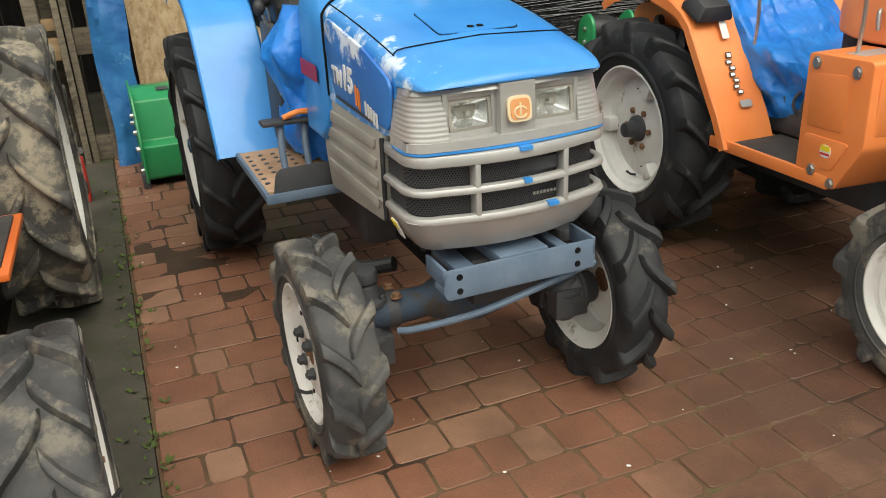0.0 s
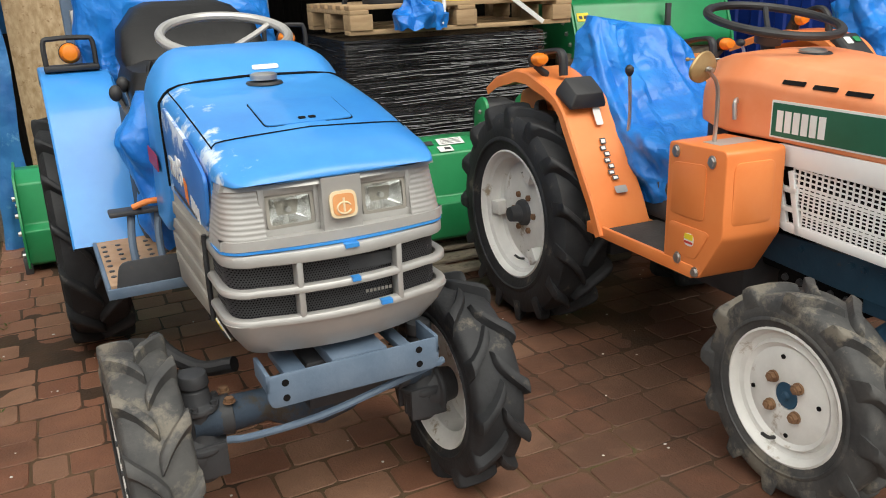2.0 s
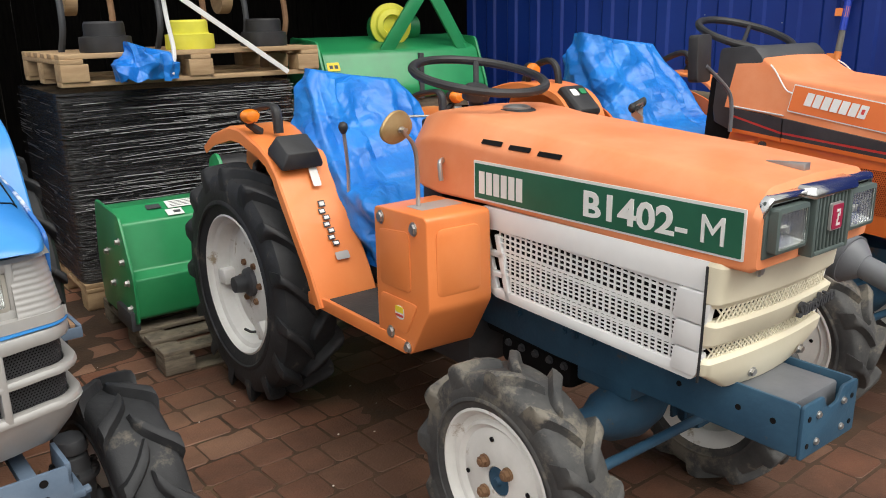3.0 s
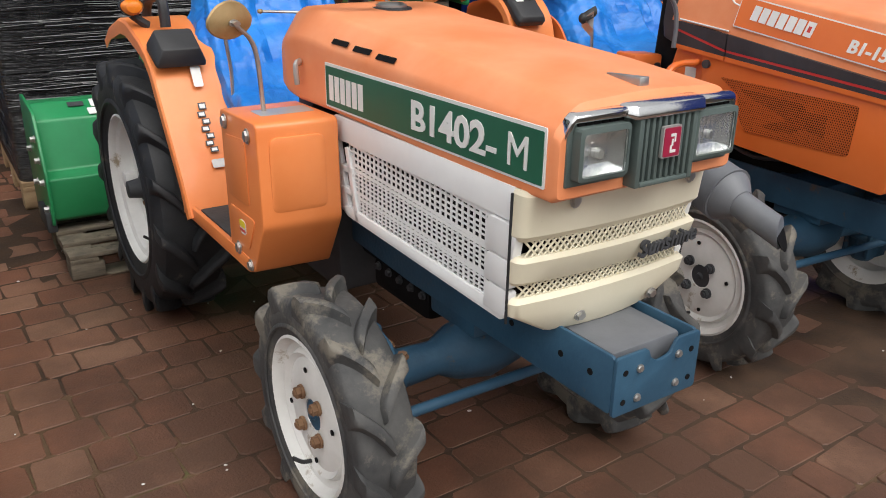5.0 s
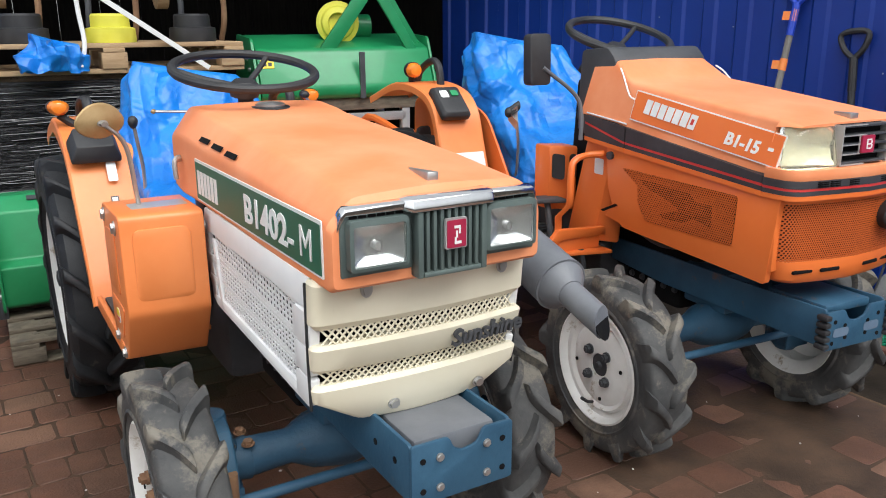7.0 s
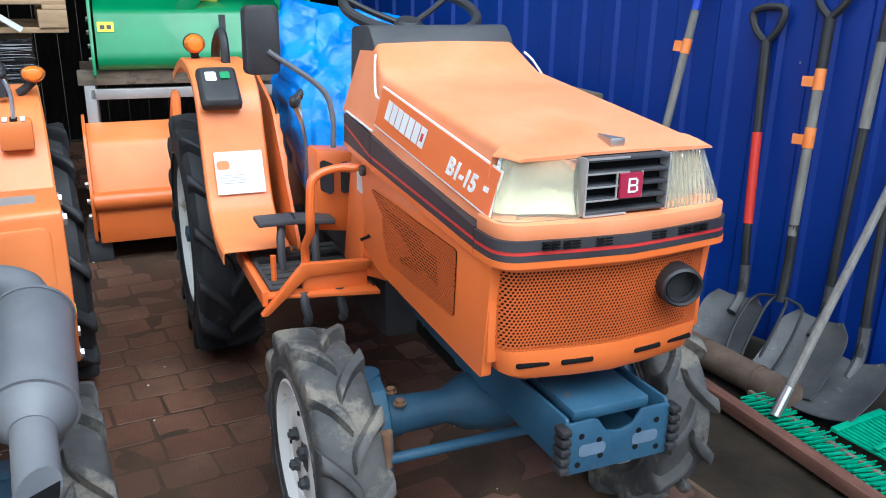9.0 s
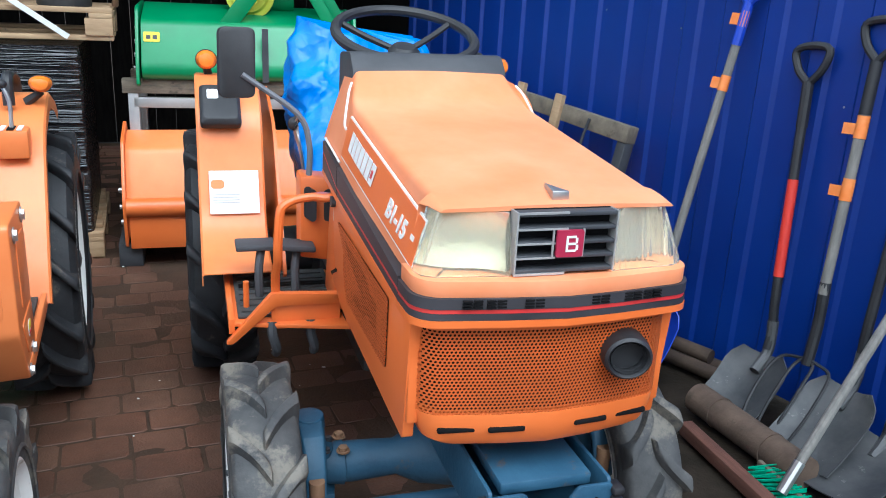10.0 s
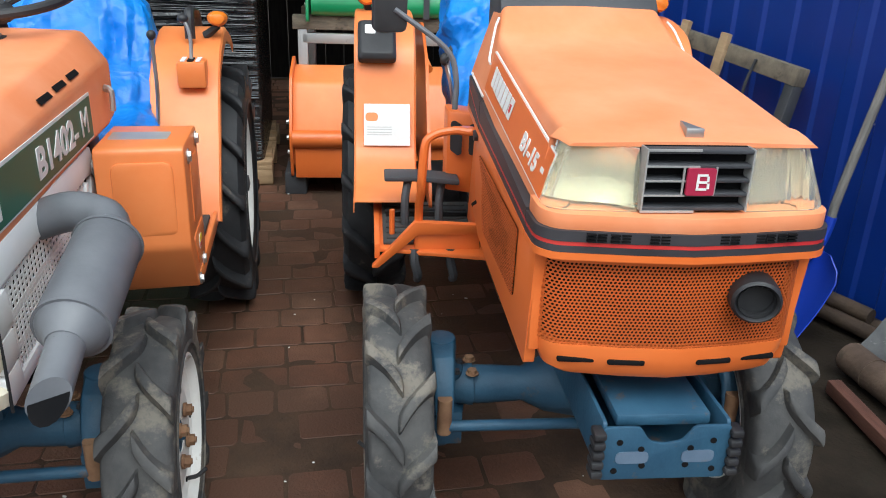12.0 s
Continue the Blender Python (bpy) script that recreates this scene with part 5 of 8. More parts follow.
    plate(panel, "emblem_field", face_frame((0.008, -0.456, 0.943), (1, 0, 0), (0, 0, 1)), 0.04, 0.037, EMBLEM_RED, 0.0015, 0.003, "crimson badge")
    bars(panel, face_frame((0.008, -0.4575, 0.943), (1, 0, 0), (0, 0, 1)), [(0.001, 0.0095, 0.013, 0.0035), (0.006, 0.005, 0.0035, 0.009), (0.0, 0.0, 0.0035, 0.009), (-0.003, -0.0075, 0.0035, 0.008), (0.002, -0.011, 0.014, 0.0035)], DECAL_WHITE, "emblem_figure")
    bm = bmesh.new()
    for s in (-1, 1):
        loft(bm, [[Vector((s * x, y, z)) for y, z in ((f, zl), (f - 0.012, zl + 0.002), (f - 0.013, zh - 0.003), (f - 0.008, zh), (f + 0.006, zh + 0.002))] for x, f, zl, zh in ((0.211, -0.41, 0.955, 0.966), (0.205, -0.418, 0.968, 0.983), (0.198, -0.421, 0.977, 0.989), (0.085, -0.427, 0.978, 0.992))])
    loft(bm, [[Vector((x, y, z)) for y, z in ((-0.42, zl), (f, zl), (f - 0.003, zl + 0.004), (f + 0.001, zh - 0.003), (f + 0.006, zh), (-0.41, zh + 0.003))] for x, f, zl, zh in ((-0.094, -0.43, 0.979, 0.992), (-0.078, -0.452, 0.976, 0.996), (0.09, -0.452, 0.976, 0.996), (0.106, -0.43, 0.979, 0.992))])
    part("chrome_trim", bm, CHROME, panel, "pitted chrome trim strip", bevel=0.0015)
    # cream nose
    # Near-black backing: the shade behind the nose mesh, put into colour.
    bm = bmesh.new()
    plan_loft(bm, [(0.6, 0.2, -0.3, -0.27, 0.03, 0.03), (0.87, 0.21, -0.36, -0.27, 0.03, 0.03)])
    nose = part("nose_back", bm, SHADE_BLACK, t)
    for z0, z1, h0, h1, f0, f1 in ((0.79, 0.868, 0.238, 0.236, -0.375, -0.385), (0.692, 0.758, 0.236, 0.238, -0.362, -0.374)):
        bm = bmesh.new()
        plan_loft(bm, [(z0, h0 - 0.008, f0 + 0.01, -0.33, 0.02, 0.014), (z0 + 0.01, h0, f0, -0.33, 0.02, 0.014), (z1 - 0.008, h1, f1, -0.33, 0.02, 0.014), (z1, h1 - 0.006, f1 + 0.008, -0.33, 0.02, 0.014)])
        part("nose_band", bm, CREAM, nose)
    bm = bmesh.new()
    loft(bm, [[Vector((x, y, z)) for x, y in front_plan(h, f, -0.32, c, 0.014)] for z, h, f, c in ((0.552, 0.135, -0.34, 0.015), (0.562, 0.15, -0.348, 0.015), (0.618, 0.232, -0.356, 0.02), (0.65, 0.236, -0.36, 0.02), (0.66, 0.228, -0.352, 0.02))])
    part("nose_base", bm, CREAM, nose)
    for z0, z1, f in ((0.756, 0.794, -0.362), (0.656, 0.696, -0.346)):
        bm = bmesh.new()
        for s in (-1, 1):
            for k in range(36):
                x0 = -0.245 + 0.014 * k
                x1 = x0 + s * (z1 - z0) * 0.85
                if max(abs(x0), abs(x1)) > 0.229:
                    continue
                ya, yb = (f + 0.014 * (x / 0.2) ** 2 for x in (x0, x1))
                rod(bm, (x0, ya, z0), (x1, yb, z1), 0.0022, 5)
        part("diamond_mesh", bm, CREAM, nose)
    lettering("Sunshine", 0.05, CHARCOAL, nose, face_frame((0.135, -0.372, 0.725), (1, 0.06, 0.03), (0, 0, 1)), depth=0.004, bold=0.0012, shear=0.25)
    for x in (-0.07, 0.13):
        bm = bmesh.new()
        bolt(bm, (x, -0.348, 0.585), (0, -1, -0.1), 0.01, 0.006)
        part("nose_bolt", bm, STEEL, nose)
    for x in (-0.14, 0.16):
        bm = bmesh.new()
        bolt(bm, (x, -0.384, 0.85), (0, -1, 0), 0.009, 0.005)
        part("nose_bolt", bm, STEEL, nose)
    # white side grilles: a frame with three fields of slots
    for s in (-1, 1):
        bm = bmesh.new()
        back = rounded([(-0.3, 0.6), (0.3, 0.63), (0.35, 0.84), (-0.33, 0.85)], 0.01)
        slab(bm, back, "x", s * 0.19, s * 0.2)
        side = part("side_grille", bm, SHADE_BLACK, t, "white slotted engine side grille")
        bm = bmesh.new()
        slab(bm, rounded([(-0.35, 0.868), (-0.34, 0.815), (0.3, 0.82), (0.36, 0.815), (0.37, 0.838), (0.35, 0.868)], 0.01), "x", s * 0.216, s * 0.23)
        slab(bm, rounded([(-0.315, 0.61), (-0.302, 0.597), (0.3, 0.622), (0.335, 0.64), (0.3, 0.652), (-0.3, 0.63)], 0.006), "x", s * 0.216, s * 0.23)
        slab(bm, rounded([(0.29, 0.63), (0.335, 0.63), (0.39, 0.82), (0.35, 0.835)], 0.01), "x", s * 0.216, s * 0.228)
        slab(bm, rounded([(0.245, 0.62), (0.262, 0.62), (0.306, 0.81), (0.288, 0.81)], 0.004), "x", s * 0.216, s * 0.23)
        for za in (0.70, 0.76):
            box(bm, min(s * 0.216, s * 0.23), max(s * 0.216, s * 0.23), 0.27, 0.35, za - 0.008, za + 0.008)
        for k in range(3):
            z0 = 0.612 + 0.068 * k
            slab(bm, rounded([(-0.318 - 0.008 * k, z0), (-0.255, z0 + 0.004), (-0.262, z0 + 0.066), (-0.33 - 0.008 * k, z0 + 0.064)], 0.008), "x", s * 0.216, s * (0.236))
        part("grille_frame", bm, WHITE, side, bevel=0.003)
        for k in range(3):
            bm = bmesh.new()
            z0 = 0.62 + 0.067 * k
            y0, y1 = -0.262, 0.25 + 0.02 * k
            for i in range(6):
                z = z0 + 0.0114 * i + (0.0 if i else -0.002)
                sl = 0.018 + 0.006 * k
                a, b = Vector((s * 0.223, y0, z)), Vector((s * 0.223, y1, z + sl))
                box(bm, -0.0012, 0.0012, 0, (b - a).length, -0.0019 - (0.004 if i in (0, 5) else 0), 0.0019, m=Matrix.Translation(a) @ Matrix.Rotation(math.atan2(sl, y1 - y0), 4, "X"))
            for i in range(30):
                y = y0 + (y1 - y0) * i / 29
                zz = z0 + (0.018 + 0.006 * k) * i / 29
                box(bm, s * 0.223 - 0.0014, s * 0.223 + 0.0014, y - 0.0026, y + 0.0026, zz - 0.002, zz + 0.0645)
            part("slotted_field", bm, WHITE, side)
        bm = bmesh.new()
        bolt(bm, (s * 0.231, 0.355, 0.825), (s, 0, 0), 0.012, 0.006)
        part("grille_bolt", bm, STEEL, side)
        bm = bmesh.new()
        tube(bm, [(s * 0.234, -0.323, 0.6), (s * 0.238, -0.329, 0.72), (s * 0.238, -0.331, 0.86)], 0.003, 6, 3)
        part("rubber_strip", bm, RUBBER, side)
    # silencer on the far side: an elbow out of the grille, a fat barrel and a slash-cut tail
    bm = bmesh.new()
    tube(bm, [(0.2, -0.02, 0.8), (0.27, -0.03, 0.822), (0.332, -0.055, 0.818), (0.352, -0.1, 0.802)], 0.037, 14, 6)
    silencer = part("silencer", bm, EXHAUST, t, "dull grey exhaust silencer")
    low, high = Vector((0.335, -0.36, 0.735)), Vector((0.353, -0.11, 0.799))
    bm = bmesh.new()
    tube(bm, [high.lerp(low, f) for f in (-0.06, 0.0, 0.06, 0.9, 0.97, 1.06)], 0.06, 24, 1, radii=(0.038, 0.05, 0.058, 0.059, 0.05, 0.03))
    part("silencer_barrel", bm, EXHAUST, silencer)
    bm = bmesh.new()
    end = Vector((0.333, -0.475, 0.7))
    tube(bm, [low, end], 0.0285, 20, 1)
    axis = (end - low).normalized()
    for v in bm.verts:
        if (v.co - low).dot(axis) > 0.05:
            v.co -= axis * ((v.co.z - end.z) * 0.5 + (v.co.x - end.x) * 0.5)
    part("tail_pipe", bm, EXHAUST, silencer)
    bm = bmesh.new()
    loft(bm, [[v0 - axis * d for v0 in [end + Vector((0.0255 * math.cos(a), 0, 0.0255 * math.sin(a))) - axis * (0.0255 * math.sin(a) * 0.75 + 0.0255 * math.cos(a) * 0.5) for a in np.linspace(0, math.tau, 16, endpoint=False)]] for d in (-0.001, 0.003)])
    part("pipe_bore", bm, SHADE_BLACK, silencer)
    for f in (0.06, 0.9):
        bm = bmesh.new()
        q = high.lerp(low, f)
        rod(bm, q, q + (low - high).normalized() * 0.006, 0.0605, 28)
        part("barrel_seam", bm, EXHAUST, silencer)
    for k in range(3):
        bm = bmesh.new()
        q = low.lerp(end, 0.14 + 0.08 * k) + Vector((0.0, 0.006, 0.0275))
        box(bm, -0.009, 0.009, -0.002, 0.002, -0.001, 0.0015, m=Matrix.Translation(q) @ Matrix.Rotation(radians(-17), 4, "X"))
        part("vent_slit", bm, SHADE_BLACK, silencer)
    # footboards with their boxes
    for s in (-1, 1):
        bm = bmesh.new()
        out = [(0.315, 0.62), (0.4, 0.478), (0.55, 0.505), (0.55, 0.868), (0.32, 0.872)]
        slab(bm, rounded(out, 0.018), "x", s * 0.245, s * 0.447)
        for v in bm.verts:
            v.co.y -= 0.015 * max(0.0, (0.447 - abs(v.co.x)) / 0.2) * (1.0 if v.co.y < 0.45 else 0.0)
        bx = part("tool_box", bm, ORANGE, t, "orange steel box beside the step", bevel=0.012, seg=3)
        bm = bmesh.new()
        slab(bm, rounded([(0.39, 0.66), (0.53, 0.66), (0.53, 0.82), (0.39, 0.83)], 0.02), "x", s * 0.446, s * 0.45)
        slab(bm, rounded([(0.41, 0.53), (0.53, 0.53), (0.53, 0.63), (0.36, 0.63)], 0.02), "x", s * 0.446, s * 0.45)
        part("pressed_panel", bm, ORANGE, bx, bevel=0.0015)
        fr = face_frame((s * 0.35, 0.3105, 0.752), (1, 0.075 * s, 0), (0, 0, 1))
        bm = bmesh.new()
        slab(bm, rounded([(-0.07, -0.09), (0.07, -0.09), (0.07, 0.09), (-0.07, 0.09)], 0.02), "z", -0.008, 0.0035)
        bm.transform(fr)
        part("pressed_panel", bm, ORANGE, bx, bevel=0.004)
        for y, z in ((0.515, 0.845), (0.37, 0.84), (0.485, 0.52), (0.41, 0.5)):
            bm = bmesh.new()
            bolt(bm, (s * 0.448, y, z), (s, 0, 0), 0.011, 0.006)
            part("box_bolt", bm, STEEL, bx)
        plate(bx, "lid_label", Matrix.Translation((s * 0.33, 0.43, 0.868)), 0.14, 0.07, SILVER, 0.003)
        plate(bx, "round_sticker", face_frame((s * 0.4505, 0.44, 0.585), (0, s, 0), (0, 0, 1)), 0.04, 0.045, DECAL_WHITE, 0.001, 0.018)
        plate(bx, "sticker_top", face_frame((s * 0.452, 0.44, 0.595), (0, s, 0), (0, 0, 1)), 0.034, 0.02, LABEL_YELLOW, 0.001, 0.004)
        plate(bx, "sticker_band", face_frame((s * 0.452, 0.44, 0.575), (0, s, 0), (0, 0, 1)), 0.034, 0.008, DECAL_RED, 0.001, 0.002)
        bm = boxes((min(s * 0.2, s * 0.442), max(s * 0.2, s * 0.442), 0.5, 0.93, 0.482, 0.5), (s * 0.442 - 0.008, s * 0.442 + 0.008, 0.42, 0.95, 0.475, 0.515))
        board = part("footboard", bm, ORANGE, t, bevel=0.004)
        bm = boxes((min(s * 0.22, s * 0.428), max(s * 0.22, s * 0.428), 0.57, 0.85, 0.502, 0.512))
        part("foot_mat", bm, RUBBER_MAT, board, bevel=0.003)
        # mudguard: a broad strip that rises from the board and bends back over the wheel
        fender(t, "mudguard", s, [(0.85, 0.49), (0.9, 0.58), (1.06, 0.84), (1.09, 0.88), (1.14, 0.925), (1.2, 0.95), (1.34, 0.98), (1.42, 0.982), (1.58, 0.95), (1.66, 0.91)], s * 0.24, s * 0.462, ORANGE, 0.035, 1)
        bm = bmesh.new()
        slab(bm, rounded([(0.88, 0.48), (1.7, 0.5), (1.68, 0.88), (1.3, 0.96), (1.08, 0.84)], 0.05), "x", s * 0.273, s * 0.283)
        part("inner_guard", bm, ORANGE, t)
        if s < 0:
            fr = face_frame((s * 0.365, 0.99, 0.726), (1, 0, 0), (0, 0.16, 0.26)) @ Matrix.Translation((0, 0, 0.008))
            rows = [(0.004 * (-1) ** k, -0.07 + 0.025 * k) for k in range(7)]
            bars(t, fr @ Matrix.Translation((0.02, -0.01, 0.006)), [(x, y, 0.024, 0.019) for x, y in rows], DECAL_BLACK)
            bars(t, fr @ Matrix.Translation((0.02, -0.01, 0.0075)), [(x, y, 0.017, 0.011) for x, y in rows], DECAL_WHITE)
            plate(t, "guard_label", fr @ Matrix.Translation((0.03, -0.13, 0.006)), 0.05, 0.03, SILVER, 0.0012)
            plate(t, "guard_label", fr @ Matrix.Translation((0.03, 0.15, 0.006)), 0.03, 0.06, DECAL_WHITE, 0.0012)
        # black switch box on the guard
        bm = bmesh.new()
        fb = face_frame((s * 0.375, 1.11, 0.912), (1, 0, 0), (0, 0.9, 0.42))
        loft(bm, [[fb @ Vector((x, y, z)) for x, y in rounded([(-a, -b), (a, -b), (a, b), (-a, b)], 0.01)] for a, b, z in ((0.076, 0.055, 0.0), (0.076, 0.055, 0.014), (0.058, 0.043, 0.05))])
        if s < 0:
            part("guard_box", bm, BLACK, t, "black plastic box on the mudguard", bevel=0.004)
        else:
            bm.free()
            bm = boxes((0.335, 0.425, 1.04, 1.12, 0.86, 0.94))
            gate = part("lever_gate", bm, ORANGE, t, "orange lever gate with pale slot edges", bevel=0.008)
            for x in (0.355, 0.402):
                plate(gate, "gate_edge", Matrix.Translation((x, 1.08, 0.94)), 0.014, 0.075, DECAL_WHITE, 0.002, 0.004)
            plate(gate, "gate_slot", Matrix.Translation((0.378, 1.08, 0.94)), 0.02, 0.07, SHADE_BLACK, 0.0015, 0.004)
            lever(gate, (0.378, 1.085, 0.93), (0.36, 1.1, 1.06), 0.018)
        bm = bmesh.new()
        tube(bm, [(s * 0.36, 1.24, 0.97), (s * 0.36, 1.25, 1.05), (s * 0.36, 1.29, 1.07), (s * 0.36, 1.42, 1.03), (s * 0.36, 1.46, 0.96)], 0.017, 10, 4)
        part("grab_handle", bm, BLACK, t)
        turn_signal(t, Vector((s * 0.45, 1.27, 1.035)), 0.034)
        bm = bmesh.new()
        rod(bm, (s * 0.45, 1.29, 1.0), (s * 0.4, 1.29, 0.97), 0.012, 8)
        part("lamp_stalk", bm, BLACK, t)
    round_mirror(t, Vector((-0.37, 0.45, 0.868)), Vector((-0.39, 0.43, 1.0)), Vector((-0.44, 0.42, 1.085)), 0.062, (-0.25, 1, 0.1))
    steering_wheel(t, (-0.02, 0.6, 1.205), 12, 0.197, (0.0, 0.62, 0.98), BLACK, 0.0135, 3, 0.9)
    lever(t, (-0.1, 0.68, 1.06), (-0.26, 0.7, 1.075), 0.008, BRASS)
    bm = boxes((-0.17, 0.17, 0.6, 0.7, 0.55, 1.06))
    part("dashboard", bm, BLACK, t, bevel=0.02)
    tarp_cover("tarpaulin", m, [(0.55, 0.2, 0.82, 1.26), (0.64, 0.235, 0.78, 1.32), (0.74, 0.25, 0.8, 1.38), (0.8, 0.255, 1.0, 1.4), (0.96, 0.25, 1.16, 1.41), (1.06, 0.225, 1.22, 1.42), (1.105, 0.19, 1.25, 1.4)], "crinkled blue plastic sheet over a tractor seat", None, 0.035, 1.0)
    lever(t, (-0.25, 1.0, 0.75), (-0.27, 0.97, 1.0), 0.016)
    lever(t, (0.27, 0.95, 0.7), (0.29, 0.93, 1.02), 0.014)
    bm = boxes((-0.2, 0.2, 0.62, 1.0, 0.5, 0.6))
    part("gear_tunnel", bm, CHARCOAL, t, bevel=0.03)
    for k in range(5):
        bm = bmesh.new()
        tube(bm, [(-0.2 + 0.02 * k, 0.72 + 0.03 * k, 0.5), (-0.21, 0.74 + 0.04 * k, 0.62), (-0.18, 0.7 + 0.05 * k, 0.7)], 0.006, 6, 4)
        part("control_rod", bm, CHARCOAL, t)
    heights = ((0.4, 0.4), (0.5, 0.482), (0.55, 0.545), (0.66, 0.637), (0.692, 0.662), (0.758, 0.72), (0.79, 0.749), (0.86, 0.836), (0.928, 0.9), (0.99, 0.984), (1.03, 1.018), (1.12, 1.072), (1.3, 1.24))
    below, above = zip(*heights)
    reshape(t, lambda p: Vector((p.x * 0.953, p.y, float(np.interp(p.z, below, above)))), RUNNING_GEAR + ("silencer",))
    return t


# ---- the deep orange tractor with the striped waistband ----
def striped_tractor(m):
    t = thing("compact_tractor", m, "deep orange compact tractor with dark striped waistband and perforated grille", "tractor", "compact tractors in the yard")
    chassis(t, CHASSIS, -0.06, 0.62, 0.4, 0.53, 0.1, 1.36, 0.41, 0.42)
    for s in (-1, 1):
        wheel(t, "front_wheel", pose(s * (0.397 if s > 0 else 0.412) - 0.05, 0.02, 0.285, 0, 0, 1), 0.288, 0.14, 0.168, 12, RUBBER_GREY, s, hub_mat=CHARCOAL, nut_mat=CHARCOAL)
        wheel(t, "rear_wheel", pose(s * 0.5, 1.36, 0.423, 0, 0, 0), 0.425, 0.215, 0.24, 15, RUBBER, s, deep=True, lug_h=0.032, lug_w=0.045)
    front_axle(t, CHASSIS, 0.28, 0.345, 0.02, 0.32, -0.13).matrix_basis = Matrix.Translation((-0.04, 0, 0))
    bm = bmesh.new()
    for s in (-1, 1):
        slab(bm, rounded([(-0.425, 0.43), (0.2, 0.43), (0.48, 0.45), (0.48, 0.53), (-0.2, 0.532), (-0.425, 0.537)], 0.01), "x", s * 0.108, s * 0.116)
    slab(bm, rounded([(-0.116, 0.42), (0.116, 0.42), (0.116, 0.53), (0.05, 0.53), (0.03, 0.5), (0.0, 0.493), (-0.03, 0.5), (-0.05, 0.53), (-0.116, 0.53)], 0.008), "y", -0.432, -0.424)
    box(bm, -0.108, 0.108, -0.424, -0.1, 0.435, 0.443)
    carrier = part("weight_carrier", bm, CHASSIS, t, "chipped blue steel front weight carrier", bevel=0.002)
    bm = boxes((-0.085, 0.09, -0.4, -0.2, 0.51, 0.535))
    part("carrier_plate", bm, CHASSIS, carrier, bevel=0.006)
    for s in (-1, 1):
        for k in range(5):
            bm = boxes((min(s * 0.112, s * 0.135), max(s * 0.112, s * 0.135), -0.445, -0.41, 0.43 + 0.02 * k, 0.445 + 0.02 * k))
            part("rubber_buffer", bm, BLACK, carrier, bevel=0.005)
        for x, z in ((0.09, 0.44), (0.085, 0.5), (0.04, 0.45), (0.045, 0.485)):
            bm = bmesh.new()
            rod(bm, (s * x, -0.4335, z), (s * x, -0.431, z), 0.006, 10)
            part("bolt_hole", bm, SHADE_BLACK, carrier)
        plate(carrier, "worn_patch", face_frame((s * 0.06, -0.4325, 0.468), (1, 0, 0), (0, 0, 1)), 0.06, 0.025, CHASSIS_PALE, 0.0012, 0.011)
    # upper bonnet
    bm = bmesh.new()
    rings = []
    for y, half, top, zb, zt in ((-0.372, 0.215, 0.204, 1.064, 1.074), (-0.33, 0.224, 0.208, 1.064, 1.082), (-0.3, 0.23, 0.21, 1.06, 1.085), (-0.29, 0.243, 0.21, 0.925, 1.086), (-0.1, 0.247, 0.213, 0.938, 1.097), (0.1, 0.25, 0.214, 0.953, 1.106), (0.3, 0.252, 0.214, 0.968, 1.112), (0.34, 0.252, 0.213, 0.972, 1.125), (0.42, 0.252, 0.195, 0.978, 1.172), (0.54, 0.252, 0.19, 0.985, 1.178)):
        rings.append([Vector((x, y, z)) for x, z in rounded([(-half, zb, 0.004), (half, zb, 0.004), (half + (top - half) * 0.5, (zb + zt) / 2, 0.02), (top, zt - 0.004, 0.016), (0.03, zt, 0.1), (-0.03, zt, 0.1), (-top, zt - 0.004, 0.016), (-half - (top - half) * 0.5, (zb + zt) / 2, 0.02)], 0.02, 4)])
    loft(bm, rings)
    bonnet = part("bonnet", bm, ORANGE_LIT_TOP, t, "sun-faded orange bonnet, paler still for washed-out highlights")
    for s in (-1, 1):
        # model panel: a slanted band with white edges
        fr = face_frame((s * 0.235, -0.035, 1.017), (0.012, s, 0.085 * s), (-0.22 * s, 0, 1))
        p = plate(bonnet, "model_decal", fr, 0.6, 0.098, DECAL_WHITE, 0.004, 0.003, "model decal with white edge lines")
        plate(p, "decal_field", fr @ Matrix.Translation((0, 0, 0.004)), 0.593, 0.09, ORANGE_RED, 0.0012, 0.002)
        lettering("B1-15", 0.052, DECAL_WHITE, p, fr @ Matrix.Translation((0.165, -0.006, 0.0055)), bold=0.0018, shear=0.12)
        sh = Matrix.Identity(4)
        sh[0][1] = 0.12
        bars(p, fr @ Matrix.Translation((-0.13, 0.008, 0.0052)) @ sh, [(-0.098 + 0.033 * k, 0, 0.027, 0.046) for k in range(7)], DECAL_WHITE)
        bars(p, fr @ Matrix.Translation((-0.13, 0.008, 0.0066)) @ sh, [(0.1, 0, 0.01, 0.018)], DECAL_RED)
        bars(p, fr @ Matrix.Translation((0.265, 0.0, 0.0052)), [(0, 0, 0.018, 0.01)], DECAL_WHITE)
        bm = bmesh.new()
        tube(bm, [(s * 0.243, 0.26, 1.06), (s * 0.241, 0.29, 1.07), (s * 0.222, 0.35, 1.125), (s * 0.21, 0.38, 1.145)], 0.003, 6, 3)
        part("white_line", bm, DECAL_WHITE, bonnet)
        bm = bmesh.new()
        tube(bm, [(s * 0.254, 0.5, 0.992), (s * 0.254, 0.28, 0.978)], 0.003, 6, 1)
        part("white_line", bm, DECAL_WHITE, bonnet)
    bm = bmesh.new()
    slab(bm, [(-0.012, -0.355), (0.02, -0.355), (0.002, -0.29)], "z", 1.075, 1.094)
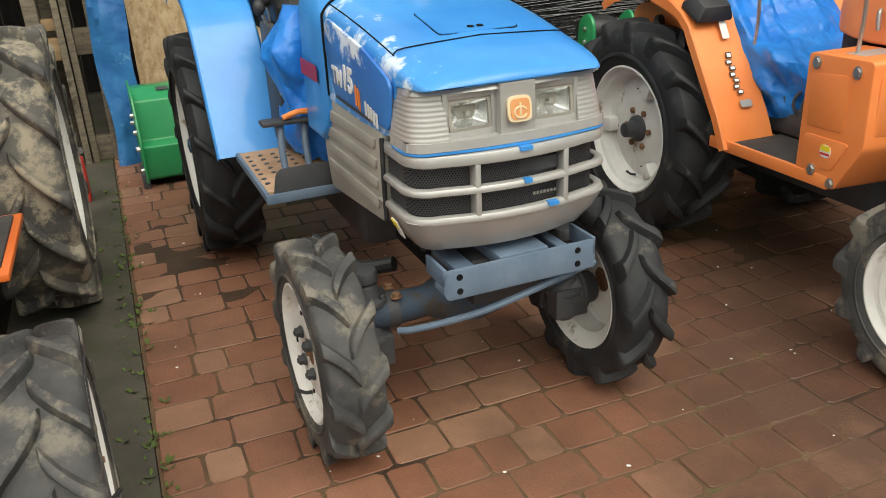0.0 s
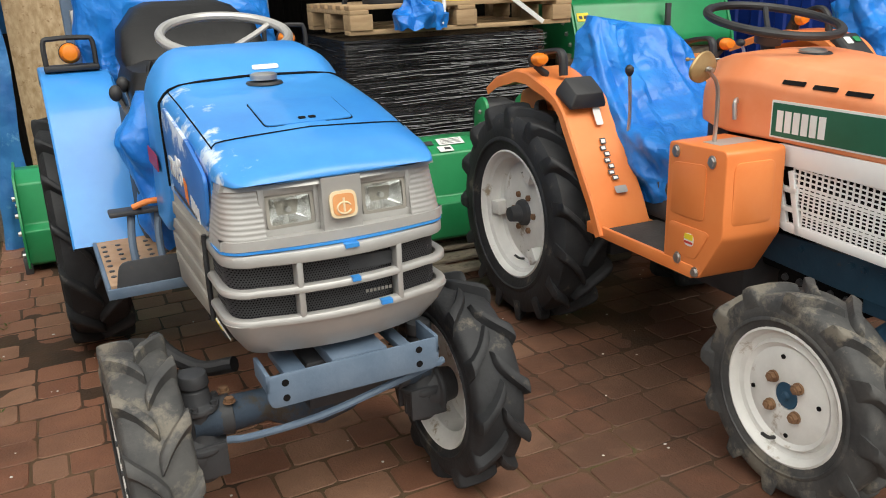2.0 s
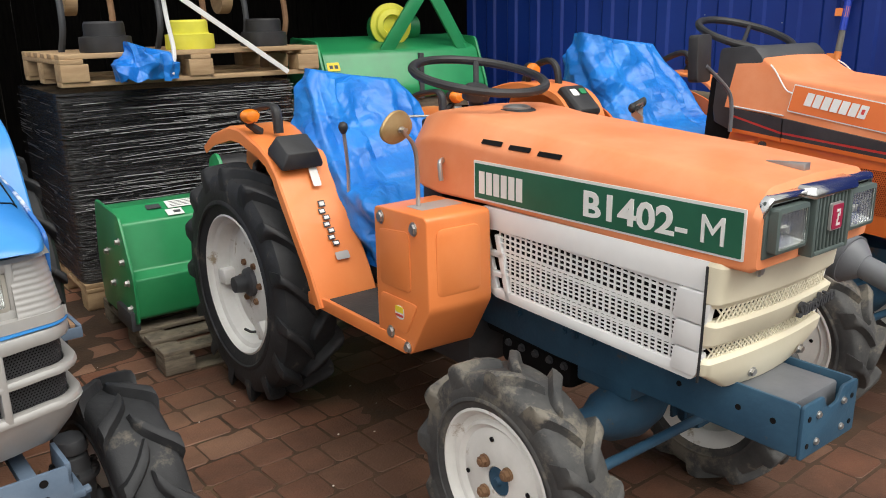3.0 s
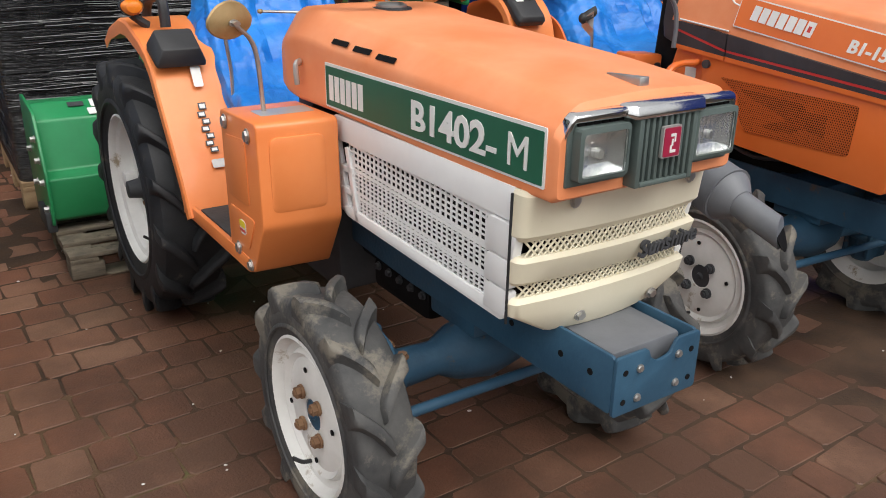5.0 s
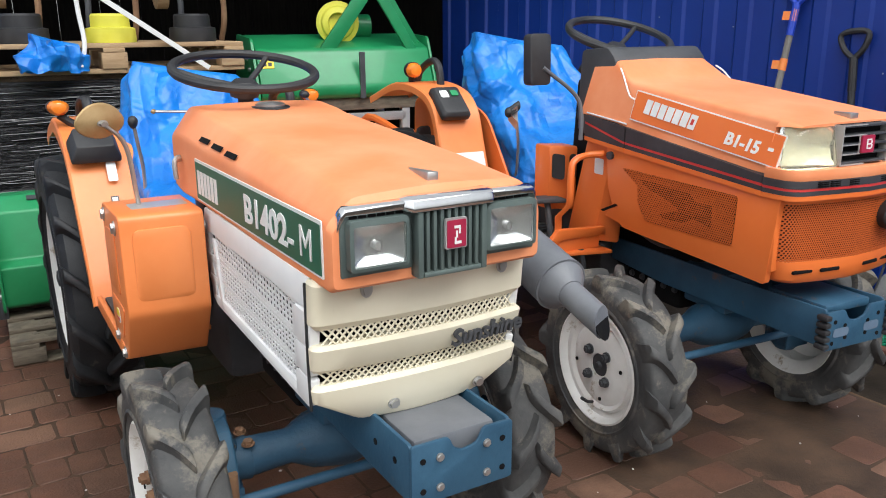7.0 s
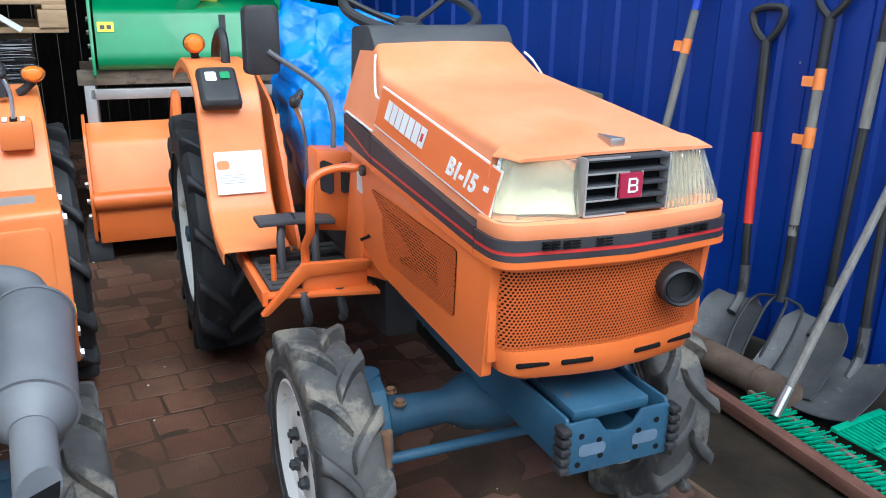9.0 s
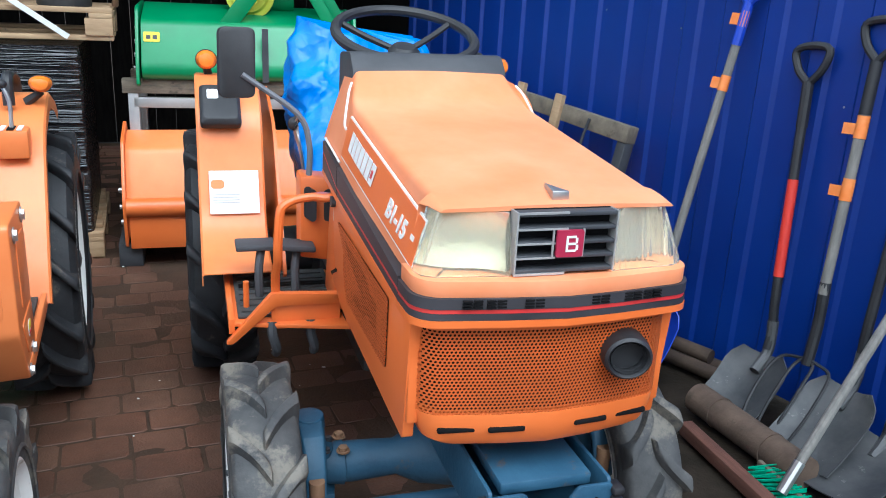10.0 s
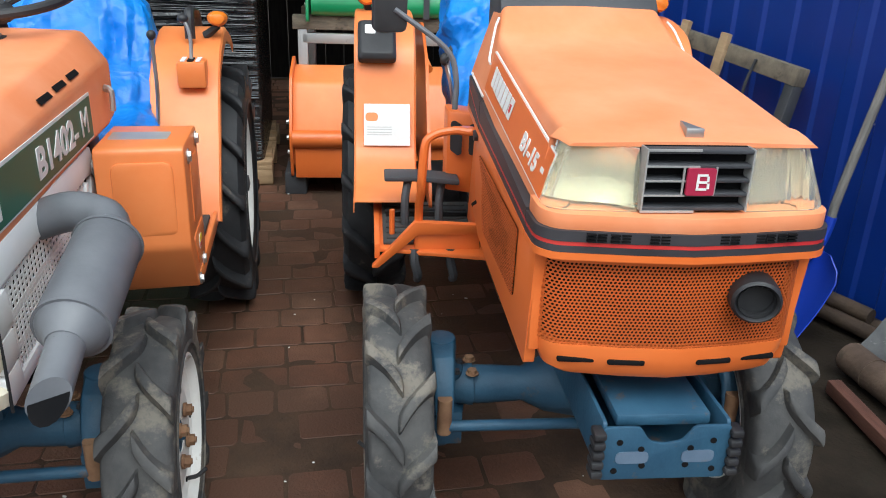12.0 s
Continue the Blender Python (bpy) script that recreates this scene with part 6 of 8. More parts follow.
    part("bonnet_ornament", bm, STEEL, bonnet, bevel=0.002)
    # lamps and the centre grille
    bm = bmesh.new()
    plan_loft(bm, [(0.945, 0.232, -0.34, -0.3, 0.03, 0.02), (1.07, 0.205, -0.315, -0.28, 0.03, 0.02)])
    front = part("lamp_panel", bm, REFLECTOR, t)
    for s in (-1, 1):
        bm = bmesh.new()
        rings = []
        for z, xo, f in ((0.948, 0.25, -0.385), (0.96, 0.249, -0.384), (1.06, 0.22, -0.362), (1.068, 0.216, -0.358)):
            rings.append([Vector((s * x, y, z)) for x, y in ((0.094, f - 0.012), (xo - 0.03, f), (xo - 0.008, f + 0.012), (xo, f + 0.04), (xo - 0.006, f + 0.04), (xo - 0.016, f + 0.018), (xo - 0.035, f + 0.008), (0.094, f - 0.004))])
        loft(bm, rings)
        lens = part("headlight", bm, LENS_OLD, front, "yellowed glass headlight", bevel=0.002)
        lens.visible_shadow = False
        bm = bmesh.new()
        rows = []
        for j in range(7):
            rows.append([])
            for i in range(9):
                u = i / 8
                x = 0.097 + (0.145 - 0.0045 * j) * u
                y = -0.336 - 0.026 * max(0.0, 1 - 2 * u) ** 2 + 0.03 * max(0.0, 2 * u - 1) ** 2 - 0.018 * (j / 3 - 1) ** 2 * (1 - u * u)
                rows[-1].append(Vector((s * x, y, 0.952 + 0.0185 * j)))
        sheet(bm, rows, 0.002)
        part("reflector", bm, REFLECTOR, lens)
    bm = boxes((-0.09, 0.09, -0.375, -0.33, 0.95, 1.068))
    grille = part("centre_grille", bm, SHADE_BLACK, t)
    for k in range(5):
        z = 0.957 + 0.0265 * k
        bm = boxes((-0.09, 0.09, -0.4, -0.37, z - 0.0035, z + 0.0035))
        part("grille_slat", bm, CHARCOAL, grille, bevel=0.001)
    bm = boxes((-0.092, -0.089, -0.402, -0.37, 0.952, 1.068), (-0.092, -0.0, -0.402, -0.399, 1.064, 1.068), (-0.092, 0.0, -0.403, -0.399, 0.95, 0.954), (0.089, 0.092, -0.402, -0.37, 0.952, 1.068), (-0.09, 0.0, -0.403, -0.4, 1.035, 1.038), (-0.09, -0.02, -0.403, -0.4, 1.008, 1.011), (-0.09, -0.02, -0.403, -0.4, 0.981, 0.984), (-0.027, -0.024, -0.403, -0.4, 0.983, 1.036), (0.028, 0.031, -0.403, -0.4, 0.983, 1.036))
    part("grille_trim", bm, SILVER, grille)
    plate(grille, "emblem", face_frame((0.003, -0.402, 1.01), (1, 0, 0), (0, 0, 1)), 0.048, 0.05, EMBLEM_RED, 0.006, 0.004, "crimson badge")
    bars(grille, face_frame((0.003, -0.4085, 1.01), (1, 0, 0), (0, 0, 1)), [(-0.006, 0, 0.004, 0.03), (0.003, 0.013, 0.014, 0.004), (0.003, 0.0, 0.014, 0.004), (0.002, -0.013, 0.016, 0.004), (0.011, 0.006, 0.004, 0.01), (0.012, -0.007, 0.004, 0.01)], DECAL_WHITE, "emblem_figure")
    # waistband: a ledge, then dark, red and dark stripes
    def vee(half, front_y, back, out=0.0):
        pts = [(-half - out, back)]
        for k in range(6):
            a = k / 5 * math.pi / 2 * 0.9
            pts.append((-half - out + 0.05 * (1 - math.cos(a)), front_y + 0.075 - 0.05 * math.sin(a) - out))
        for x in (-0.1, 0.0, 0.1):
            pts.append((x, front_y + 0.15 * abs(x) * 0.6 - out))
        for k in range(6):
            a = (1 - k / 5) * math.pi / 2 * 0.9
            pts.append((half + out - 0.05 * (1 - math.cos(a)), front_y + 0.075 - 0.05 * math.sin(a) - out))
        return pts + [(half + out, back)]
    bm = bmesh.new()
    band(bm, vee(0.255, -0.43, -0.3), 0.918, 0.948, 0.06)
    part("front_ledge", bm, ORANGE_LIT_TOP, t, bevel=0.006)
    for z0, z1, mat_, out in ((0.897, 0.918, DECAL_BLACK, 0.004), (0.889, 0.8965, DECAL_RED, 0.003), (0.876, 0.8885, DECAL_BLACK, 0.004), (0.862, 0.8755, ORANGE_RED, 0.005)):
        bm = bmesh.new()
        band(bm, vee(0.257, -0.43, -0.302, out), z0, z1, 0.02)
        part("waistband", bm, mat_, t)
        for s in (-1, 1):
            rise = [(z - 0.862) * 1.08 + 0.862 for z in (z0, z1)]
            for ya, yb in ((-0.3, 0.274), (0.28, 0.5)):
                za, zb = 0.078 * (ya + 0.3), 0.078 * (yb + 0.3)
                bm = bmesh.new()
                slab(bm, [(ya, rise[0] + za), (yb, rise[0] + zb), (yb, rise[1] + zb + 0.001), (ya, rise[1] + za)], "x", s * 0.24, s * (0.257 + out))
                part("waistband", bm, mat_, t)
    for x in (-0.165, -0.125, -0.06, 0.06, 0.125, 0.165):
        for k in range(3):
            for dx in (-0.009, 0.009):
                bm = boxes((x + dx - 0.0075, x + dx + 0.0075, -0.4365 + 0.09 * abs(x), -0.4, 0.9005 + 0.006 * k, 0.9035 + 0.006 * k))
                part("air_slot", bm, SHADE_BLACK, t)
    # lower shell
    bm = bmesh.new()
    for s in (-1, 1):
        outline = rounded([(-0.335, 0.597, 0.012), (0.2, 0.628, 0.05), (0.29, 0.632, 0.03), (0.365, 0.75, 0.05), (0.38, 0.915, 0.01), (-0.3, 0.863, 0.004), (-0.36, 0.863, 0.004)], 0.02)
        slab(bm, outline, "x", s * 0.232, s * 0.252)
    shell = part("side_panel", bm, ORANGE_RED, t, bevel=0.005)
    for s in (-1, 1):
        bm = boxes((min(s * 0.17, s * 0.236), max(s * 0.17, s * 0.236), 0.36, 0.52, 0.54, 0.94))
        post = part("dash_side", bm, ORANGE_RED, t, bevel=0.012)
        plate(post, "data_plate", face_frame((s * 0.2365, 0.44, 0.83), (0, s, 0), (0, 0, 1)), 0.05, 0.06, DECAL_WHITE)
        bm = bmesh.new()
        rod(bm, (s * 0.25, 0.355, 0.885), (s * 0.262, 0.355, 0.885), 0.015, 14)
        part("side_catch", bm, CHARCOAL, t)
        plate(shell, "side_slot", face_frame((s * 0.2525, 0.317, 0.69), (0, s, 0), (0, 0, 1)), 0.022, 0.04, SHADE_BLACK, 0.0012, 0.004)
    for s in (-1, 1):
        bm = bmesh.new()
        slab(bm, rounded([(-0.209, 0.685), (0.16, 0.683), (0.2, 0.74), (0.205, 0.8), (0.29, 0.85), (-0.216, 0.843)], 0.012), "x", s * 0.254, s * 0.256)
        g = part("side_grille", bm, GRILLE_ORANGE_S, shell, "perforated orange side grille")
        bm = bmesh.new()
        slab(bm, rounded([(-0.209, 0.685), (0.16, 0.683), (0.2, 0.74), (0.205, 0.8), (0.29, 0.85), (-0.216, 0.843)], 0.012), "x", s * 0.2525, s * 0.2534)
        part("grille_backing", bm, SHADE_BLACK, shell)
    bm = bmesh.new()
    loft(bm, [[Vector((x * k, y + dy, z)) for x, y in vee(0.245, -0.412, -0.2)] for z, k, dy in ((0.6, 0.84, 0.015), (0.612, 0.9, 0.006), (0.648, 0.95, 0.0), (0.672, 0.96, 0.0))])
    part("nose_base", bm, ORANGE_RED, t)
    # Core coloured as the shade behind the perforated front grille.
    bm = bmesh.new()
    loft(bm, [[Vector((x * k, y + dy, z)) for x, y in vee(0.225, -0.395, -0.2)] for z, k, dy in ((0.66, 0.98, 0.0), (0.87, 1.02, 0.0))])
    part("nose_core", bm, SHADE_BLACK, t)
    bm = bmesh.new()
    plan = vee(0.238, -0.41, -0.3)
    band(bm, plan, 0.672, 0.86, 0.002)
    part("front_grille", bm, GRILLE_ORANGE_F, t, "perforated orange front grille")
    bm = bmesh.new()
    band(bm, vee(0.242, -0.414, -0.28), 0.845, 0.862, 0.012)
    for s in (-1, 1):
        box(bm, min(s * 0.228, s * 0.25), max(s * 0.228, s * 0.25), -0.352, -0.3, 0.64, 0.86)
    part("grille_surround", bm, ORANGE_RED, t, bevel=0.004)
    for x in (-0.135, -0.046, 0.046, 0.135):
        bm = boxes((x - 0.034, x + 0.034, -0.4, -0.38, 0.634, 0.646), m=Matrix.Translation((0, -0.0165 + 0.08 * abs(x), 0)) @ Matrix.Rotation(math.copysign(0.09, x), 4, "Z"))
        part("air_slot", bm, SHADE_BLACK, t, bevel=0.004)
    bm = bmesh.new()
    lathe(bm, [(-0.03, 0.031), (-0.045, 0.034), (-0.05, 0.038), (-0.045, 0.043), (-0.02, 0.045), (0.02, 0.043), (0.03, 0.038)], 28, m=face_frame((0.175, -0.385, 0.77), (0.25, 1, 0), (0, 0, 1)))
    lathe(bm, [(-0.02, 0.0), (-0.02, 0.032), (-0.045, 0.032)], 28, m=face_frame((0.175, -0.385, 0.77), (0.25, 1, 0), (0, 0, 1)))
    bm.transform(Matrix.Translation((-0.04, -0.008, 0.015)))
    part("exhaust_outlet", bm, BLACK, t, "black rubber exhaust collar")
    # dash and wheel
    bm = bmesh.new()
    slab(bm, rounded([(0.42, 1.165), (0.47, 1.212), (0.62, 1.2), (0.64, 0.95), (0.5, 0.9)], 0.02), "x", -0.2, 0.2)
    part("dashboard", bm, CHARCOAL, t, bevel=0.012)
    bm = boxes((-0.18, 0.18, 0.5, 0.68, 0.5, 1.1))
    part("dash_column", bm, SHADE_BLACK, t, bevel=0.02)
    steering_wheel(t, (-0.015, 0.65, 1.245), 18, 0.19, (0.0, 0.56, 1.1), BLACK, 0.0145, 3, 0.6)
    # black rectangular mirror on a bent arm
    bm = bmesh.new()
    tube(bm, [(-0.3, 0.44, 0.93), (-0.3, 0.44, 1.02), (-0.33, 0.44, 1.1), (-0.46, 0.44, 1.2)], 0.0075, 8, 5)
    part("mirror_arm", bm, EXHAUST, t)
    bm = bmesh.new()
    slab(bm, rounded([(-0.045, -0.09), (0.041, -0.09), (0.045, 0.09), (-0.041, 0.09)], 0.018), "z", -0.02, 0.02)
    bm.transform(face_frame((-0.472, 0.46, 1.228), (1, 0.1, 0), (0, 0.05, 1)))
    part("mirror", bm, BLACK, t, "black plastic rear-view mirror", bevel=0.008)
    # steps
    for s in (-1, 1):
        bm = boxes((min(s * 0.2, s * 0.5), max(s * 0.2, s * 0.5), 0.36, 0.8, 0.508, 0.52))
        board = part("footboard", bm, ORANGE_RED, t, bevel=0.003)
        bm = boxes((min(s * 0.21, s * 0.485), max(s * 0.21, s * 0.485), 0.38, 0.78, 0.521, 0.53))
        mat_ob = part("foot_mat", bm, RUBBER_MAT, board, bevel=0.002)
        for k in range(9):
            bm = boxes((min(s * 0.225, s * 0.475), max(s * 0.225, s * 0.475), 0.4 + 0.042 * k, 0.415 + 0.042 * k, 0.53, 0.534))
            part("tread_rib", bm, RUBBER_MAT, mat_ob)
        bm = bmesh.new()
        slab(bm, rounded([(s * 0.22, 0.6), (s * 0.4, 0.6), (s * 0.52, 0.47), (s * 0.5, 0.47), (s * 0.39, 0.565), (s * 0.22, 0.565)][::-s], 0.006), "y", 0.34, 0.362)
        box(bm, min(s * 0.495, s * 0.51), max(s * 0.495, s * 0.51), 0.36, 0.82, 0.49, 0.53)
        box(bm, min(s * 0.22, s * 0.4), max(s * 0.22, s * 0.4), 0.35, 0.358, 0.5, 0.57)
        part("board_edge", bm, ORANGE_RED, board, bevel=0.003)
        bm = bmesh.new()
        tube(bm, [(s * 0.39, 0.36, 0.53), (s * 0.385, 0.37, 0.8), (s * 0.36, 0.38, 0.87), (s * 0.25, 0.4, 0.885)], 0.012, 10, 5)
        part("grab_rail", bm, ORANGE_RED, t)
        fender(t, "mudguard", s, [(0.66, 0.57), (0.8, 0.585), (0.9, 0.66), (0.97, 0.84), (1.03, 1.0), (1.15, 1.075), (1.4, 1.09), (1.7, 1.0)], s * 0.37, s * 0.572, ORANGE, 0.035)
        bm = bmesh.new()
        slab(bm, rounded([(0.7, 0.52), (1.72, 0.52), (1.7, 0.98), (1.3, 1.06), (1.02, 0.96)], 0.05), "x", s * 0.328, s * 0.338)
        part("inner_guard", bm, ORANGE_RED, t)
        turn_signal(t, Vector((s * 0.53, 1.3, 1.15)), 0.034)
        bm = bmesh.new()
        rod(bm, (s * 0.53, 1.32, 1.12), (s * 0.52, 1.34, 1.07), 0.014, 8)
        tube(bm, [(s * 0.44, 1.22, 1.06), (s * 0.44, 1.24, 1.16), (s * 0.44, 1.3, 1.19), (s * 0.44, 1.42, 1.14), (s * 0.44, 1.46, 1.07)], 0.016, 10, 4)
        part("grab_handle", bm, BLACK, t)
    fr = face_frame((-0.46, 0.944, 0.76), (1, 0, 0), (0, 0.36, 1))
    lab = plate(t, "warning_label", fr @ Matrix.Translation((-0.005, -0.015, 0.012)), 0.15, 0.145, DECAL_WHITE, 0.0015, 0.002, "torn white warning label")
    bars(lab, fr @ Matrix.Translation((-0.01, -0.035, 0.0135)), [(-0.02, 0.012 - 0.009 * k, 0.08, 0.002) for k in range(4)], SILVER, "faint_print")
    plate(lab, "torn_patch", fr @ Matrix.Translation((-0.055, 0.012, 0.0133)), 0.04, 0.03, ORANGE, 0.0012, 0.012)
    bm = bmesh.new()
    fb = face_frame((-0.497, 1.045, 1.01), (1, 0, 0), (0, 0.75, 0.66))
    loft(bm, [[fb @ Vector((x, y, z)) for x, y in rounded([(-a, -b), (a, -b), (a, b), (-a, b)], 0.015)] for a, b, z in ((0.062, 0.085, 0.0), (0.062, 0.085, 0.025), (0.052, 0.072, 0.042))])
    sw = part("switch_box", bm, BLACK, t, "black switch box on the mudguard", bevel=0.004)
    plate(sw, "switch_label", fb @ Matrix.Translation((-0.022, 0.03, 0.043)), 0.034, 0.04, DECAL_WHITE, 0.0015)
    plate(sw, "switch_rocker", fb @ Matrix.Translation((0.022, 0.032, 0.043)), 0.03, 0.03, GREEN, 0.004)
    # pedals and levers
    for x in (-0.42, -0.32):
        bm = bmesh.new()
        tube(bm, [(x, 0.5, 0.52), (x, 0.52, 0.6), (x + 0.01, 0.55, 0.66)], 0.012, 8, 4)
        ped = part("pedal", bm, CHARCOAL, t)
        bm = boxes((x - 0.06, x + 0.055, 0.52, 0.6, 0.66, 0.678))
        part("pedal_pad", bm, CHARCOAL, ped, bevel=0.005)
    bm = bmesh.new()
    tube(bm, [(-0.46, 0.44, 0.53), (-0.46, 0.44, 0.6)], 0.008, 8, 1)
    part("foot_peg", bm, ORANGE_RED, t)
    for x in (-0.4, -0.3):
        bm = bmesh.new()
        tube(bm, [(x, 0.35, 0.52), (x, 0.34, 0.49), (x + 0.01, 0.345, 0.45), (x + 0.01, 0.36, 0.43)], 0.013, 8, 4)
        part("pedal_hook", bm, CHARCOAL, t)
    bm = boxes((-0.3, -0.2, 0.62, 0.72, 0.62, 0.88))
    con = part("lever_console", bm, ORANGE_RED, t, bevel=0.01)
    for x in (-0.275, -0.225):
        plate(con, "lever_gate", face_frame((x, 0.618, 0.8), (1, 0, 0), (0, 0, 1)), 0.03, 0.1, BLACK, 0.002, 0.013)
    bm = boxes((-0.2, 0.2, 0.6, 1.05, 0.5, 0.62))
    part("gear_tunnel", bm, CHARCOAL, t, bevel=0.03)
    tarp_cover("tarpaulin", m, [(0.6, 0.22, 0.84, 1.3), (0.7, 0.255, 0.82, 1.36), (0.8, 0.265, 0.86, 1.42), (0.86, 0.265, 1.0, 1.45), (1.02, 0.265, 1.14, 1.46), (1.12, 0.25, 1.2, 1.47), (1.18, 0.21, 1.24, 1.45)], "crinkled blue plastic sheet over a tractor seat", None, 0.035, 5.0)
    lever(t, (-0.25, 0.98, 0.7), (-0.28, 0.94, 0.98), 0.018)
    def fit_point(p):
        step = 0.065 if p.z < 0.7 and abs(p.x) > 0.21 and 0.3 < p.y < 0.62 else 0.0
        tall = 0.89
        if abs(p.x) < 0.275 and p.z > 0.95:
            tall += 0.08 * min(1.0, max(0.0, (p.y + 0.25) / 0.6))
        if abs(p.x) < 0.275 and p.z > 0.57:
            step -= 0.05 * (p.y + 0.12)
        aside = 0.015 * min(1.0, max(0.0, (0.1 - p.y) / 0.5)) if p.z > 0.57 else 0.0
        return Vector((p.x * 0.965 - 0.014 + aside, p.y + step, 0.6 + (p.z - 0.6) * tall if p.z > 0.6 else p.z))

    reshape(t, fit_point, RUNNING_GEAR)
    return t


# ---- the dusty orange tractor at the edge ----
def dusty_tractor(m):
    t = thing("compact_tractor", m, "orange tractor with dusty mud-caked tyres beside a concrete strip", "tractor", "compact tractors in the yard")
    chassis(t, CHARCOAL, -0.3, 0.6, 0.38, 0.5, 0.11, 1.32, 0.43, 0.42)
    for s in (-1, 1):
        wheel(t, "front_wheel", pose(s * 0.44, -0.15, 0.285, 0, 0, 3), 0.287, 0.17, 0.172, 12, RUBBER_GREY, s, lug_h=0.026, lug_w=0.042)
        wheel(t, "rear_wheel", pose(s * 0.355, 1.367, 0.49, 0, 0, 0), 0.49, 0.26, 0.28, 14, RUBBER_DUSTY, s, deep=True, lug_h=0.034, lug_w=0.05)
        fender(t, "mudguard", s, [(0.78, 0.5), (0.86, 0.66), (0.97, 0.88), (1.1, 0.99), (1.35, 1.02), (1.7, 0.97)], s * 0.1, s * 0.22, ORANGE_RED, 0.04)
        bm = boxes((min(s * 0.18, s * 0.36), max(s * 0.18, s * 0.36), 0.35, 0.82, 0.5, 0.52))
        board = part("footboard", bm, ORANGE_RED, t, bevel=0.004)
        bm = boxes((min(s * 0.2, s * 0.34), max(s * 0.2, s * 0.34), 0.4, 0.78, 0.52, 0.53))
        part("foot_mat", bm, RUBBER_MAT, board)
    front_axle(t, CHARCOAL, 0.3, 0.34, -0.15)
    bm = bmesh.new()
    rings = []
    for y, half, zb, zt in ((-0.42, 0.19, 0.62, 0.98), (-0.38, 0.205, 0.6, 1.0), (0.3, 0.215, 0.6, 1.06), (0.5, 0.215, 0.6, 1.1)):
        rings.append([Vector((x, y, z)) for x, z in rounded([(-half, zb), (half, zb), (half, zt - 0.05), (half * 0.75, zt), (-half * 0.75, zt), (-half, zt - 0.05)], 0.03, 4)])
    loft(bm, rings)
    part("bonnet", bm, ORANGE_RED, t)
    bm = boxes((-0.2, 0.2, 1.0, 1.3, 0.62, 0.72), (-0.2, 0.2, 1.28, 1.36, 0.7, 1.1))
    part("seat", bm, VINYL, t, bevel=0.03)
    steering_wheel(t, (0, 0.78, 1.2), 15, 0.18, (0, 0.5, 1.0), BLACK)
    return t


blue_tractor(pose(0.113, 1.86, 0, 0, 0, 28.4))
sunshine_tractor(pose(1.677, 2.07, 0, 0, 0, 26.1))
striped_tractor(pose(2.872, 2.681, 0, 0, 0, 21.7))
dusty_tractor(pose(-1.16, 1.114, 0, 0, 0, 27))


# ---- the yard ----
YARD = 26.5
place = pose(-0.641, 1.469, 0, 0, 0, YARD)
yard = pose(-0.672, 1.475, 0, 0, 0, YARD + 1.1)


def ground():
    bm = bmesh.new()
    bmesh.ops.create_grid(bm, x_segments=2, y_segments=2, size=250.0)
    g = part("ground", bm, EARTH)
    g.location.z = -0.016
    tagged(g, "damp trodden earth round the paving", "ground", kind="structure")


ground()


def corrugated(name, a, b, height, label, mat, pitch=0.19, depth=0.014, z0=0.0):
    """A profiled steel sheet wall from a to b (on the plan)."""
    a, b = Vector(a), Vector(b)
    d = (b - a)
    n = Vector((-d.y, d.x)).normalized()
    count = int(d.length / pitch)
    pts = []
    for k in range(count):
        for f, h in ((0.0, 0), (0.56, 0), (0.64, 1), (0.92, 1)):
            pts.append(a + d * ((k + f) / count) + n * depth * h)
    bm = bmesh.new()
    rows = [[Vector((p.x, p.y, z)) for p in pts] for z in (z0, z0 + height)]
    sheet(bm, rows, 0.01)
    w = part(name, bm, mat, angle=20)
    tagged(w, label, "wall", kind="structure")
    return w


WALL_A, WALL_B = Vector((6.09, 0.75)), Vector((2.24, 6.3))
wall = corrugated("wall_east", WALL_A, WALL_B, 3.0, "blue corrugated steel sheet wall", WALL_BLUE)
wall_dir = (WALL_B - WALL_A).normalized()
for along, z in ((4.2, 1.1), (4.6, 0.9), (3.9, 1.2), (4.25, 0.7), (4.9, 1.3), (3.7, 1.05), (5.2, 1.15), (4.45, 1.25)):
    p = WALL_A + wall_dir * along
    bm = bmesh.new()
    bolt(bm, (p.x - 0.005, p.y - 0.002, z), (-0.82, -0.57, 0), 0.004, 0.003)
    part("wall_screw", bm, STEEL, wall)


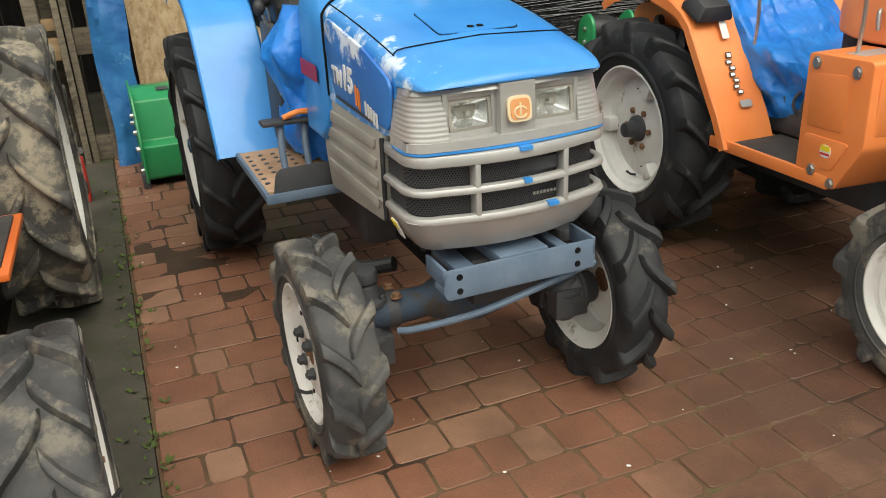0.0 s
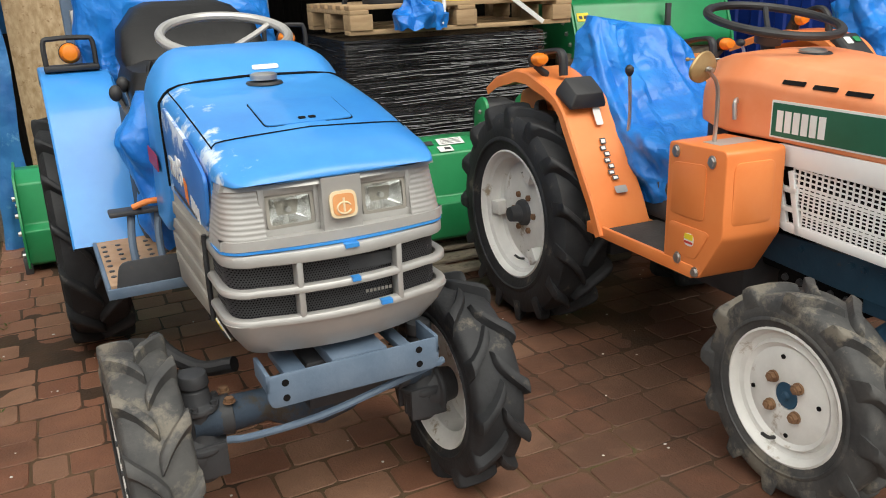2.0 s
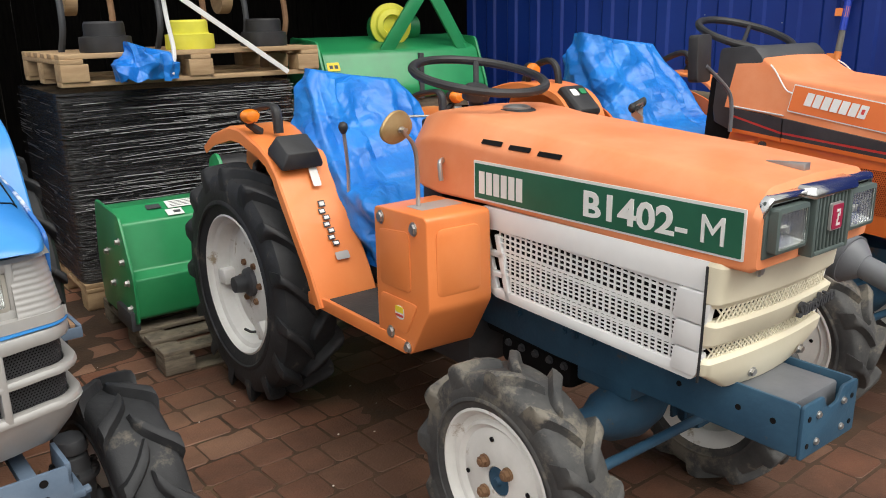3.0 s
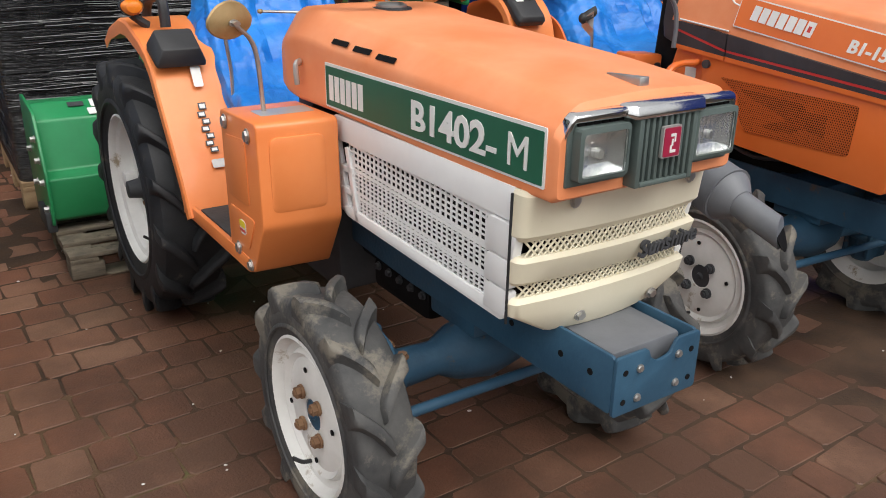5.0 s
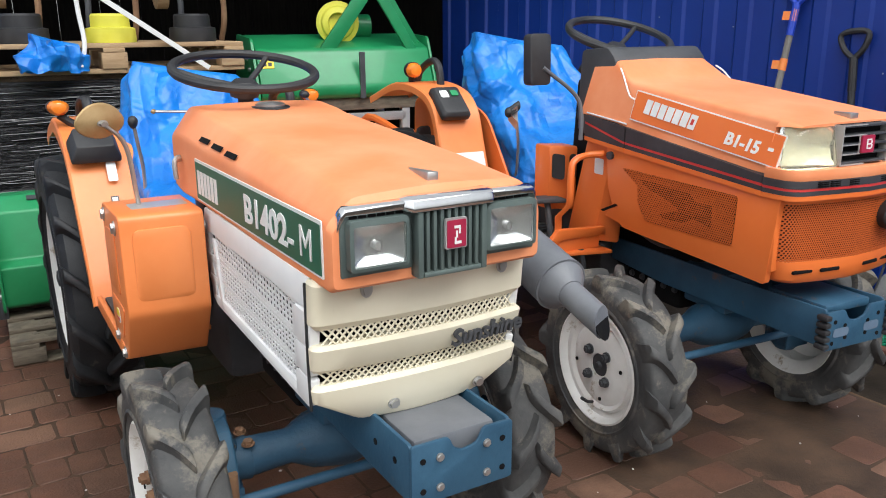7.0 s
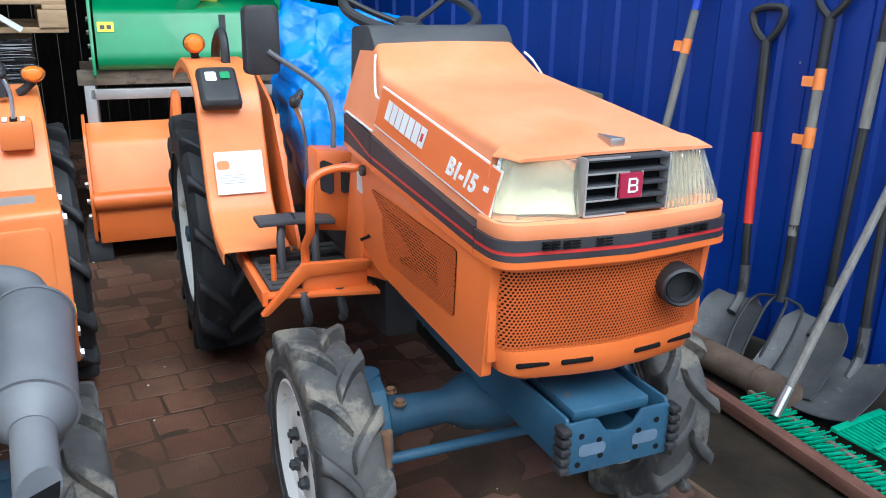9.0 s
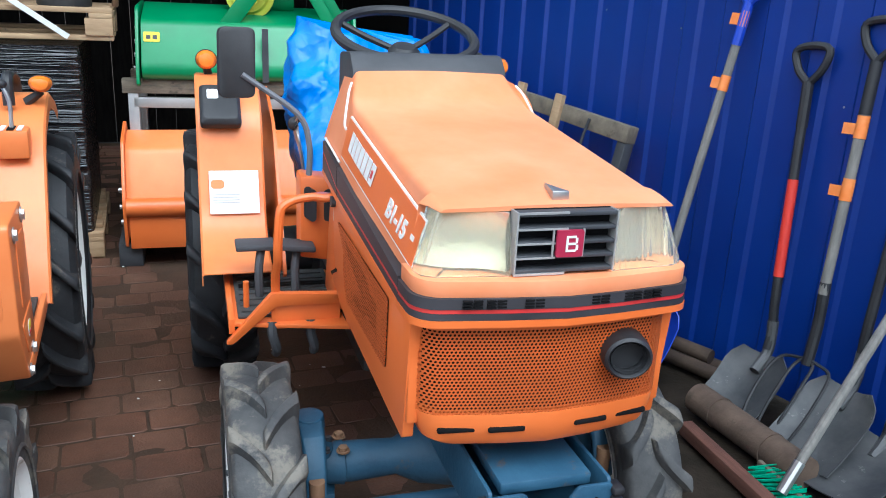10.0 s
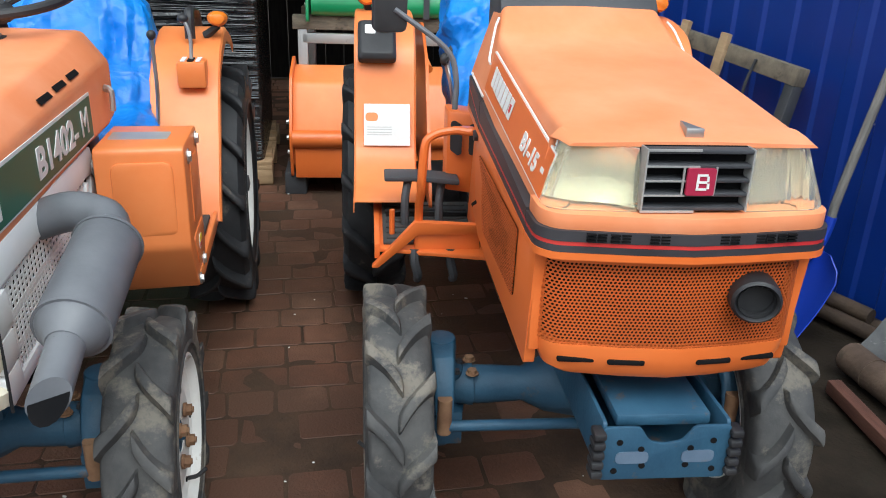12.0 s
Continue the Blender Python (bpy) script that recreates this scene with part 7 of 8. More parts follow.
def back_shed():
    """Open shed closing the yard: shade-coloured boards behind, unseen roof added over stored goods."""
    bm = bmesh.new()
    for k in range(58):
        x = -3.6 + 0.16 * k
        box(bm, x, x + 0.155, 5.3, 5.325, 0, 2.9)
    w = part("wall_north", bm, SHED_SHADE)
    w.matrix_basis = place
    tagged(w, "boarded back wall of an open shed, coloured as deep shade", "wall", kind="structure")
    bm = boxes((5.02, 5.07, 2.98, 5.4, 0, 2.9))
    r = part("wall_inner", bm, SHED_SHADE)
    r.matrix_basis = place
    tagged(r, "added end wall of the shed, coloured as deep shade", "wall", kind="structure")
    # Unseen roof, added and split to shade the goods but not the left corner.
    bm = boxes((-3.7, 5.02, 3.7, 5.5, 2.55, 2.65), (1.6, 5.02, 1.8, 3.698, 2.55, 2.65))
    r = part("ceiling", bm, SHED_SHADE)
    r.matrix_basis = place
    tagged(r, "unseen shed roof added to shade the stored goods", "roof", kind="structure")
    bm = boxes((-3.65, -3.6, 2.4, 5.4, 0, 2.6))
    r = part("wall_west", bm, SHED_SHADE)
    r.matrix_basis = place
    tagged(r, "added side wall of the shed, coloured as deep shade", "wall", kind="structure")


back_shed()


# ---- implements and stored goods ----
def flail_mower(m, width, label):
    t = thing("flail_mower", m, label, "mower", "green flail mowers")
    bm = bmesh.new()
    prof = [(-0.2, 0.02), (-0.215, 0.19), (-0.13, 0.2), (-0.1, 0.40), (0.03, 0.445), (0.2, 0.43), (0.26, 0.2), (0.24, 0.0), (-0.16, 0.0)]
    slab(bm, rounded(prof, 0.012), "x", -width / 2, width / 2)
    part("hood", bm, GREEN, t, bevel=0.003)
    for s in (-1, 1):
        bm = bmesh.new()
        slab(bm, rounded([(-0.23, 0.0), (-0.235, 0.2), (-0.12, 0.44), (0.22, 0.46), (0.28, 0.2), (0.26, -0.02)], 0.03), "x", s * width / 2, s * (width / 2 + 0.012))
        side = part("side_plate", bm, GREEN, t, bevel=0.003)
        for y, z in ((-0.17, 0.06), (-0.17, 0.17), (-0.13, 0.25), (-0.1, 0.33), (0.05, 0.12), (0.1, 0.25)):
            bm = bmesh.new()
            bolt(bm, (s * (width / 2 + 0.012), y, z), (s, 0, 0), 0.012, 0.014)
            part("side_bolt", bm, STEEL, side)
        bm = boxes((s * width / 2 - 0.006, s * width / 2 + 0.03 * s, -0.2, 0.0, -0.03, 0.05) if s > 0 else (-width / 2 - 0.03, -width / 2 + 0.006, -0.2, 0.0, -0.03, 0.05))
        part("skid", bm, CHARCOAL, side, bevel=0.004)
    bm = bmesh.new()
    slab(bm, rounded([(-width * 0.18, -0.222), (-width * 0.1, -0.235), (width * 0.25, -0.235), (width * 0.3, -0.222), (width * 0.3, -0.2), (-width * 0.18, -0.2)], 0.008), "z", 0.02, 0.19)
    part("front_flap", bm, GREEN, t, bevel=0.003)
    for x in (-0.02, 0.2):
        bm = bmesh.new()
        slab(bm, rounded([(-0.1, 0.42), (0.06, 0.44), (0.04, 0.6), (-0.04, 0.64), (-0.09, 0.6)], 0.03), "x", x - 0.008, x + 0.008)
        hp = part("hitch_plate", bm, GREEN, t, bevel=0.002)
        for z in (0.5, 0.56):
            bm = bmesh.new()
            bolt(bm, (x - 0.008, -0.02, z), (-1, 0, 0), 0.009, 0.008)
            part("hitch_bolt", bm, STEEL, hp)
    bm = bmesh.new()
    lathe(bm, [(0, 0), (0.0, 0.05), (0.05, 0.075), (0.15, 0.075), (0.2, 0.05), (0.2, 0)], 20, m=Matrix.Translation((0, 0.08, 0.53)))
    part("gearbox", bm, BLACK, t)
    bm = bmesh.new()
    slab(bm, [(0.02, 0.44), (0.2, 0.44), (0.1, 0.6)], "x", 0.28, 0.292)
    part("guard_plate", bm, GREEN, t)
    fr = face_frame((-width * 0.22, -0.04, 0.423), (1, 0, 0), (0, 1, 0.34))
    for dx, dy, w, h, mat_ in ((0.02, 0.03, 0.13, 0.06, DECAL_WHITE), (-0.03, -0.035, 0.07, 0.05, DECAL_WHITE), (-0.1, 0.03, 0.06, 0.035, CHARCOAL)):
        plate(t, "label", fr @ Matrix.Translation((dx, dy, 0.003)), w, h, mat_, 0.0015, 0.002)
    bars(t, fr @ Matrix.Translation((0.02, 0.03, 0.0046)), [(0, 0.018 - 0.012 * k, 0.1, 0.003) for k in range(4)], CHARCOAL)
    bars(t, fr @ Matrix.Translation((-0.03, -0.035, 0.0046)), [(0.01, 0.0, 0.03, 0.02)], CHARCOAL)
    return t


def pallet(m, w=1.2, d=0.8, label="rough wooden pallet", mat_=None):
    mat_ = mat_ or WOOD
    t = thing("pallet", m, label, "pallet")
    for k in range(6):
        y = -d / 2 + 0.05 + (d - 0.1) * k / 5
        bm = boxes((-w / 2, w / 2 - 0.01 * (k % 3), y - 0.045, y + 0.045, 0.122, 0.144))
        part("deck_board", bm, mat_, t, bevel=0.003)
    for i in (-1, 0, 1):
        for j in (-1, 0, 1):
            bm = boxes((i * (w / 2 - 0.06) - 0.06, i * (w / 2 - 0.06) + 0.06, j * (d / 2 - 0.06) - 0.06, j * (d / 2 - 0.06) + 0.06, 0.022, 0.1))
            part("block", bm, mat_, t, bevel=0.004)
        bm = boxes((i * (w / 2 - 0.05) - 0.05, i * (w / 2 - 0.05) + 0.05, -d / 2, d / 2, 0.1, 0.122))
        part("stringer", bm, mat_, t, bevel=0.003)
        bm = boxes((-w / 2, w / 2, i * (d / 2 - 0.06) - 0.05, i * (d / 2 - 0.06) + 0.05, 0.0, 0.022))
        part("base_board", bm, mat_, t, bevel=0.003)
    return t


flail_mower(pose(-1.366, 4.112, 0.03, 0, 0, 28), 0.9, "green flail mower with white labels")
flail_mower(pose(0.551, 3.985, 0.13, 0, 0, 25), 0.95, "green flail mower with white labels on a pallet")
pallet(pose(0.603, 3.921, -0.01, 0, 0, 25) @ Matrix.Diagonal((1, 1, 0.76, 1)), 1.0, 0.86, "mossy weathered wooden pallet under a mower", WOOD_GREY)


def wrapped_load(m, w, d, h):
    bm = bmesh.new()
    ring = []
    for p in rounded([(-w / 2, -d / 2), (w / 2, -d / 2), (w / 2, d / 2), (-w / 2, d / 2)], 0.06, 4):
        ring.append(p)
    rings = []
    rows = 90
    for j in range(rows + 1):
        z = h * j / rows
        fine = []
        for i, p in enumerate(ring):
            q = ring[(i + 1) % len(ring)]
            n = max(1, int((q - p).length / 0.04))
            for k in range(n):
                c = p.lerp(q, k / n)
                u = c.x + c.y
                s = 1 + 0.01 * noise.noise(Vector((c.x * 2, c.y * 2, z * 6))) + 0.006 * abs(noise.noise(Vector((u * 0.6, 3.0, z * 34 + u * 0.8)))) + 0.003 * noise.noise(Vector((u * 0.9, 9.0, z * 80 - u * 1.5)))
                fine.append(Vector((c.x * s, c.y * s, z)))
        rings.append(fine)
    loft(bm, rings)
    ob = part("wrapped_load", bm, WRAP, angle=70)
    ob.matrix_basis = m
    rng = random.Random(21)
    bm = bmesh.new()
    # Thin raised streaks in the pale glint colour, laid over the black film.
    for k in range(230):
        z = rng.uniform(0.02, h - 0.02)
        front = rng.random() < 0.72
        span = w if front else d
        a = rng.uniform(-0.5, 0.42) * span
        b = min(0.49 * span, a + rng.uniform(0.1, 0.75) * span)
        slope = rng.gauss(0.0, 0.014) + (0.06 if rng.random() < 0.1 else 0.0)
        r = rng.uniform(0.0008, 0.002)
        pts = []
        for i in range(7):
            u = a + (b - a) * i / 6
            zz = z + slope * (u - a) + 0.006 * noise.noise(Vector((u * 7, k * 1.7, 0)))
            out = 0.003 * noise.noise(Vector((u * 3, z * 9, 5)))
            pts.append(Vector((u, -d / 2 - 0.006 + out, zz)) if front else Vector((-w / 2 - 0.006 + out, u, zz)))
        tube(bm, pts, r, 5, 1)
    ridges = part("film_ridges", bm, FILM_GLINT, ob)
    tagged(ridges, "taut folds of film with sky glints in their pale colour", kind="stuff")
    ridges.name = "film_ridge"
    return tagged(ob, "block of goods wrapped in black stretch film", "wrapped pallet")


STORE = pose(0.33, 4.93, 0.0, 0, 0, 25)
pallet(STORE @ pose(-0.12, 0, -0.014), 1.2, 0.95, "wooden pallet under wrapped goods", WOOD)
wrapped_load(STORE @ pose(-0.14, 0.02, 0.13), 1.16, 0.96, 0.89)
pallet(STORE @ pose(-0.05, -0.04, 1.045), 1.28, 0.85, "pale wooden pallet on top of wrapped goods")


def pulley(m, mat_, label, r=0.118):
    bm = bmesh.new()
    lathe(bm, [(0, 0), (0, r), (0.012, r * 1.02), (0.07, r), (0.075, r * 0.8), (0.13, r * 0.78), (0.14, r * 0.72), (0.14, r * 0.35), (0.1, r * 0.3), (0.1, 0)], 32, m=Matrix.Rotation(radians(-90), 4, "Y"))
    ob = part("shaft_guard", bm, mat_, angle=30)
    ob.matrix_basis = m
    return tagged(ob, label, "shaft guard", "stepped plastic guards on the pallet")


pulley(STORE @ pose(-0.43, -0.26, 1.189), BLACK, "black plastic drive shaft guard on a pallet")
pulley(STORE @ pose(-0.03, -0.28, 1.189), YELLOW, "yellow plastic drive shaft guard on a pallet")
pulley(STORE @ pose(0.38, -0.26, 1.189), BLACK, "black plastic drive shaft guard on a pallet")
tarp_cover("tarpaulin", STORE @ pose(-0.325, -0.5, 1.065, 0, 0, 20), [(0.0, 0.14, -0.06, 0.06), (0.065, 0.14, -0.065, 0.06), (0.115, 0.08, -0.04, 0.04)], "bunched blue plastic sheet tucked into the pallet", None, 0.04, 4.0)


def tine_stack(m):
    """Spring tines and their clamps standing on the pallet."""
    t = thing("tine_cultivator", m, "spring tine cultivator stored in the dark", "cultivator")
    for k in range(6):
        x = -0.58 + 0.235 * k
        bm = bmesh.new()
        tube(bm, [(x, 0.0, 0.0), (x + 0.01, -0.05, 0.12), (x + 0.02, 0.0, 0.28), (x + 0.02, 0.08, 0.45)], 0.016, 8, 5)
        part("spring_tine", bm, RUST if k % 2 else CHARCOAL, t)
    for x in (-0.5, 0.3):
        bm = bmesh.new()
        lathe(bm, [(-0.03, 0), (-0.03, 0.09), (0.03, 0.09), (0.03, 0)], 24, m=Matrix.Translation((x, 0.1, 0.26)))
        part("wooden_roller", bm, WOOD, t)
    bm = boxes((-0.66, 0.66, 0.06, 0.12, 0.42, 0.48))
    part("frame_bar", bm, CHARCOAL, t, bevel=0.006)
    return t


tine_stack(STORE @ pose(0.0, -0.02, 1.189))
bm = bmesh.new()
tube(bm, [(-0.2, -0.42, 1.66), (-0.19, -0.44, 1.36), (-0.18, -0.47, 1.19), (-0.21, -0.5, 1.08)], 0.011, 8, 5)
strap = part("white_hose", bm, DECAL_WHITE)
strap.matrix_basis = STORE
tagged(strap, "white plastic hose hanging over the pallet", "hose")
bm = bmesh.new()
box(bm, -0.012, 0.012, -0.004, 0.004, 0, 0.75, m=Matrix.Translation((0.4, -0.48, 1.06)) @ Matrix.Rotation(radians(-55), 4, "Y"))
strap = part("white_strap", bm, DECAL_WHITE)
strap.matrix_basis = STORE
tagged(strap, "taut white lashing strap", "strap")


def green_tiller(m):
    """The big green implement stored high beside the wrapped goods."""
    t = thing("rotary_tiller", m, "large green rotary tiller with yellow disc, on stored goods", "tiller")
    bm = bmesh.new()
    slab(bm, rounded([(-0.28, 0.0), (-0.3, 0.06), (-0.2, 0.28), (0.1, 0.36), (0.3, 0.3), (0.32, 0.0)], 0.03), "x", -0.45, 0.58)
    part("hood", bm, GREEN, t, bevel=0.004)
    for s in (-1, 1):
        bm = bmesh.new()
        slab(bm, rounded([(-0.32, -0.03), (-0.3, 0.08), (-0.18, 0.34), (0.2, 0.36), (0.34, 0.0)], 0.03), "x", s * 0.53 + (0.07 if s < 0 else 0.055), s * 0.545 + (0.07 if s < 0 else 0.055))
        sp = part("side_plate", bm, GREEN, t, bevel=0.002)
        for k in range(4):
            bm = bmesh.new()
            bolt(bm, (s * 0.545 + (0.07 if s < 0 else 0.055), -0.24 + 0.05 * k, 0.05 + 0.06 * k), (s, 0, 0), 0.011, 0.01)
            part("side_bolt", bm, STEEL, sp)
    for x0, z0, x1, w, y in ((-0.09, 0.2, 0.3, 0.05, -0.19), (0.61, 0.06, 0.2, 0.034, -0.2), (0.68, 0.06, 0.27, 0.034, -0.12)):
        bm = bmesh.new()
        slab(bm, [(x0 - w, z0), (x0 + w, z0), (x1 + w, 0.72), (x1 - w, 0.72)], "y", y, y + 0.022)
        part("hitch_arm", bm, GREEN, t, bevel=0.003)
    bm = bmesh.new()
    lathe(bm, [(-0.02, 0.0), (-0.02, 0.05), (-0.05, 0.06), (-0.04, 0.09), (-0.02, 0.1), (-0.015, 0.125), (0.01, 0.125), (0.01, 0)], 28, m=face_frame((0.075, -0.04, 0.42), (0.2, 1, 0), (0, 0, 1)))
    part("yellow_disc", bm, YELLOW, t, "yellow drive cover")
    bm = bmesh.new()
    rod(bm, (0.0, 0.06, 0.4), (0.3, 0.06, 0.4), 0.07, 16)
    part("gearbox", bm, GREEN, t)
    plate(t, "yellow_label", face_frame((-0.4, -0.236, 0.2), (1, 0, 0), (0, 0.42, 0.9)), 0.075, 0.05, LABEL_YELLOW, 0.004)
    bars(t, face_frame((-0.4, -0.241, 0.2), (1, 0, 0), (0, 0.42, 0.9)), [(-0.015, 0, 0.02, 0.02), (0.015, 0, 0.02, 0.02)], CHARCOAL)
    for x in (-0.1, 0.28):
        bm = bmesh.new()
        rod(bm, (x - 0.08, -0.25, 0.13), (x + 0.08, -0.25, 0.13), 0.008, 8)
        part("cross_pin", bm, STEEL, t)
    bm = boxes((0.12, 0.15, -0.3, -0.28, 0.0, 0.26))
    part("adjuster_bar", bm, CHARCOAL, t)
    return t


TILLER = pose(1.445, 5.32, 0.86, 0, 0, 20)
green_tiller(TILLER)
t = thing("steel_stand", TILLER @ pose(0, 0, -0.86), "grey steel stand under the green tiller", "stand")
for s in (-1, 1):
    bm = boxes((-0.55, 0.5, s * 0.22 - 0.03, s * 0.22 + 0.03, 0.79, 0.86))
    part("timber", bm, WOOD_GREY, t, bevel=0.004)
    for x in (-0.5, 0.42):
        bm = boxes((x - 0.025, x + 0.025, s * 0.22 - 0.025, s * 0.22 + 0.025, 0, 0.79))
        part("leg", bm, SILVER, t, bevel=0.003)
bm = boxes((-0.5, 0.42, -0.245, -0.2, 0.72, 0.77))
part("cross_bar", bm, SILVER, t, bevel=0.003)


def orange_tiller(m):
    t = thing("rotary_tiller", m, "orange rotary tiller hood behind the striped tractor", "tiller")
    bm = bmesh.new()
    slab(bm, rounded([(-0.2, 0.14), (-0.22, 0.3), (-0.1, 0.56), (0.1, 0.62), (0.3, 0.5), (0.34, 0.16)], 0.03), "x", -0.5, 0.5)
    part("hood", bm, ORANGE, t, bevel=0.006)
    bm = bmesh.new()
    rod(bm, (-0.5, -0.22, 0.3), (0.5, -0.22, 0.3), 0.045, 16)
    part("front_tube", bm, ORANGE_RED, t)
    bm = boxes((-0.49, 0.49, -0.23, -0.2, 0.1, 0.27))
    part("skirt", bm, ORANGE_RED, t, bevel=0.004)
    for s in (-1, 1):
        bm = bmesh.new()
        slab(bm, rounded([(-0.22, 0.1), (-0.26, 0.32), (-0.12, 0.6), (0.12, 0.66), (0.34, 0.5), (0.36, 0.1)], 0.03), "x", s * 0.5, s * 0.515)
        sp = part("side_plate", bm, ORANGE_RED, t, bevel=0.003)
        for y, z in ((-0.2, 0.3), (-0.18, 0.22), (-0.2, 0.38), (-0.1, 0.2), (0.1, 0.3)):
            bm = bmesh.new()
            bolt(bm, (s * 0.515, y, z), (s, 0, 0), 0.012, 0.012)
            part("side_bolt", bm, STEEL, sp)
    for s in (-1, 1):
        bm = boxes((s * 0.495 - 0.055, s * 0.495 + 0.055, -0.2, 0.2, 0.0, 0.12))
        part("skid", bm, CHARCOAL, t, bevel=0.01)
    plate(t, "white_label", face_frame((-0.1, -0.17, 0.44), (1, 0, 0), (0, 0.45, 0.9)), 0.07, 0.04, DECAL_WHITE, 0.004)
    for x in (-0.1, 0.1):
        bm = bmesh.new()
        tube(bm, [(x, 0.0, 0.6), (x, -0.2, 0.78), (x * 1.4, -0.6, 0.72)], 0.02, 8, 4)
        part("linkage_arm", bm, ORANGE_RED, t)
    return t


orange_tiller(pose(1.53, 4.98, 0, 0, 0, 22))


# ---- the corner with board and hanging sheet ----
bm = boxes((0.14, 1.15, 3.32, 3.345, 0.0, 1.42))
board = part("strand_board", bm, OSB)
board.matrix_basis = place
tagged(board, "pale strand board standing upright behind the mower", "board")


def hanging_tarp(x0, x1, y, z0, z1, seed, mat_, label, depth=0.05):
    bm = bmesh.new()
    rows = []
    for j in range(41):
        z = z0 + (z1 - z0) * j / 40
        row = []
        for k in range(31):
            x = x0 + (x1 - x0) * k / 30
            q = Vector((x * 6 + seed, z * 1.3, seed))
            f = depth * (1 - 2 * abs(noise.noise(q))) + 0.8 * depth * (creases(Vector((x * 1.2 + seed, 0.0, z * 0.7))) - 0.4)
            row.append(Vector((x + 0.03 * noise.noise(Vector((z * 2.5, seed, x))), y - f, z + 0.02 * noise.noise(Vector((x * 4, 1.0, seed))))))
        rows.append(row)
    sheet(bm, rows, 0.003)
    ob = part("hanging_tarp", bm, mat_, angle=26)
    ob.matrix_basis = place
    return tagged(ob, label, "tarpaulin")


hanging_tarp(-0.055, 0.125, 3.03, 0.0, 2.3, 1.0, TARP_OLD, "weathered blue tarpaulin hanging to the ground", 0.05)
hanging_tarp(0.1, 1.55, 3.5, 1.1, 2.4, 6.0, TARP_OLD, "weathered blue tarpaulin above the strand board", 0.06)
hanging_tarp(1.0, 1.45, 3.42, 0.1, 2.2, 9.0, TARP_OLD, "weathered blue tarpaulin hanging beside the strand board", 0.06)


def upright_rack():
    t = thing("timber_rack", place @ pose(-0.03, -0.16, 0), "weathered upright timber frame in the dark", "rack")
    for x0, x1, y in ((-0.34, -0.27, 3.3), (-0.2, -0.166, 3.29), (-0.16, -0.124, 3.31), (-0.042, -0.012, 3.3), (-0.62, -0.55, 3.34), (-0.95, -0.88, 3.32)):
        bm = boxes((x0, x1, y - 0.02, y + 0.16, 0, 2.4))
        part("post", bm, WOOD_GREY, t, bevel=0.004)
    for x0, x1, z0, z1, mat_ in ((-0.166, -0.03, 0.0, 0.14, WOOD_GREY), (-0.124, -0.03, 0.6, 0.74, WOOD_GREY), (-0.27, -0.2, 0.58, 0.7, WOOD), (-0.27, -0.2, 0.74, 0.8, WOOD), (-0.9, -0.34, 0.6, 0.7, WOOD_GREY), (-0.9, -0.34, 1.25, 1.35, WOOD_GREY)):
        bm = boxes((x0, x1, 3.34, 3.4, z0, z1))
        part("rail", bm, mat_, t, bevel=0.004)
    bm = boxes((-0.3, -0.17, 3.55, 3.58, 0.0, 2.2))
    part("back_plank", bm, WOOD_GREY, t, bevel=0.004)
    return t


upright_rack()
t = thing("bottle_jack", place @ pose(-0.24, 2.44, 0), "small red steel jack on the concrete", "jack")
bm = boxes((-0.045, 0.045, -0.05, 0.05, 0.0, 0.22))
part("jack_body", bm, DECAL_RED, t, bevel=0.012)
bm = bmesh.new()
rod(bm, (0, 0, 0.22), (0, 0, 0.34), 0.02, 12)
rod(bm, (0.0, -0.04, 0.26), (0.05, -0.1, 0.28), 0.016, 12)
part("jack_ram", bm, STEEL, t)


# ---- tools along the blue wall ----
def handle_d(bm, m):
    tube(bm, [m @ Vector(p) for p in ((0, 0, 0), (-0.045, 0, 0.05), (-0.06, 0, 0.11), (0, 0, 0.125), (0.06, 0, 0.11), (0.045, 0, 0.05), (0, 0, 0))], 0.013, 8, 4)


def tool_frame(foot, head):
    """z runs up the shaft, x along the wall."""
    z = (Vector(head) - Vector(foot))
    length = z.length
    z.normalize()
    x = Vector((wall_dir.x, wall_dir.y, 0)) * -1
    x = (x - z * x.dot(z)).normalized()
    m = Matrix((x, z.cross(x), z)).transposed().to_4x4()
    m.translation = foot
    return m, length


def scoop(bm, w, h, curl=0.05, z0=0.0):
    rows = []
    for j in range(9):
        v = j / 8
        half = w / 2 * (1.0 if v < 0.75 else 1.0 - 0.35 * ((v - 0.75) / 0.25) ** 2)
        rows.append([Vector((half * u, -curl * (u * u) + 0.02 * math.sin(v * 3), z0 + v * h)) for u in np.linspace(-1, 1, 9)])
    sheet(bm, rows, 0.004)


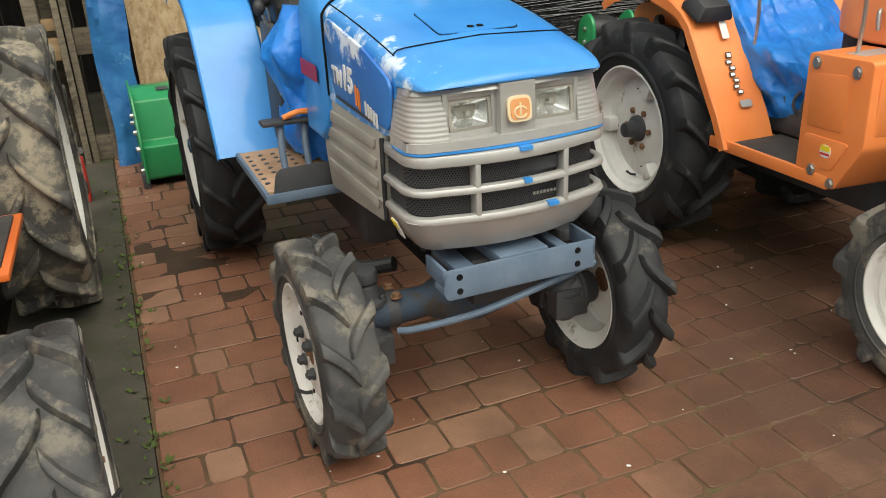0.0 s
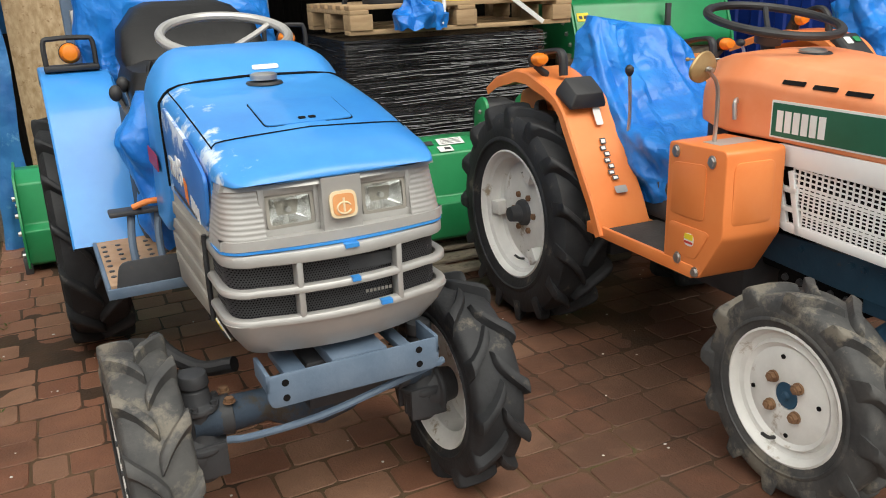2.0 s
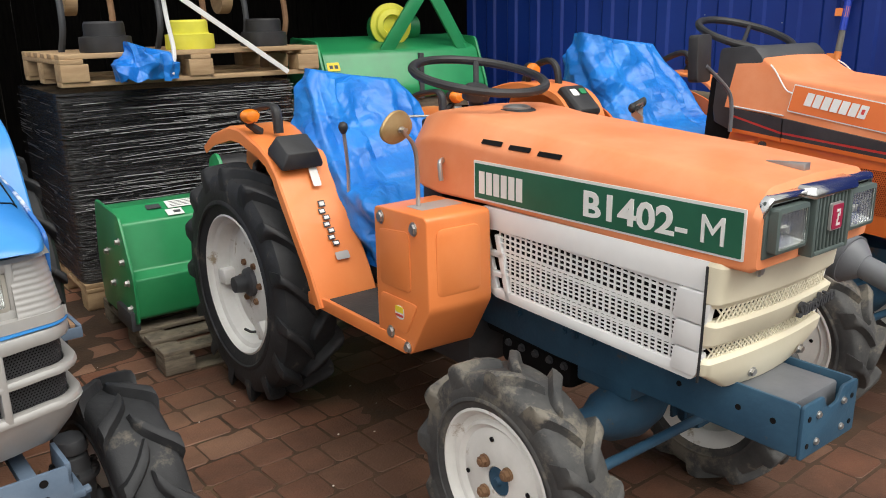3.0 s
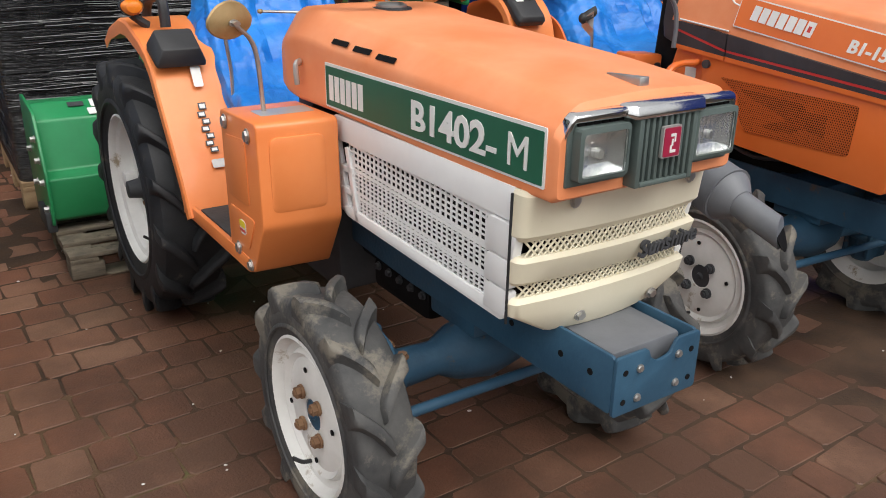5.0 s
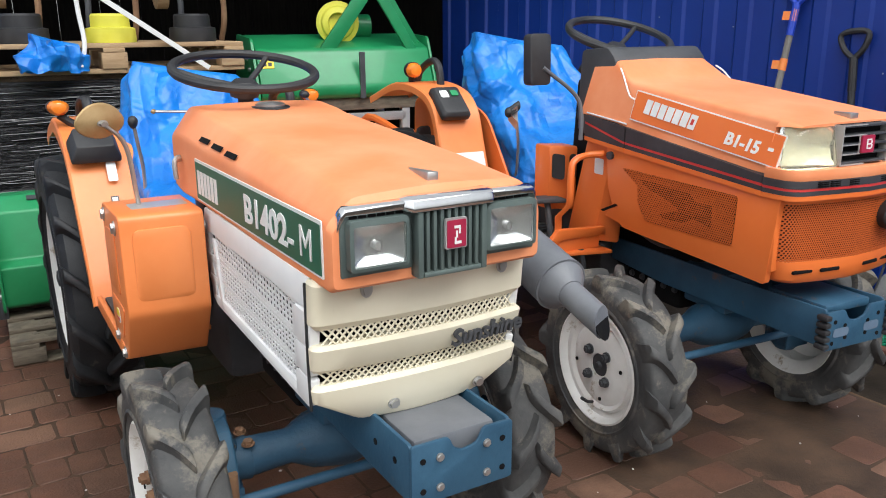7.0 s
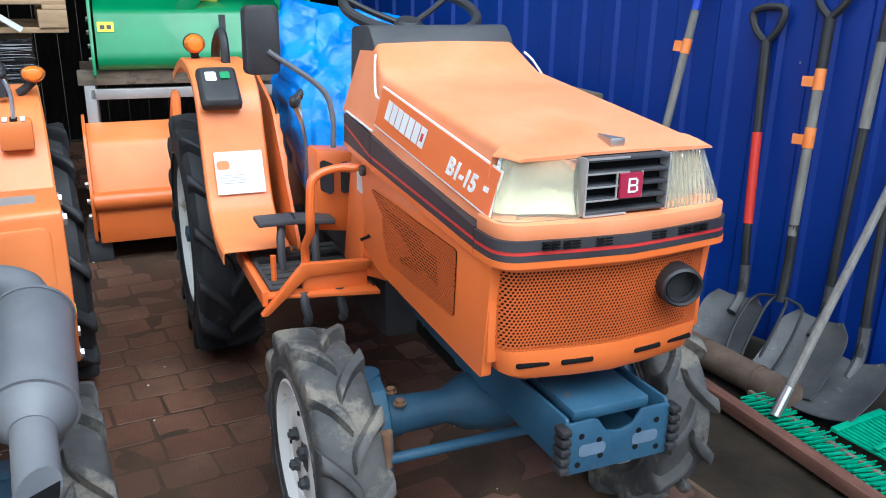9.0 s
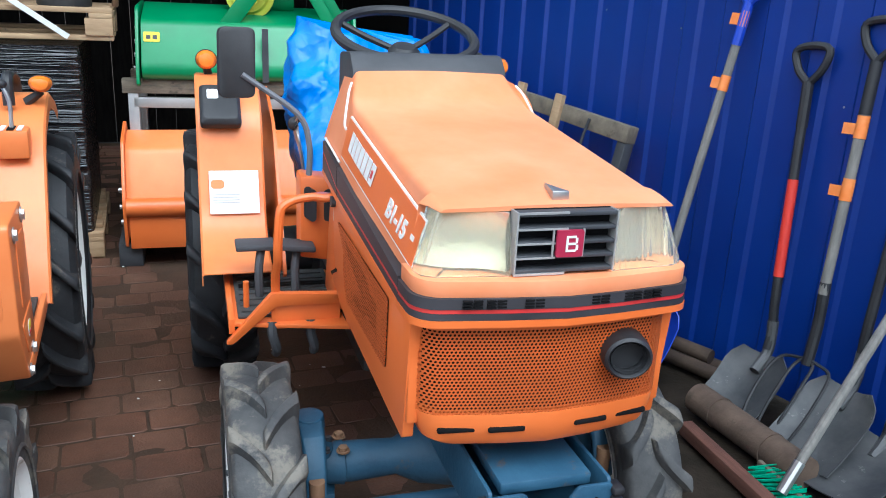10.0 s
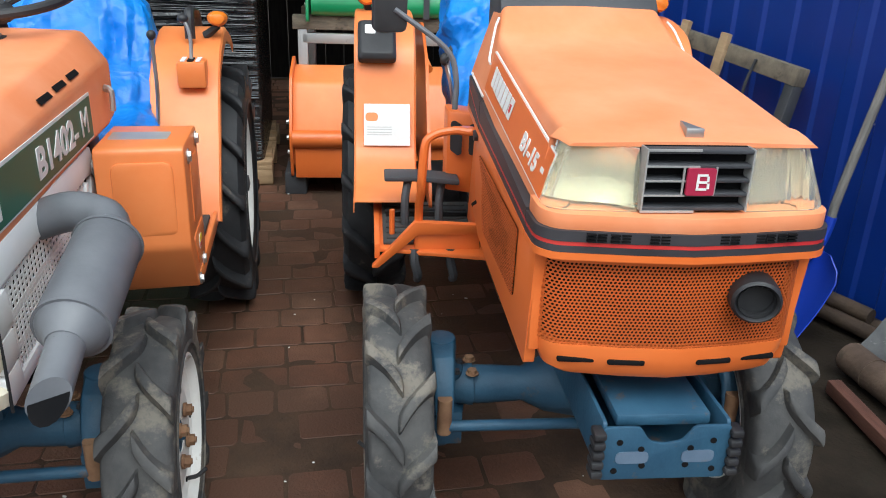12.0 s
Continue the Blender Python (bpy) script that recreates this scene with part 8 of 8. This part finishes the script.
def shovel(neck, head, blade, shaft, label, grip=None, sleeve=None, w=0.26, h=0.3, tapes=(), curl=0.05, r=0.016):
    """The shaft runs from neck to head; the blade bends forward from the neck to the ground."""
    m, length = tool_frame(neck, head)
    tilt = math.degrees(math.acos(min(1.0, (neck[2] - 0.012) / h))) - math.degrees(math.asin(min(1.0, 0.5 * (head[0] - neck[0] + head[1] - neck[1]) / length)))
    t = thing("shovel", m, label, "shovel", "garden tools along the wall")
    bm = bmesh.new()
    scoop(bm, w, h, curl)
    bm.transform(Matrix.Rotation(radians(-tilt), 4, "X") @ Matrix.Translation((0, 0, -h)))
    part("blade", bm, blade, t)
    bm = bmesh.new()
    tube(bm, [(0, 0.0, 0.02), (0, 0.012, 0.1), (0, 0.0, 0.25), (0, 0, length)], r, 10, 4)
    part("shaft", bm, shaft, t)
    bm = bmesh.new()
    tube(bm, [(0, -0.05, -0.055), (0, 0.0, 0.0), (0, 0.012, 0.06), (0, 0.01, 0.12)], r * 1.2, 10, 4)
    part("socket", bm, blade, t)
    if grip:
        bm = bmesh.new()
        handle_d(bm, Matrix.Translation((0, 0, length)))
        tube(bm, [(0, 0, length - 0.14), (0, 0, length + 0.01)], r * 1.15, 10, 1)
        part("grip", bm, grip, t)
    if sleeve:
        bm = bmesh.new()
        rod(bm, (0, 0, length * sleeve[1]), (0, 0, length * sleeve[2]), r * 1.1, 12)
        part("sleeve", bm, sleeve[0], t, "red plastic sleeve")
    for f in tapes:
        bm = bmesh.new()
        rod(bm, (0, 0, length * f), (0, 0, length * f + 0.055), r * 1.12, 12)
        box(bm, -0.05, -0.012, -0.012, -0.008, length * f + 0.005, length * f + 0.045)
        part("tape", bm, TAPE, t, "loose orange tape")
    return t


shovel((3.515, 3.995, 0.29), (3.706, 4.098, 1.347), PLASTIC_BLUE, HANDLE_GREY, "blue plastic snow shovel with grey wooden handle", PLASTIC_BLUE, None, 0.4, 0.3, (0.72, 0.93), 0.07)
shovel((3.85, 3.715, 0.2), (3.873, 3.858, 1.109), ALUMINIUM, BLACK, "broad metal shovel with black shaft and red sleeve", BLACK, (RED_PLASTIC, 0.3, 0.66), 0.25, 0.27, (), 0.03)
shovel((4.03, 3.45, 0.22), (4.13, 3.56, 1.3), ALUMINIUM, BLACK, "scratched metal shovel with black shaft", BLACK, (HANDLE_GREY, 0.6, 0.85), 0.25, 0.3, (), 0.03)
shovel((4.107, 3.328, 0.12), (4.19, 3.49, 1.1), ALUMINIUM, BLACK, "mud-stained metal shovel with black shaft", BLACK, None, 0.27, 0.3, (), 0.03)
m, length = tool_frame((3.93, 3.565, 0.24), (3.999, 3.676, 1.203))
t = thing("garden_fork", m, "garden fork with grey shaft and orange tape", "fork", "garden tools along the wall")
for k in range(4):
    x = -0.09 + 0.06 * k
    bm = bmesh.new()
    tube(bm, [(x * 0.95, -0.16, -0.235), (x * 1.15, -0.11, -0.14), (x * 1.15, -0.045, -0.04), (x * 0.95, -0.01, 0.002), (x * 0.4, 0, 0.014), (0, 0, 0.02)], 0.0055, 6, 4)
    part("tine", bm, BLACK, t)
bm = bmesh.new()
tube(bm, [(0, 0, 0.0), (0, 0.01, 0.14), (0, 0, 0.28)], 0.018, 10, 4)
part("socket", bm, BLACK, t)
bm = bmesh.new()
rod(bm, (0, 0, 0.24), (0, 0, length - 0.1), 0.017, 12)
part("shaft", bm, HANDLE_GREY, t)
bm = bmesh.new()
rod(bm, (0, 0, length - 0.16), (0, 0, length), 0.019, 12)
handle_d(bm, Matrix.Translation((0, 0, length)))
part("grip", bm, BLACK, t)
for f in (0.56, 0.76):
    bm = bmesh.new()
    rod(bm, (0, 0, length * f), (0, 0, length * f + 0.07), 0.019, 12)
    box(bm, -0.055, -0.012, -0.012, -0.008, length * f + 0.01, length * f + 0.045)
    part("tape", bm, TAPE, t, "loose orange tape")


def broom(a, b, pole_to, label):
    """A push broom lying on its side: board, rows of tufts, pole."""
    a, b = Vector(a), Vector(b)
    x = (b - a)
    length = x.length
    x.normalize()
    m = Matrix((x, Vector((0, 0, 1)).cross(x), Vector((0, 0, 1)))).transposed().to_4x4()
    m.translation = a
    t = thing("push_broom", m, label, "broom", "garden tools along the wall")
    bm = boxes((0, length, -0.015, 0.03, 0.0, 0.045))
    part("broom_head", bm, RED_WOOD, t, bevel=0.006)
    bm = bmesh.new()
    rng = random.Random(5)
    for i in range(int((length - 0.28) / 0.022)):
        for j in range(3):
            px = 0.28 + 0.022 * i
            base = Vector((px, 0.03 + 0.008 * j, 0.012 + 0.014 * j))
            for q in range(3):
                tip = base + Vector((0.03 + rng.uniform(-0.007, 0.007), 0.07 + rng.uniform(-0.006, 0.006), 0.012 + rng.uniform(-0.008, 0.012)))
                rod(bm, base, tip, 0.0035, 4, 0.0025)
    b_ob = part("bristles", bm, BRISTLE, t, "green plastic bristles")
    tagged(b_ob, kind="stuff")
    bm = boxes((0.26, length, 0.09, 0.105, 0.03, 0.05))
    part("edge_strip", bm, WOOD_GREY, t, bevel=0.003)
    if pole_to:
        p = m.inverted() @ Vector(pole_to)
        bm = bmesh.new()
        q = Vector((length * 0.49, 0.05, 0.05))
        rod(bm, q, p, 0.014, 10)
        part("pole", bm, HANDLE_GREY, t)
        bm = bmesh.new()
        rod(bm, q, q + (p - q).normalized() * 0.1, 0.016, 10)
        part("ferrule", bm, STEEL, t)
    return t


broom((3.546, 3.478, 0.0), (3.853, 2.674, 0.0), (4.18, 3.41, 0.8), "green push broom with reddish wooden head")
t = thing("leaf_rake", pose(4.03, 2.98, 0.005, 0, 6, -62), "green plastic leaf rake lying on its back", "rake", "garden tools along the wall")
for k in range(13):
    y = -0.1 + 0.0167 * k
    bm = boxes((-0.11, 0.17, y - 0.0055, y + 0.0055, 0.03, 0.036))
    for v in bm.verts:
        v.co.y *= 0.75 + 0.9 * (0.17 - v.co.x) / 0.32 * 0.5
        v.co.z += 0.015 * math.sin((v.co.x + 0.15) * 9)
    part("rake_tine", bm, BRISTLE, t)
for x, w in ((-0.1, 0.012), (0.02, 0.008), (0.15, 0.025)):
    half = 0.105 * (0.75 + 0.45 * (0.17 - x) / 0.32)
    bm = boxes((x - w, x + w, -half, half, 0.033 + 0.015 * math.sin((x + 0.15) * 9), 0.04 + 0.015 * math.sin((x + 0.15) * 9)))
    part("rake_web", bm, BRISTLE, t, bevel=0.002)
bm = bmesh.new()
rod(bm, (0.16, 0.0, 0.06), (0.3, 0.3, 0.6), 0.014, 10)
part("pole", bm, STEEL, t)
bm = bmesh.new()
rod(bm, (0.175, 0.03, 0.12), (0.19, 0.064, 0.18), 0.017, 10)
part("tape", bm, TAPE, t)

bm = bmesh.new()
a, b = Vector((3.622, 3.64, 0.053)), Vector((3.842, 3.205, 0.053))
tube(bm, [a, a.lerp(b, 0.2), a.lerp(b, 0.22), a.lerp(b, 0.24), a.lerp(b, 0.26), a.lerp(b, 0.68), a.lerp(b, 0.7), a.lerp(b, 0.72), a.lerp(b, 0.74), b], 0.052, 24, 1)
log_ob = part("steel_roller", bm, PIPE_RUST)
tagged(log_ob, "rusty brown steel pipe lying by the wall", "pipe")
for f in (0.22, 0.7):
    bm = bmesh.new()
    rod(bm, a.lerp(b, f), a.lerp(b, f + 0.02), 0.055, 24)
    part("pipe_band", bm, PIPE_RUST, log_ob)
for k, (p, q) in enumerate((((3.33, 4.3, 0.03), (3.78, 3.84, 0.03)), ((3.35, 4.36, 0.03), (3.81, 3.91, 0.03)), ((3.33, 4.3, 0.085), (3.73, 3.94, 0.075)))):
    bm = bmesh.new()
    rod(bm, p, q, 0.028, 12)
    tagged(part("round_pole", bm, DARK_RUST), "brown round pole lying at the wall's foot", "pole", "poles at the wall's foot")


def window_frame():
    a, b = Vector((2.79, 5.22, 0.93)), Vector((3.41, 4.39, 0.855))
    x = (b - a).normalized()
    up = Vector((0.12, 0.09, 1.0))
    m = face_frame(a, x, up)
    t = thing("old_window_casement", m, "old weathered timber casement leaning on the blue wall", "casement")
    w = (b - a).length
    bm = boxes((-0.1, w, -0.07, 0.0, -0.03, 0.03))
    part("top_rail", bm, WOOD_GREY, t, bevel=0.004)
    bm = boxes((w - 0.05, w, -0.95, -0.07, -0.025, 0.025))
    part("right_stile", bm, CHARCOAL, t, bevel=0.004)
    bm = boxes((-0.1, -0.05, -0.95, -0.07, -0.025, 0.025))
    part("left_stile", bm, WOOD_GREY, t, bevel=0.004)
    bm = boxes((0.0, w * 0.62, -0.2, -0.13, 0.03, 0.07), m=Matrix.Rotation(radians(-3), 4, "Z"))
    part("loose_plank", bm, WOOD, t, bevel=0.004)
    for f in (0.28, 0.55):
        bm = boxes((w * f, w * f + 0.05, -0.28, 0.04, 0.025, 0.05))
        part("cross_cleat", bm, WOOD, t, bevel=0.004)
    bm = bmesh.new()
    tube(bm, [(w * 0.78, -0.02, 0.035), (w * 0.77, -0.12, 0.04), (w * 0.775, -0.25, 0.035)], 0.007, 6, 3)
    part("hinge_strap", bm, CHARCOAL, t)
    return t


window_frame()


# ---- paving ----
def brick_mesh(w, d, seed):
    rng = random.Random(seed)
    bm = bmesh.new()
    rings = []
    base = rounded([(-w / 2, -d / 2), (w / 2, -d / 2), (w / 2, d / 2), (-w / 2, d / 2)], 0.011, 1)
    base = [Vector((p.x + rng.uniform(-0.003, 0.003), p.y + rng.uniform(-0.003, 0.003))) for p in base]
    for z, k in ((-0.035, 1.0), (-0.0025, 1.0), (0.0, 0.975)):
        rings.append([Vector((p.x * k, p.y * k, z)) for p in base])
    loft(bm, rings)
    polish(bm, angle=25)
    return bm


def paving():
    bm = boxes((0.0, 4.25, -2.6, 5.2, -0.08, -0.0025))
    bed = part("paving", bm, JOINT)
    bed.matrix_basis = yard
    tagged(bed, "worn red paving bricks with mossy joints", "paving", kind="structure")
    bm = boxes((-0.42, -0.002, -3.0, 5.2, -0.1, 0.002))
    strip = part("pavement", bm, CONCRETE, bevel=0.006)
    strip.matrix_basis = yard
    tagged(strip, "damp mossy concrete strip along the paving", "pavement", kind="structure")
    rng = random.Random(11)
    widths, depth, gap = (0.095, 0.13, 0.15, 0.185), 0.128, 0.0075
    shapes = {}
    for i, w in enumerate(widths):
        for v in range(3):
            b = brick_mesh(w, depth, i * 10 + v)
            data = bpy.data.meshes.new("brick")
            b.to_mesh(data)
            b.free()
            data.materials.append(BRICK)
            shapes[i, v] = data
    rest = bmesh.new()
    single = 0
    y = -2.5
    row = 0
    while y < 5.0:
        x = 0.01
        while x < 4.15:
            i = rng.choice((0, 1, 1, 2, 2, 2, 3, 3))
            w = widths[i]
            if x + w > 4.25:
                break
            m = pose(x + w / 2, y + depth / 2, rng.uniform(-0.001, 0.002), rng.uniform(-0.4, 0.4), rng.uniform(-0.4, 0.4), rng.uniform(-1.6, 1.6))
            data = shapes[i, rng.randrange(3)]
            if single < 300 and -0.4 < y < 0.8 and 0.0 < x < 4.2:
                ob = new("brick", data)
                ob.parent = bed
                ob.matrix_basis = m
                single += 1
            else:
                start = len(rest.verts)
                rest.from_mesh(data)
                rest.verts.ensure_lookup_table()
                for v in rest.verts[start:]:
                    v.co = m @ v.co
            x += w + gap
        y += depth + gap
        row += 1
    data = bpy.data.meshes.new("bricks")
    rest.to_mesh(data)
    rest.free()
    data.materials.append(BRICK)
    ob = new("bricks", data)
    ob.parent = bed
    tagged(ob, "further paving bricks", kind="stuff")


paving()


def mud_film():
    """Trodden mud that fills the joints, most of it towards the shed and the blue wall."""
    bm = bmesh.new()
    nx, ny = 150, 200
    verts = []
    for j in range(ny + 1):
        y = -2.4 + 7.0 * j / ny
        for i in range(nx + 1):
            x = 0.03 + 4.2 * i / nx
            q = Vector((x, y, 0.0))
            n = 0.62 * noise.noise(q * 1.1) + 0.3 * noise.noise(q * 3.3 + Vector((5, 0, 0))) + 0.2 * noise.noise(q * 11.0)
            lean = 0.45 * min(1.0, max(0.0, (x - 0.55) / 1.3)) + 0.55 * min(1.0, max(0.0, (y - 0.2) / 1.4)) - 0.3
            caked = min(1.0, max(0.0, (x - 3.25) / 0.7))
            z = -0.0022 + 0.004 * (n + lean + 0.9 * caked)
            verts.append(bm.verts.new((x, y, max(-0.012, min(0.0004 + 0.004 * caked, z)))))
    for j in range(ny):
        for i in range(nx):
            a = j * (nx + 1) + i
            bm.faces.new((verts[a], verts[a + 1], verts[a + nx + 2], verts[a + nx + 1]))
    for f in bm.faces:
        f.smooth = True
    data = bpy.data.meshes.new("mud")
    bm.to_mesh(data)
    bm.free()
    data.materials.append(MUD)
    ob = new("mud", data)
    ob.matrix_basis = yard
    tagged(ob, "dark damp mud trodden over the bricks", "mud", kind="stuff")


mud_film()


def litter():
    """Moss and weeds in the joint along the strip, and small pale crumbs on the bricks."""
    rng = random.Random(3)
    bm = bmesh.new()
    for k in range(190):
        y = rng.uniform(-1.5, 2.6)
        x = rng.gauss(-0.005, 0.035)
        r = rng.uniform(0.004, 0.016)
        for q in range(3):
            a = rng.uniform(0, math.tau)
            p = yard @ Vector((x, y, 0.0))
            tip = p + Vector((math.cos(a) * r * 1.6, math.sin(a) * r * 1.6, r))
            side = Vector((-math.sin(a), math.cos(a), 0)) * r * 0.45
            mid = p.lerp(tip, 0.55)
            vs = [bm.verts.new(v) for v in (p, mid + side, tip, mid - side)]
            bm.faces.new(vs)
    ob = part("weeds", bm, MOSS)
    tagged(ob, "tiny green weeds along the concrete strip", "weeds", kind="stuff")
    bm = bmesh.new()
    for k in range(170):
        p = yard @ Vector((rng.uniform(-0.4, 4.2), rng.uniform(-2.2, 3.0), 0.004))
        s = rng.uniform(0.0015, 0.005)
        bmesh.ops.create_icosphere(bm, subdivisions=1, radius=s, matrix=Matrix.Translation(p) @ Matrix.Diagonal((rng.uniform(0.7, 1.8), 1, 0.5, 1)))
    ob = part("crumbs", bm, DECAL_WHITE)
    tagged(ob, "pale crumbs and petals scattered on the bricks", "litter", kind="stuff")


litter()
